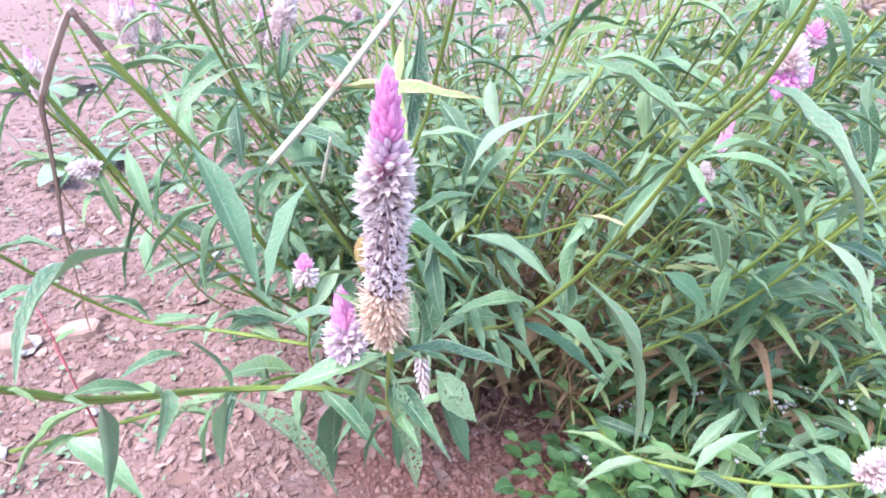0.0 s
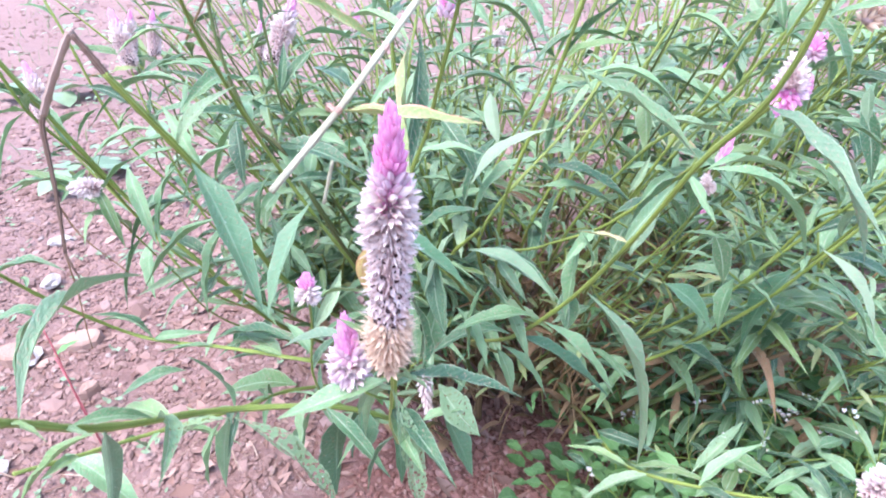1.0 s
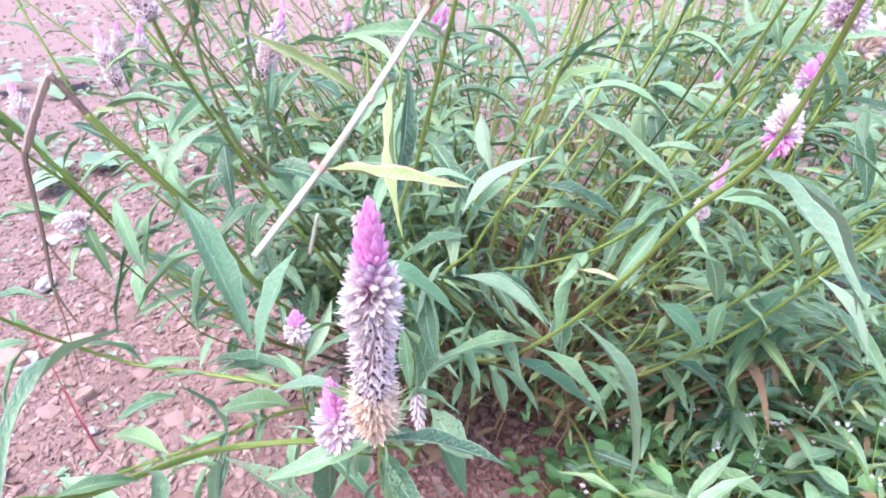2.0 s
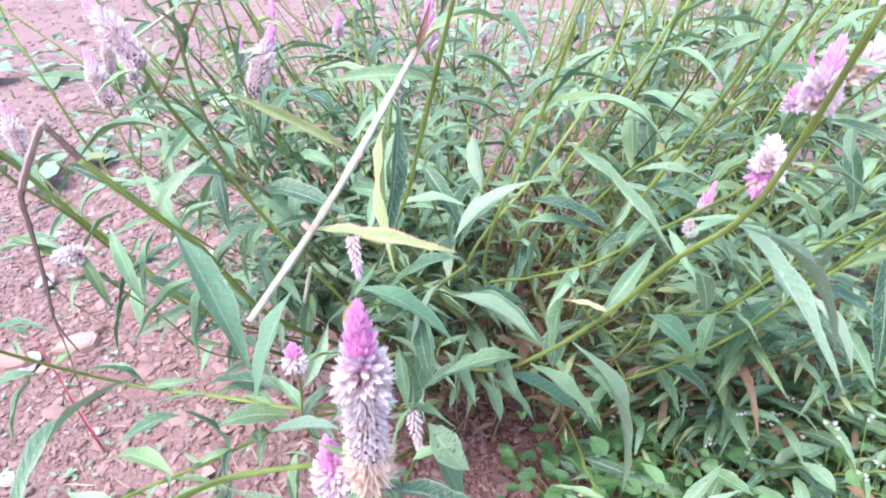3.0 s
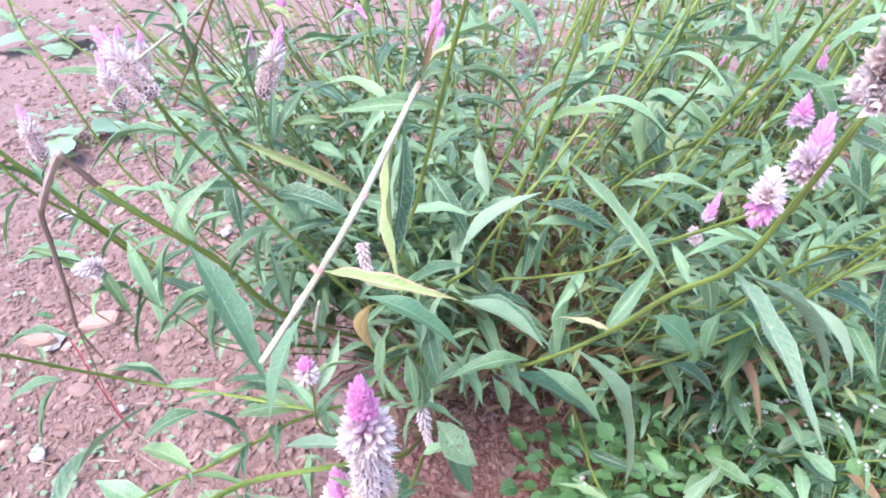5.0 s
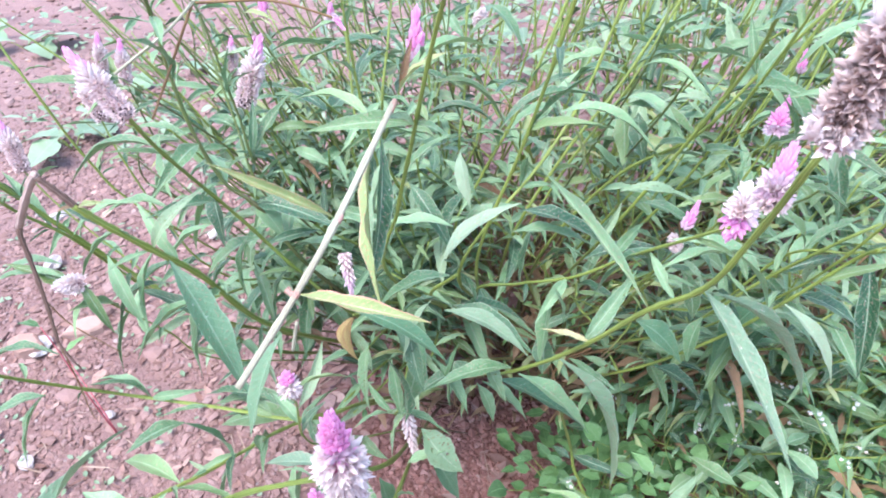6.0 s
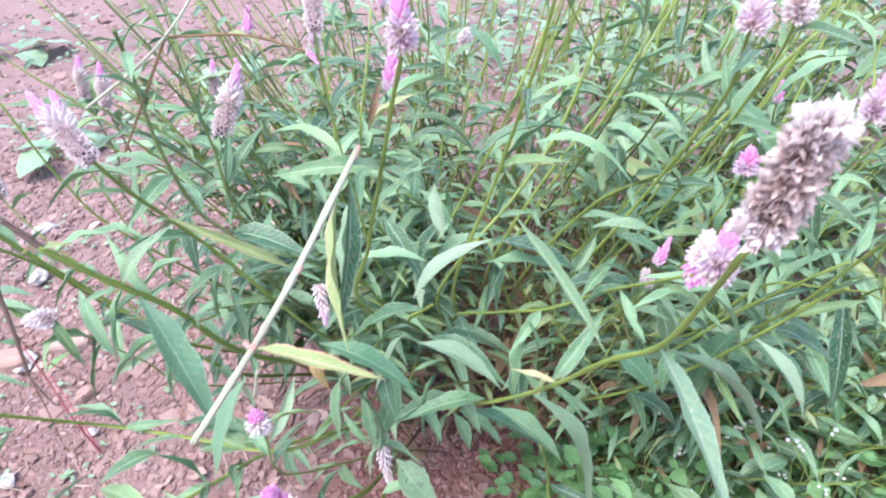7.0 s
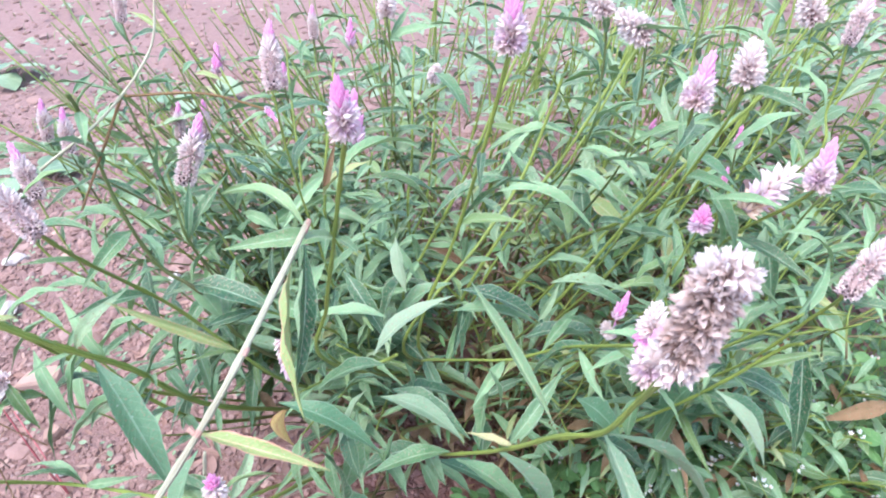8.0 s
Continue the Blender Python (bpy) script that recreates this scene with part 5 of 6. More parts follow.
head(back, "old", (0.116, 0.968, 0.807), (0.118, 0.974, 0.834))
stalk(back, [(0.251, 1.292, 0.010), (0.286, 1.038, 0.385), (0.321, 0.784, 0.719), (0.332, 0.782, 0.801), (0.330, 0.781, 0.861)], 0.0014, 0.0010, STEM_DARK)
head(back, "old", (0.330, 0.781, 0.861), (0.313, 0.785, 0.881))
stalk(back, [(0.292, 1.273, 0.010), (0.324, 1.020, 0.375), (0.355, 0.768, 0.699), (0.367, 0.768, 0.782), (0.366, 0.768, 0.843)], 0.0014, 0.0010, STEM_DARK)
head(back, "old", (0.366, 0.768, 0.843), (0.338, 0.772, 0.864))
stalk(back, [(0.309, 1.338, 0.010), (0.442, 1.119, 0.341), (0.574, 0.900, 0.632), (0.596, 0.899, 0.731), (0.595, 0.898, 0.804)], 0.0014, 0.0010)
head(back, "old", (0.595, 0.898, 0.804), (0.584, 0.910, 0.838))
stalk(back, [(0.286, 1.263, 0.010), (0.403, 1.000, 0.375), (0.520, 0.738, 0.700), (0.539, 0.737, 0.780), (0.538, 0.738, 0.840)], 0.0014, 0.0010)
head(back, "long", (0.538, 0.738, 0.840), (0.559, 0.758, 0.882))
stalk(back, [(0.245, 1.278, 0.010), (0.343, 1.080, 0.376), (0.442, 0.883, 0.702), (0.458, 0.880, 0.791), (0.456, 0.877, 0.858)], 0.0014, 0.0010)
head(back, "short", (0.456, 0.877, 0.858), (0.459, 0.887, 0.889))
stalk(back, [(0.299, 1.294, 0.010), (0.115, 1.251, 0.213), (-0.070, 1.208, 0.375), (-0.068, 1.203, 0.521), (-0.072, 1.199, 0.630)], 0.0014, 0.0010, STEM_DARK)
head(back, "short", (-0.072, 1.199, 0.630), (-0.069, 1.204, 0.665))
stalk(back, [(0.264, 1.338, 0.010), (0.042, 1.177, 0.227), (-0.179, 1.016, 0.404), (-0.182, 1.015, 0.534), (-0.187, 1.013, 0.631)], 0.0014, 0.0010, STEM_DARK)
head(back, "long", (-0.187, 1.013, 0.631), (-0.183, 1.031, 0.681))
stalk(back, [(0.251, 1.340, 0.010), (-0.047, 1.188, 0.236), (-0.344, 1.036, 0.422), (-0.357, 1.021, 0.548), (-0.365, 1.009, 0.642)], 0.0014, 0.0010, STEM_DARK)
head(back, "long", (-0.365, 1.009, 0.642), (-0.362, 1.024, 0.696))
stalk(back, [(0.249, 1.275, 0.010), (-0.022, 1.128, 0.246), (-0.292, 0.982, 0.442), (-0.304, 0.968, 0.561), (-0.311, 0.957, 0.650)], 0.0014, 0.0010, STEM_DARK)
head(back, "long", (-0.311, 0.957, 0.650), (-0.309, 0.973, 0.705))
stalk(back, [(0.239, 1.266, 0.010), (0.043, 1.172, 0.214), (-0.153, 1.079, 0.379), (-0.159, 1.064, 0.513), (-0.166, 1.052, 0.613)], 0.0014, 0.0010)
head(back, "long", (-0.166, 1.052, 0.613), (-0.161, 1.066, 0.667))
stalk(back, [(0.309, 1.317, 0.010), (0.390, 1.192, 0.202), (0.471, 1.066, 0.354), (0.494, 1.065, 0.490), (0.492, 1.064, 0.593)], 0.0014, 0.0010)
head(back, "bud", (0.492, 1.064, 0.593), (0.495, 1.059, 0.612))
stalk(back, [(0.268, 1.271, 0.010), (0.379, 1.056, 0.240), (0.491, 0.842, 0.431), (0.514, 0.843, 0.543), (0.512, 0.844, 0.627)], 0.0014, 0.0010)
head(back, "bud", (0.512, 0.844, 0.627), (0.514, 0.846, 0.651))
stalk(back, [(0.295, 1.304, 0.010), (0.229, 1.304, 0.178), (0.162, 1.304, 0.306), (0.174, 1.300, 0.465), (0.170, 1.296, 0.585)], 0.0014, 0.0010)
head(back, "old", (0.170, 1.296, 0.585), (0.179, 1.295, 0.615))
stalk(back, [(0.232, 1.299, 0.010), (0.371, 1.092, 0.267), (0.510, 0.884, 0.484), (0.531, 0.872, 0.591), (0.527, 0.863, 0.670)], 0.0014, 0.0010, STEM_DARK)
head(back, "bud", (0.527, 0.863, 0.670), (0.527, 0.864, 0.696))


MAIN = [(0.0, 4, 0.9, 70, 0.0074, 24), (0.10, 4, 1.1, 86, 0.0076, 24), (0.22, 4, 1.15, 88, 0.0070, 24), (0.25, 3, 1.35, 88, 0.0052, 60), (0.36, 3, 1.35, 88, 0.0052, 48), (0.44, 3, 1.35, 88, 0.0052, 36), (0.60, 3, 1.35, 86, 0.0052, 36), (0.63, 2, 1.15, 80, 0.0090, 24), (0.72, 2, 1.05, 64, 0.0082, 24), (0.78, 1, 0.80, 46, 0.0082, 12), (0.83, 0, 0.62, 32, 0.0082, 12), (0.95, 0, 0.3, 16, 0.008, 12)]
big_spike(front, SPIKE_FOOT, SPIKE_TIP, 0.0092, MAIN, 330, 11, "tall flower spike, pink tip, white middle, tan seeding foot", 10, False, 6)
WITHER = [(0.0, 3, 0.7, 80, 0.0044, 24), (0.10, 2, 0.8, 84, 0.0050, 36), (0.20, 6, 0.85, 84, 0.0047, 48), (0.5, 6, 0.8, 80, 0.0045, 36), (0.74, 6, 0.7, 74, 0.0046, 48), (0.82, 2, 0.75, 76, 0.0054, 36), (0.92, 2, 0.75, 60, 0.0058, 24), (0.97, 2, 0.5, 40, 0.0058, 24)]
big_spike(right, WITHERED_FOOT, WITHERED_TIP, 0.0098, WITHER, 210, 12, "large withered brown and white flower spike", 40, True, 6)


def shoot(parent, rng, base, tip, leaves, r0=0.0028, size=1.0, low=0.25, mat=None, pale=0.0):
    """A leafy side shoot that bends from base to tip, with leaves in a spiral."""
    base, tip = Vector(base), Vector(tip)
    mid = base + (tip - base) * 0.5 + Vector((rng.uniform(-0.02, 0.02), rng.uniform(-0.02, 0.02), 0.08 * (tip - base).length))
    line = smooth_line([base, mid, tip], 6)
    v, f, uv = tube_data(line, r0, r0 * 0.6, 6, 3)
    place("stem", mesh("stem", v, f, [mat or STEM], uv), parent)
    ang = rng.uniform(0, 6.28)
    for k in range(leaves):
        u = low + (1 - low) * (k + rng.random() * 0.6) / leaves
        q = line[min(len(line) - 1, int(u * (len(line) - 1)))]
        ang += 2.4 + rng.uniform(-0.4, 0.4)
        rise = rng.uniform(-0.15, 0.65)
        d = Vector((math.cos(ang), math.sin(ang), rise)).normalized()
        length = size * rng.uniform(0.06, 0.128) * (1.0 if u < 0.8 else 0.7) * (0.55 if rng.random() < 0.25 else 1.0)
        end = q + d * length - Vector((0, 0, length * rng.uniform(0.05, 0.38)))
        pick = rng.random()
        mat2 = LEAF if pick < 0.78 else LEAF_WORN if pick < 0.95 else LEAF_YELLOW if pick < 0.99 else LEAF_DRY
        # this share takes the lighter leaf colour, for far-side brightness and haze
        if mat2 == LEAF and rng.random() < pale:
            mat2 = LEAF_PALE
        if q.z < 0.30 and rng.random() < 0.16:
            mat2 = LEAF_DRY
            end = q + (end - q) * 0.6
        leaf(parent, q, end, length * rng.uniform(0.105, 0.21), rng.choice((0.0, 0.05, 0.1, 0.15, 0.2, 0.25)), rng.uniform(-35, 35), mat2, "lance", rng.randrange(3))


def primaries(owner, rng, count, spread, centre_at):
    """Woody main stems that fan out from the plant's foot; returns their lines."""
    lines = []
    for k in range(count):
        a = 2 * math.pi * (k + rng.random()) / count
        foot = owner.location + Vector((0.03 * math.cos(a), 0.03 * math.sin(a), -0.012))
        top = Vector((centre_at[0] + spread * math.cos(a), centre_at[1] + spread * 0.8 * math.sin(a), rng.uniform(0.22, 0.34)))
        bow = foot * 0.5 + top * 0.5 + Vector((rng.uniform(-0.03, 0.03), rng.uniform(-0.03, 0.03), -0.02))
        line = smooth_line([foot, bow, top], 6)
        v, f, uv = tube_data(line, 0.0052, 0.0026, 7, 4)
        place("main_stem", mesh("main_stem", v, f, [STEM_WOOD if k % 2 else STEM_DARK], uv), owner)
        lines.append(line)
    return lines


def fill_clump():
    rng = random.Random(5)
    wood = {left: primaries(left, rng, 7, 0.13, (0.02, 0.98)), centre: primaries(centre, rng, 11, 0.18, (0.22, 0.98)), right: primaries(right, rng, 12, 0.24, (0.52, 0.93)), back: primaries(back, rng, 12, 0.34, (0.45, 1.45))}

    def from_wood(owner, tip):
        spots = [q for line in wood[owner] for q in line[5:]]
        q = min(spots, key=lambda p: (p - tip).length + rng.random() * 0.08)
        return q

    for i in range(116):
        a = rng.uniform(-3.14, 3.14)
        far = 0.48 * math.sqrt(rng.random())
        tip = Vector((0.26 + far * math.cos(a) * 1.1, 0.98 + far * math.sin(a) * 0.8, 0))
        tip.z = rng.uniform(0.26, 0.62) - 0.15 * max(0, far - 0.25)
        if tip.y < 0.66 or tip.x < -0.14 or (tip.y < 0.80 and -0.02 < tip.x < 0.20 and tip.z < 0.42):
            continue
        owner = left if tip.x < 0.1 else centre if tip.x < 0.35 else right
        shoot(owner, rng, from_wood(owner, tip), tip, rng.randint(5, 10), 0.0020, 1.0, 0.5)
    # tall thin stems of the far side
    for i in range(54):
        tip = Vector((rng.uniform(-0.25, 1.5), rng.uniform(1.05, 1.9), rng.uniform(0.42, 0.80)))
        # over half these leaves are paled: distant haze carried by the leaf colour
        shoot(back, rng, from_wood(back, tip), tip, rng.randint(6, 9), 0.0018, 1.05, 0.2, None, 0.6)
    # slanting flower stems that lean away over the far side
    for i in range(44):
        u = (i + rng.random()) / 44
        foot = Vector((0.30 + 0.40 * u + rng.uniform(-0.06, 0.06), 1.12 + rng.uniform(-0.12, 0.25), 0.16))
        high = rng.uniform(0.42, 0.66)
        top = foot + Vector((rng.uniform(0.10, 0.34) + 0.08 * u, rng.uniform(0.0, 0.28), high))
        bow = foot * 0.45 + top * 0.55 + Vector((rng.uniform(0.0, 0.03), rng.uniform(-0.02, 0.02), 0.012))
        line = smooth_line([foot, bow, top], 8)
        r = rng.uniform(0.0018, 0.0027)
        v, f, uv = tube_data(line, r, r * 0.65, 7, 5)
        place("stem", mesh("stem", v, f, [STEM], uv), back)
        for k in range(4):
            q = line[int((0.35 + 0.6 * rng.random()) * (len(line) - 1))]
            a = rng.uniform(0, 6.28)
            length = rng.uniform(0.07, 0.14)
            end = q + Vector((math.cos(a), math.sin(a), rng.uniform(-0.5, 0.3))).normalized() * length
            leaf(back, q, end, length * rng.uniform(0.11, 0.16), rng.choice((0.1, 0.15, 0.2, 0.25)), rng.uniform(-40, 40), LEAF if rng.random() < 0.75 else LEAF_WORN, "lance", rng.randrange(3))
    # sparse thin stems over the open soil behind
    for i in range(34):
        foot = Vector((rng.uniform(-0.12, 0.22), rng.uniform(1.15, 1.55), 0.05))
        top = foot + Vector((rng.uniform(-0.42, 0.06), rng.uniform(0.0, 0.30), rng.uniform(0.42, 0.72)))
        line = smooth_line([foot, foot * 0.5 + top * 0.5 + Vector((0.01, 0, 0.03)), top], 8)
        r = rng.uniform(0.0015, 0.0022)
        v, f, uv = tube_data(line, r, r * 0.6, 6, 4)
        place("stem", mesh("stem", v, f, [STEM_DARK if i % 3 else STEM], uv), back)
        for k in range(3):
            q = line[int((0.3 + 0.6 * rng.random()) * (len(line) - 1))]
            a = rng.uniform(0, 6.28)
            length = rng.uniform(0.06, 0.12)
            leaf(back, q, q + Vector((math.cos(a), math.sin(a), rng.uniform(-0.4, 0.3))).normalized() * length, length * rng.uniform(0.12, 0.17), rng.choice((0.1, 0.15, 0.2)), rng.uniform(-40, 40), LEAF, "lance", rng.randrange(3))
    # thin stems that lean out over the open soil
    for i in range(46):
        foot = Vector((rng.uniform(-0.06, 0.10), rng.uniform(0.98, 1.25), 0.10))
        top = foot + Vector((rng.uniform(-0.48, -0.14), rng.uniform(-0.02, 0.34), rng.uniform(0.40, 0.66)))
        line = smooth_line([foot, foot * 0.5 + top * 0.5 + Vector((0.01, 0, 0.03)), top], 8)
        r = rng.uniform(0.0015, 0.0023)
        v, f, uv = tube_data(line, r, r * 0.6, 6, 5)
        place("stem", mesh("stem", v, f, [STEM if i % 2 else STEM_DARK], uv), left)
        for k in range(rng.randint(1, 4)):
            q = line[int((0.35 + 0.6 * rng.random()) * (len(line) - 1))]
            a = rng.uniform(0, 6.28)
            length = rng.uniform(0.04, 0.10)
            leaf(left, q, q + Vector((math.cos(a), math.sin(a), rng.uniform(-0.4, 0.3))).normalized() * length, length * rng.uniform(0.11, 0.17), rng.choice((0.1, 0.15, 0.2)), rng.uniform(-40, 40), LEAF if rng.random() < 0.8 else LEAF_YELLOW, "lance", rng.randrange(3))
    # bare thin stems that stand up behind
    for i in range(64):
        foot = Vector((rng.uniform(0.05, 0.75), rng.uniform(1.15, 1.45), 0.08))
        top = foot + Vector((rng.uniform(-0.04, 0.30), rng.uniform(0.05, 0.30), rng.uniform(0.50, 0.74)))
        line = smooth_line([foot, foot * 0.5 + top * 0.5 + Vector((rng.uniform(-0.02, 0.02), 0, 0.015)), top], 8)
        r = rng.uniform(0.0016, 0.0024)
        v, f, uv = tube_data(line, r, r * 0.65, 6, 5)
        place("stem", mesh("stem", v, f, [STEM], uv), back)
    # dead leaves and bare brown twigs low inside
    for i in range(90):
        q = Vector((rng.uniform(0.08, 0.62), rng.uniform(0.80, 1.02), rng.uniform(0.10, 0.32)))
        a = rng.uniform(0, 6.28)
        length = rng.uniform(0.03, 0.075)
        end = q + Vector((math.cos(a), math.sin(a), rng.uniform(-1.0, 0.1))).normalized() * length
        if i % 3:
            leaf(centre if q.x < 0.35 else right, q, end, length * rng.uniform(0.13, 0.25), rng.choice((0.1, 0.2, 0.25)), rng.uniform(-60, 60), LEAF_DRY if i % 2 else LEAF_YELLOW, "lance", rng.randrange(3))
        else:
            line = smooth_line([q - Vector((0.02, 0, 0.05)), q, q + Vector((rng.uniform(-0.06, 0.10), rng.uniform(-0.08, 0.02), rng.uniform(0.03, 0.12)))], 4)
            v, f, uv = tube_data(line, 0.0022, 0.0014, 6, 3)
            place("twig", mesh("twig", v, f, [STEM_WOOD], uv), centre if q.x < 0.35 else right)
    # dark leafy flank towards the open soil
    for i in range(60):
        tip = Vector((rng.uniform(-0.17, 0.10), rng.uniform(0.64, 0.98), rng.uniform(0.30, 0.60)))
        if tip.x < -0.04 and tip.z < 0.40 and tip.y < 0.8:
            continue
        shoot(left, rng, from_wood(left, tip), tip, rng.randint(5, 8), 0.0018, 1.0, 0.3)
    for i in range(30):
        tip = Vector((rng.uniform(-0.48, 0.02), rng.uniform(0.80, 1.35), rng.uniform(0.48, 0.80)))
        shoot(left, rng, from_wood(left, tip), tip, rng.randint(4, 7), 0.0017, 0.85, 0.4, STEM_DARK if i % 2 else STEM)
    # leafy right side
    for i in range(52):
        tip = Vector((rng.uniform(0.36, 1.15), rng.uniform(0.64, 1.30), rng.uniform(0.24, 0.5)))
        if tip.y < 0.86 and tip.x > 0.46:
            continue
        shoot(right, rng, from_wood(right, tip), tip, rng.randint(6, 9), 0.0020, 1.0, 0.15)
    # the clump's near flank slopes down to the herbs
    for i in range(28):
        tip = Vector((rng.uniform(0.42, 1.0), rng.uniform(0.58, 0.80), 0))
        tip.z = 0.12 + (tip.y - 0.56) * 1.1 + rng.uniform(-0.03, 0.05)
        foot = Vector((tip.x * 0.8 + 0.08, tip.y + rng.uniform(0.08, 0.16), tip.z * 0.45))
        shoot(right, rng, foot, tip, rng.randint(5, 8), 0.0017, 0.95, 0.25)
    for i in range(16):
        tip = Vector((rng.uniform(0.95, 1.5), rng.uniform(1.0, 1.65), rng.uniform(0.28, 0.52)))
        shoot(right, rng, from_wood(right, tip), tip, rng.randint(5, 8), 0.0019, 1.0, 0.3)


fill_clump()


def undergrowth(owner, name, label, mat, count, seed, box, size, slim, rise, crown=0.0):
    """Many small leaves low between the stems, each with its own bend, in one mesh; crown lifts the middle of the box."""
    rng = random.Random(seed)
    verts, faces, uvs = [], [], []
    for i in range(count):
        q = Vector((rng.uniform(box[0], box[1]), rng.uniform(box[2], box[3]), rng.uniform(box[4], box[5])))
        far = ((q.x - (box[0] + box[1]) / 2) / (box[1] - box[0])) ** 2 + ((q.y - (box[2] + box[3]) / 2) / (box[3] - box[2])) ** 2
        q.z += crown * (0.25 - far)
        if q.y < 0.80 and q.x < 0.22 and q.z < 0.40:
            continue
        a = rng.uniform(0, 6.28)
        length = size * rng.uniform(0.5, 1.2)
        d = Vector((math.cos(a), math.sin(a), rng.uniform(*rise))).normalized() * length
        s = Vector((-math.sin(a), math.cos(a), rng.uniform(-0.5, 0.5))).normalized() * length * slim * rng.uniform(0.7, 1.2)
        n = d.cross(s).normalized()
        n = n if n.z > 0 else -n
        arch, o = rng.uniform(0.02, 0.22) * length, len(verts)
        for u, w in ((0, 0.08), (0.25, 0.85), (0.55, 1.0), (0.8, 0.6), (1, 0.03)):
            c = q + d * u + n * (4 * arch * u * (1 - u)) - Vector((0, 0, 0.15 * length * u * u))
            verts += [c - s * w + n * (0.15 * w * s.length), c, c + s * w + n * (0.15 * w * s.length)]
            uvs += [(u, 0.5 - 0.5 * w), (u, 0.5), (u, 0.5 + 0.5 * w)]
        for k in range(4):
            p = o + 3 * k
            faces += [(p, p + 3, p + 4, p + 1), (p + 1, p + 4, p + 5, p + 2)]
    return tagged(place(name, mesh(name, verts, faces, [mat], uvs), owner), label, kind="stuff")


def thicket(owner, name, label, mat, count, seed, box, size, radius):
    """Many short thin stems that lean and cross, in one mesh."""
    rng = random.Random(seed)
    verts, faces, uvs = [], [], []
    for i in range(count):
        q = Vector((rng.uniform(box[0], box[1]), rng.uniform(box[2], box[3]), rng.uniform(box[4], box[5])))
        if q.y < 0.82 and q.x < 0.24 and q.z < 0.40:
            continue
        a = rng.uniform(0, 6.28)
        d = Vector((math.cos(a), math.sin(a), rng.uniform(-0.1, 1.8))).normalized() * size * rng.uniform(0.5, 1.3)
        bend = Vector((rng.uniform(-1, 1), rng.uniform(-1, 1), rng.uniform(-0.5, 0.8))) * size * 0.12
        r = radius * rng.uniform(0.7, 1.3)
        v, f, uv = tube_data(smooth_line([q - d * 0.5, q + bend, q + d * 0.5], 3), r, r * 0.7, 5, 3)
        o = len(verts)
        verts += v
        faces += [tuple(o + k for k in g) for g in f]
        uvs += uv
    return tagged(place(name, mesh(name, verts, faces, [mat], uvs), owner), label, kind="stuff")


undergrowth(centre, "young_leaves", "small fresh green leaves between the stems", LEAF, 220, 61, (-0.10, 0.75, 0.72, 1.20, 0.16, 0.38), 0.055, 0.11, (-0.5, 0.6), 0.30)
undergrowth(centre, "yellow_leaves", "small yellow-green leaves between the stems", LEAF_YELLOW, 300, 62, (-0.05, 0.75, 0.72, 1.15, 0.15, 0.38), 0.045, 0.11, (-0.6, 0.6), 0.25)
undergrowth(centre, "dead_leaves", "withered brown leaves low between the stems", LEAF_DRY, 620, 63, (-0.02, 0.70, 0.78, 1.15, 0.05, 0.30), 0.055, 0.12, (-1.2, 0.3), 0.2)
undergrowth(right, "young_leaves", "small fresh green leaves between the stems", LEAF, 360, 64, (0.35, 1.30, 0.66, 1.40, 0.14, 0.38), 0.055, 0.12, (-0.5, 0.6), 0.2)
# pale green here too, lightening the far side through the leaf colour
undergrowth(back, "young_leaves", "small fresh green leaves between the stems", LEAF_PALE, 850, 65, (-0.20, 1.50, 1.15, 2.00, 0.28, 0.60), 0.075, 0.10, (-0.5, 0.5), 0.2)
undergrowth(right, "low_leaves", "low green leaves beside the clump", LEAF, 240, 68, (0.42, 1.20, 0.58, 1.00, 0.06, 0.22), 0.060, 0.15, (-0.4, 0.6), 0.05)
undergrowth(right, "tiny_leaves", "tiny bright green leaves near the ground", LEAF_HERB, 1900, 71, (0.34, 1.20, 0.50, 1.00, 0.02, 0.17), 0.026, 0.20, (-0.4, 0.6), 0.05)
undergrowth(centre, "tiny_leaves", "tiny bright green leaves between the stems", LEAF_HERB, 600, 72, (-0.05, 0.80, 0.76, 1.15, 0.10, 0.40), 0.026, 0.15, (-0.5, 0.7), 0.25)
thicket(centre, "stem_tangle", "thin brownish old stems inside the clump", STEM_WOOD, 270, 73, (0.05, 0.70, 0.78, 1.15, 0.06, 0.36), 0.11, 0.0015)
thicket(centre, "stem_tangle", "thin green side stems inside the clump", STEM, 190, 74, (-0.02, 0.75, 0.76, 1.15, 0.16, 0.44), 0.13, 0.0014)
thicket(right, "stem_tangle", "thin tangled stems low beside the clump", STEM, 190, 75, (0.36, 1.15, 0.55, 1.00, 0.04, 0.20), 0.09, 0.0009)
thicket(right, "stem_tangle", "thin brown dead stems low beside the clump", STEM_WOOD, 120, 76, (0.36, 1.10, 0.55, 1.00, 0.02, 0.16), 0.08, 0.0010)
thicket(back, "stem_tangle", "thin green stems behind the clump", STEM, 190, 77, (-0.10, 1.30, 1.15, 1.70, 0.25, 0.60), 0.16, 0.0013)
undergrowth(right, "dead_leaves", "withered brown leaves low between the stems", LEAF_DRY, 260, 69, (0.36, 1.10, 0.58, 1.05, 0.03, 0.22), 0.045, 0.14, (-0.8, 0.4), 0.05)
undergrowth(back, "dead_leaves", "withered brown leaves low between the stems", LEAF_DRY, 260, 66, (-0.20, 1.40, 1.15, 1.80, 0.10, 0.45), 0.06, 0.10, (-1.0, 0.4), 0.1)
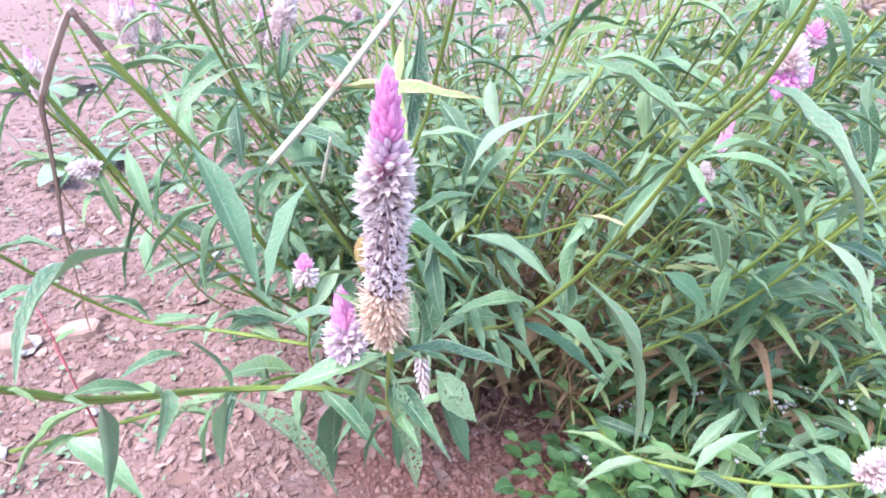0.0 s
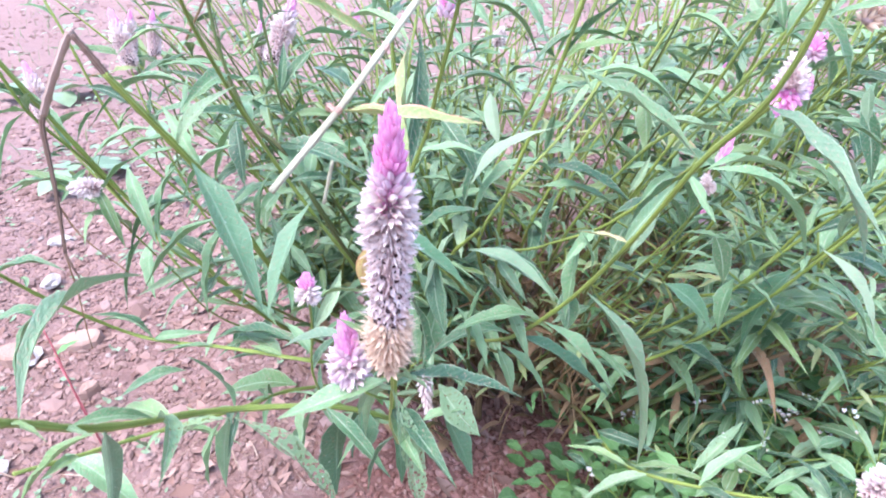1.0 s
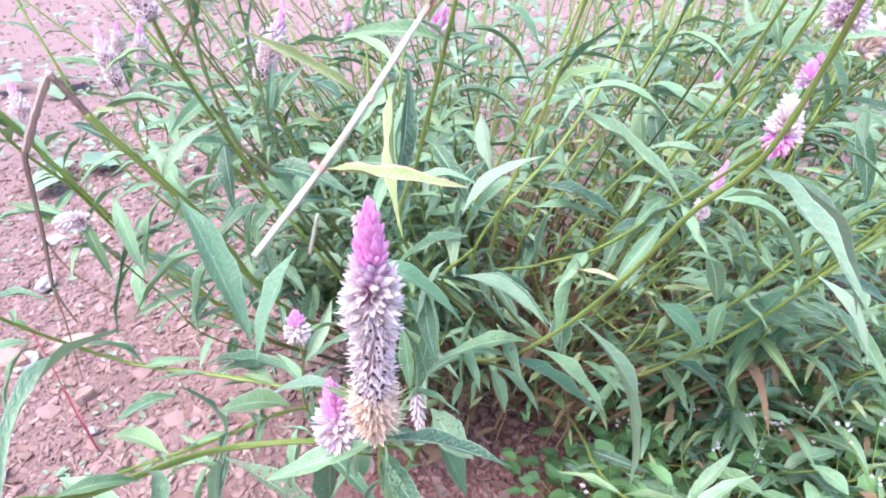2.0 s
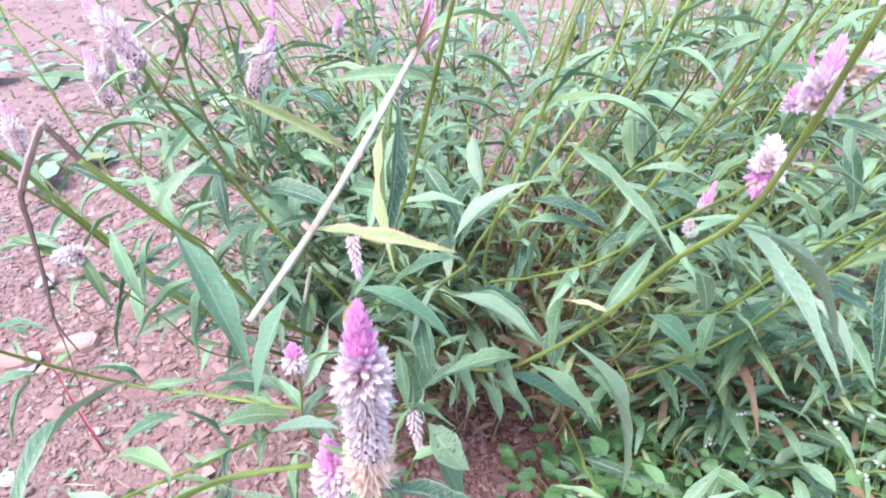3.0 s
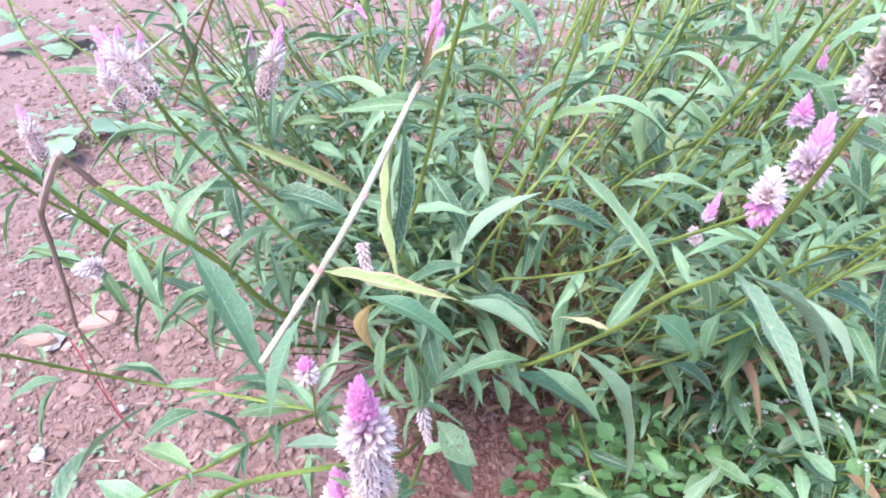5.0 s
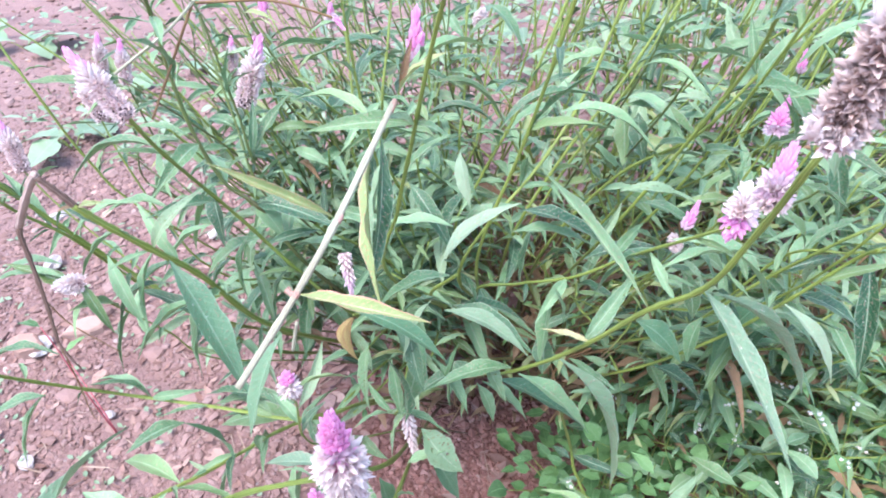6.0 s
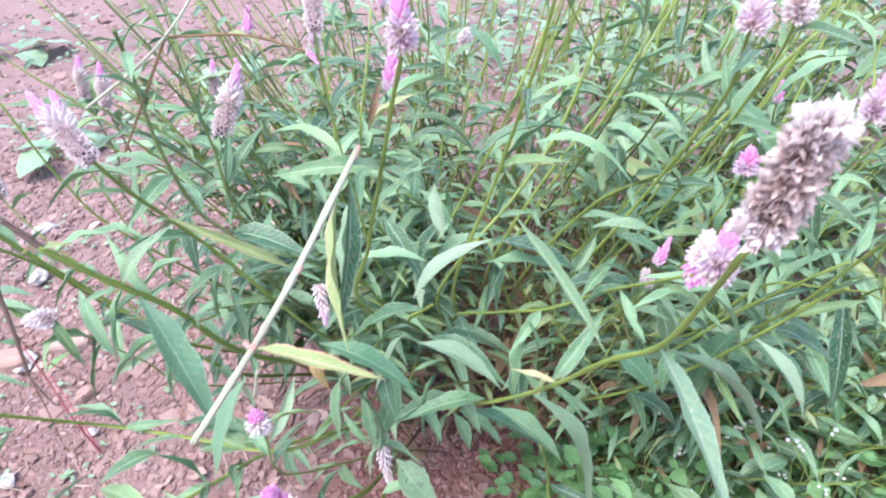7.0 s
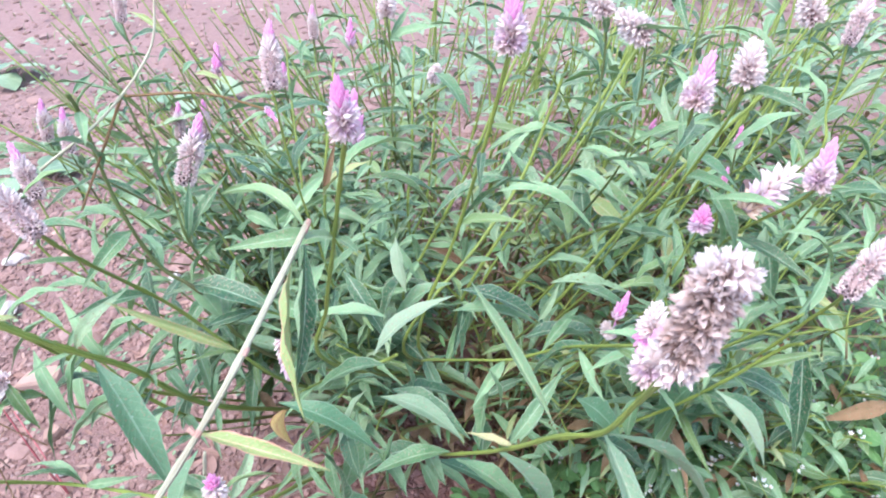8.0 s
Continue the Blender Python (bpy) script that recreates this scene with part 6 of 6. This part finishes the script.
undergrowth(left, "young_leaves", "small fresh green leaves between the stems", LEAF, 420, 67, (-0.28, 0.12, 0.78, 1.20, 0.26, 0.52), 0.055, 0.11, (-0.6, 0.5), 0.2)


# ---- woody feet of the stems ----
def woody_feet():
    rng = random.Random(8)
    for i in range(9):
        a = rng.uniform(0, 6.28)
        p = Vector((0.2 + 0.10 * math.cos(a), 1.02 + 0.08 * math.sin(a), -0.01))
        q = p + Vector((rng.uniform(-0.08, 0.08), rng.uniform(-0.15, 0.02), rng.uniform(0.10, 0.24)))
        stalk(centre, [p, (p + q) / 2 + Vector((0, 0, 0.03)), q], 0.006, 0.004, STEM_WOOD, "woody_foot")


woody_feet()


# ---- low herbs at the clump's foot ----
def herb(at, rng, spread, count, size, flowers=0, name="herb", label="low herb with small rounded green leaves"):
    h = thing(name, at, label, "herb", "low herbs under the clump")
    at = Vector(at)
    for k in range(count):
        a = rng.uniform(0, 6.28)
        r = spread * rng.uniform(0.1, 1.0)
        q = at + Vector((r * math.cos(a), r * math.sin(a), rng.uniform(0.2, 1.0) * spread * 1.35))
        if k % 4 == 0:
            v, f, uv = tube_data(smooth_line([at, (at + q) / 2 + Vector((0, 0, 0.02)), q], 4), 0.0014, 0.0008, 5)
            place("stem", mesh("stem", v, f, [STEM], uv), h)
        d = Vector((math.cos(a), math.sin(a), rng.uniform(-0.2, 0.4))).normalized() * size * rng.uniform(0.7, 1.3)
        if flowers:
            leaf(h, q, q + d, d.length * rng.uniform(0.26, 0.42), rng.choice((0.05, 0.1, 0.15)), rng.uniform(-35, 35), LEAF if k % 3 else LEAF_HERB, "lance", rng.randrange(3))
        else:
            leaf(h, q, q + d, d.length * rng.uniform(0.5, 0.7), rng.choice((0.0, 0.05, 0.1)), rng.uniform(-25, 25), LEAF_HERB, "ovate", rng.randrange(3))
    for k in range(flowers):
        a = rng.uniform(0, 6.28)
        q = at + Vector((spread * 0.8 * math.cos(a), spread * 0.8 * math.sin(a), spread * rng.uniform(0.9, 1.5)))
        v, f, uv = tube_data(smooth_line([at + Vector((0, 0, spread * 0.4)), (at + q) / 2 + Vector((0.01, 0, 0.03)), q], 4), 0.0008, 0.0006, 5)
        place("stem", mesh("stem", v, f, [STEM], uv), h)
        bloom = place("inflorescence", TINY, h, Matrix.Translation(q) @ Matrix.Rotation(rng.uniform(0, 6), 4, "Z") @ Matrix.Scale(rng.uniform(0.5, 0.95), 4), "tiny white flowers")
        tagged(bloom, kind="stuff")
    return h


def tiny_flower():
    rng = random.Random(77)
    verts, faces, uvs, index = [], [], [], []
    for k in range(4):
        v, f, uv, sd = floret_data(40, k)
        m = Matrix.Translation((rng.uniform(-0.009, 0.009), rng.uniform(-0.009, 0.009), rng.uniform(-0.004, 0.006))) @ Matrix.Rotation(k * 0.5, 4, "X") @ Matrix.Scale(rng.uniform(0.004, 0.007), 4)
        o = len(verts)
        verts += [m @ q for q in v]
        faces += [tuple(o + i for i in q) for q in f]
        uvs += uv
        index += [1 if q else 0 for q in sd]
    return mesh("inflorescence", verts, faces, [PETAL_W, TAN], uvs, index)


TINY = tiny_flower()


def plant_herbs():
    rng = random.Random(21)
    for x, y, spread, count, size in ((0.27, 0.72, 0.10, 52, 0.034), (0.33, 0.72, 0.12, 46, 0.032), (0.29, 0.64, 0.07, 32, 0.028), (0.37, 0.66, 0.12, 40, 0.032), (0.32, 0.80, 0.11, 36, 0.032)):
        herb((x, y, ground_height(x, y)), rng, spread, count, size)
    for i in range(44):
        x, y = rng.uniform(0.38, 1.0), rng.uniform(0.5, 0.95)
        herb((x, y, ground_height(x, y)), rng, rng.uniform(0.09, 0.19), rng.randint(16, 26), rng.uniform(0.022, 0.045), 6 if i % 2 else 0, "flowering_herb" if i % 2 else "herb", "leafy herb with tiny white flowers" if i % 2 else "low herb with small rounded green leaves")
    # weeds on the open soil
    verts, faces, uvs = [], [], []

    def weed(x, y, spread, count, size):
        at = Vector((x, y, ground_height(x, y)))
        for k in range(count):
            a = rng.uniform(0, 6.28)
            q = at + Vector((math.cos(a), math.sin(a), 0)) * spread * rng.uniform(0.1, 1.0) + Vector((0, 0, rng.uniform(0.1, 0.8) * spread))
            d = Vector((math.cos(a), math.sin(a), rng.uniform(-0.3, 0.4))) * size * rng.uniform(0.6, 1.3)
            s = Vector((-math.sin(a), math.cos(a), rng.uniform(-0.3, 0.3))) * d.length * 0.27
            o = len(verts)
            for u, w, z in ((0, 0.1, 0), (0.3, 0.9, 0.08), (0.65, 0.9, 0.08), (1, 0.05, 0)):
                up = Vector((0, 0, z * d.length))
                verts.extend((q + d * u - s * w + up, q + d * u + up * 0.4, q + d * u + s * w + up))
                uvs.extend(((u, 0.5 - 0.45 * w), (u, 0.5), (u, 0.5 + 0.45 * w)))
            for j in range(3):
                faces.extend(((o + j * 3, o + j * 3 + 3, o + j * 3 + 4, o + j * 3 + 1), (o + j * 3 + 1, o + j * 3 + 4, o + j * 3 + 5, o + j * 3 + 2)))

    for i in range(30):
        x, y = rng.uniform(-3.2, -0.5), rng.uniform(1.9, 5.0)
        weed(x, y, rng.uniform(0.08, 0.22), rng.randint(14, 28), rng.uniform(0.025, 0.055))
    for i in range(45):
        x, y = rng.uniform(0.2, 3.2), rng.uniform(2.0, 5.5)
        weed(x, y, rng.uniform(0.1, 0.35), rng.randint(20, 40), rng.uniform(0.03, 0.07))
    cover = len(faces)
    for i in range(110):
        x, y = (rng.uniform(0.9, 1.8) if i % 3 else rng.uniform(0.42, 1.0)), rng.uniform(0.35, 1.5)
        weed(x, y, rng.uniform(0.05, 0.12), rng.randint(14, 26), rng.uniform(0.018, 0.04))
    low = [verts[k] for f in faces[cover:] for k in f]
    tagged(new("ground_cover", mesh("ground_cover", low, [tuple(range(4 * k, 4 * k + 4)) for k in range(len(low) // 4)], [LEAF_HERB], [uvs[k] for f in faces[cover:] for k in f])), "low green leafy ground cover beside the clump", "ground cover", "", "stuff")
    del faces[cover:]
    tagged(new("weeds", mesh("weeds", verts, faces, [LEAF_WEED], uvs)), "low leafy green weeds scattered on the bare soil", "weeds", "", "stuff")


plant_herbs()


def broad_weed(at, leaves, size, seed):
    """A weed with a few broad heart-shaped leaves on long stalks."""
    rng = random.Random(seed)
    w = thing("weed", at, "pale green weed with a few broad leaves on bare soil", "weed", "broad-leaved weeds on the soil")
    at = Vector(at)
    for k in range(leaves):
        a = 6.28 * (k + rng.random() * 0.6) / leaves
        q = at + Vector((math.cos(a), math.sin(a), 0)) * size * rng.uniform(0.2, 0.6) + Vector((0, 0, size * rng.uniform(0.15, 0.4)))
        stalk(w, [at, at * 0.4 + q * 0.6 + Vector((0, 0, 0.012)), q], 0.0022, 0.0015, STEM, "leaf_stalk", 4)
        d = Vector((math.cos(a), math.sin(a), rng.uniform(-0.35, 0.1))).normalized() * size * rng.uniform(0.7, 1.1)
        leaf(w, q - d * 0.2, q + d * 0.8, d.length * rng.uniform(0.75, 0.95), rng.choice((0.05, 0.1)), rng.uniform(-20, 20), LEAF_WEED, "ovate", rng.randrange(3))


for k, (x, y, leaves, size) in enumerate(((-1.06, 1.97, 3, 0.15), (-1.64, 2.86, 4, 0.17), (-0.70, 2.56, 3, 0.14), (-0.92, 2.50, 2, 0.13), (-0.35, 2.2, 3, 0.12), (0.05, 2.6, 3, 0.13))):
    broad_weed((x, y, ground_height(x, y)), leaves, size, 70 + k)


def seedlings():
    """Tiny seedlings and fallen green scraps, flat on the soil."""
    rng = random.Random(81)
    verts, faces, uvs = [], [], []
    for i in range(340):
        x, y = rng.uniform(-1.5, 0.2), 0.7 + 2.4 * rng.random() ** 1.3
        if math.hypot(x - 0.2, y - 0.92) < 0.45:
            continue
        for k in range(rng.randint(2, 5)):
            a = rng.uniform(0, 6.28)
            size = rng.uniform(0.005, 0.014) * (1 + 0.3 * y)
            p = Vector((x + rng.gauss(0, 0.012), y + rng.gauss(0, 0.012), 0))
            p.z = ground_height(p.x, p.y) + rng.uniform(0.004, 0.018)
            d, e = Vector((math.cos(a), math.sin(a), rng.uniform(-0.1, 0.5))) * size, Vector((-math.sin(a), math.cos(a), rng.uniform(-0.3, 0.3))) * size * 0.3
            o = len(verts)
            for u, w in ((0, 0.1), (0.4, 1.0), (0.75, 0.8), (1, 0.05)):
                verts += [p + d * u - e * w, p + d * u - Vector((0, 0, 0.05 * size)), p + d * u + e * w]
                uvs += [(u, 0.5 - 0.5 * w), (u, 0.5), (u, 0.5 + 0.5 * w)]
            for j in range(3):
                q = o + 3 * j
                faces += [(q, q + 3, q + 4, q + 1), (q + 1, q + 4, q + 5, q + 2)]
    tagged(new("seedlings", mesh("seedlings", verts, faces, [LEAF_WEED], uvs)), "tiny pale green seedlings scattered on the red soil", "seedlings", "", "stuff")


seedlings()


def red_weed():
    w = thing("weed", (-0.52, 0.89, 0.0), "small weed with thin crimson stems", "weed")
    stalk(w, [(-0.52, 0.89, -0.01), (-0.53, 0.885, 0.10), (-0.56, 0.91, 0.20), (-0.585, 0.93, 0.24)], 0.0017, 0.0011, STEM_RED)
    stalk(w, [(-0.52, 0.89, -0.01), (-0.56, 0.93, 0.05), (-0.63, 1.00, 0.10)], 0.0016, 0.001, STEM_RED)
    leaf(w, (-0.585, 0.93, 0.24), (-0.62, 0.93, 0.25), 0.014, 0.1, 0, LEAF_HERB)
    leaf(w, (-0.63, 1.00, 0.10), (-0.60, 1.04, 0.11), 0.014, 0.1, 0, LEAF_HERB)


red_weed()


# ---- what lies on the soil ----
def lump(rng, flat=0.6, n=1):
    bm = bmesh.new()
    bmesh.ops.create_icosphere(bm, subdivisions=n, radius=1.0)
    for v in bm.verts:
        v.co *= rng.uniform(0.72, 1.2)
        v.co.z *= flat
    verts, faces = [v.co.copy() for v in bm.verts], [[v.index for v in f.verts] for f in bm.faces]
    bm.free()
    return verts, faces


def scatter(name, label, category, mat, count, size, flat, seed, area, smooth=False, shaded_red=False):
    rng = random.Random(seed)
    shapes = [lump(rng, flat) for k in range(8)]
    verts, faces = [], []
    mx, my = (area[1] - area[0]) * 0.12, (area[3] - area[2]) * 0.12
    for i in range(count):
        r = rng.random() ** 1.6
        x = area[0] + (area[1] - area[0]) * rng.random()
        y = area[2] + (area[3] - area[2]) * r
        x, y = x + rng.gauss(0, mx), y + rng.gauss(0, my)
        if not shaded_red and math.hypot(x - 0.2, y - 0.92) < 0.31 + 0.12 * rng.random():
            continue
        s = size * rng.uniform(0.4, 1.0) * (1 + 0.5 * r)
        if rng.random() < 0.06:
            s *= 2.0
        m = Matrix.Translation((x, y, ground_height(x, y) + s * flat * 0.2)) @ Euler((rng.uniform(-0.4, 0.4), rng.uniform(-0.4, 0.4), rng.uniform(0, 6.28))).to_matrix().to_4x4() @ Matrix.Diagonal((s * rng.uniform(0.7, 1.5), s, s, 1))
        v, f = rng.choice(shapes)
        o = len(verts)
        verts += [m @ q for q in v]
        faces += [[o + k for k in q] for q in f]
    return tagged(new(name, mesh(name, verts, faces, [mat], smooth=smooth)), label, category, "", "stuff")


def flakes(name, label, category, mat, count, size, seed, area, slim=1.0):
    """Dry leaf scraps, curled, lying on the soil."""
    rng = random.Random(seed)
    verts, faces = [], []
    for i in range(count):
        x = area[0] + (area[1] - area[0]) * rng.random()
        y = area[2] + (area[3] - area[2]) * rng.random() ** 1.6
        x, y = x + rng.gauss(0, 0.3), y + rng.gauss(0, 0.25)
        if math.hypot(x - 0.2, y - 0.92) < 0.3 and rng.random() < 0.7:
            continue
        s = size * rng.uniform(0.4, 1.2)
        w = s * rng.uniform(0.15, 0.5) * slim
        m = Matrix.Translation((x, y, ground_height(x, y) + 0.004)) @ Euler((rng.uniform(-0.35, 0.35), rng.uniform(-0.35, 0.35), rng.uniform(0, 6.28))).to_matrix().to_4x4()
        c = rng.uniform(0.1, 0.3) * s
        o = len(verts)
        for u, ww, z in ((-1, 0.15, 0), (-0.4, 0.9, c * 0.5), (0.3, 1.0, c * 0.4), (1, 0.1, c)):
            verts += [m @ Vector((u * s, -ww * w, z)), m @ Vector((u * s, 0, z - 0.25 * w)), m @ Vector((u * s, ww * w, z))]
        for k in range(3):
            faces += [(o + k * 3, o + k * 3 + 3, o + k * 3 + 4, o + k * 3 + 1), (o + k * 3 + 1, o + k * 3 + 4, o + k * 3 + 5, o + k * 3 + 2)]
    return tagged(new(name, mesh(name, verts, faces, [mat])), label, category, "", "stuff")


scatter("soil_crumbs", "crumbled reddish soil clods", "soil clods", CLOD, 32000, 0.0052, 0.75, 31, (-1.3, 0.7, 0.45, 2.4))
scatter("soil_flakes", "flat broken flakes of dry reddish soil", "soil flakes", FLAKE, 5200, 0.0105, 0.42, 41, (-1.3, 0.6, 0.45, 2.6))
# crumbs of the redder patch, coloured darker for the shade under the clump
scatter("dug_crumbs", "redder soil crumbs under the clump, darkened for its shade", "soil crumbs", CLOD_DARK, 5200, 0.0050, 0.7, 36, (-0.02, 0.45, 0.64, 1.05), False, True)
scatter("soil_clods", "scattered reddish soil clods", "soil clods", CLOD, 6000, 0.011, 0.6, 35, (-3.2, 2.4, 1.2, 5.0))
scatter("brick_grit", "small orange brick chips on the soil", "brick chips", CHIP, 500, 0.009, 0.45, 32, (-2.2, 1.2, 0.5, 3.5))
scatter("pale_grit", "pale stone chips on the soil", "stone chips", PALE, 500, 0.006, 0.5, 33, (-2.2, 1.2, 0.5, 3.5))
flakes("leaf_litter", "dry brown leaf scraps on the soil", "leaf litter", LITTER, 5200, 0.0115, 34, (-1.6, 0.9, 0.45, 3.2))


flakes("dead_leaves", "pinkish brown dead leaves on soil among low herbs", "dead leaves", LITTER, 700, 0.022, 37, (0.42, 0.85, 0.55, 0.95))
flakes("clump_litter", "reddish brown dead leaves and scraps heaped under the clump", "dead leaves", LITTER, 1500, 0.024, 39, (-0.05, 0.75, 0.95, 1.45))
flakes("straw", "thin dry straw and twig scraps on the soil", "straw", STRAW, 900, 0.030, 38, (-0.9, 1.0, 0.55, 1.3), 0.09)


def stone(name, at, size, mat, seed, label, category, flat=0.35, turn=0.0):
    rng = random.Random(seed)
    v, f = lump(rng, flat, 2)
    ob = new(name, mesh(name, v, f, [mat], smooth=False))
    ob.matrix_basis = Matrix.Translation(at) @ Matrix.Rotation(turn, 4, "Z") @ Matrix.Diagonal((*size, 1))
    return tagged(ob, label, category, "stones on the soil")


def brick_piece(at, size, seed, turn):
    """A broken flat piece of brick with a ragged outline."""
    rng = random.Random(seed)
    n = 9
    ring = [(rng.uniform(0.72, 1.1) * math.cos(6.283 * k / n), rng.uniform(0.72, 1.1) * math.sin(6.283 * k / n)) for k in range(n)]
    verts = [(x, y, -0.6) for x, y in ring] + [(x * 0.98, y * 0.98, 0.35 + rng.uniform(-0.1, 0.1)) for x, y in ring] + [(x * 0.82, y * 0.82, 0.6 + rng.uniform(-0.15, 0.15)) for x, y in ring] + [(0, 0, 0.62)]
    faces = []
    for k in range(n):
        j = (k + 1) % n
        faces += [(k, j, n + j, n + k), (n + k, n + j, 2 * n + j, 2 * n + k), (2 * n + k, 2 * n + j, 3 * n)]
    ob = new("brick_piece", mesh("brick_piece", verts, faces, [CHIP], smooth=False))
    ob.matrix_basis = Matrix.Translation(at) @ Euler((0.1, -0.08, turn)).to_matrix().to_4x4() @ Matrix.Diagonal((*size, 1))
    return tagged(ob, "flat orange broken brick piece lying on soil", "brick", "stones on the soil")


brick_piece((-0.69, 1.17, 0.004), (0.055, 0.026, 0.028), 1, 0.3)
brick_piece((-0.80, 1.12, 0.010), (0.045, 0.028, 0.026), 2, -0.2)
brick_piece((-0.60, 1.02, 0.008), (0.022, 0.014, 0.018), 3, 0.9)
for k, (x, y, s) in enumerate(((-0.77, 1.12, 0.03), (-0.66, 0.83, 0.019), (-0.74, 0.80, 0.022), (-0.87, 1.40, 0.03), (-0.55, 0.93, 0.014), (-0.95, 1.6, 0.03), (-0.5, 1.5, 0.02))):
    stone("stone", (x, y, 0.006), (s * 0.7, s, s * 0.8), WHITE_STONE, 40 + k, "pale whitish stone lying on red soil", "stone", 0.6, k)


def grass():
    rng = random.Random(51)
    verts, faces = [], []
    for i in range(4200):
        if rng.random() < 0.7:
            x, y = rng.uniform(0.42, 1.3), rng.uniform(0.4, 1.0)
        else:
            x, y = rng.uniform(-3.0, 3.0), rng.uniform(2.2, 5.5)
        h = rng.uniform(0.03, 0.10)
        a = rng.uniform(0, 6.28)
        lean = Vector((math.cos(a), math.sin(a), 0)) * h * rng.uniform(0.2, 0.9)
        side = Vector((-math.sin(a), math.cos(a), 0)) * rng.uniform(0.001, 0.0022)
        p = Vector((x, y, ground_height(x, y) - 0.002))
        o = len(verts)
        for u, w in ((0, 1), (0.5, 0.8), (1, 0.1)):
            c = p + lean * u * u + Vector((0, 0, h * (u - 0.25 * u * u)))
            verts += [c - side * w, c + side * w]
        faces += [(o, o + 1, o + 3, o + 2), (o + 2, o + 3, o + 5, o + 4)]
    return tagged(new("grass", mesh("grass", verts, faces, [GRASS])), "short green grass blades in tufts", "grass", "", "stuff")


grass()
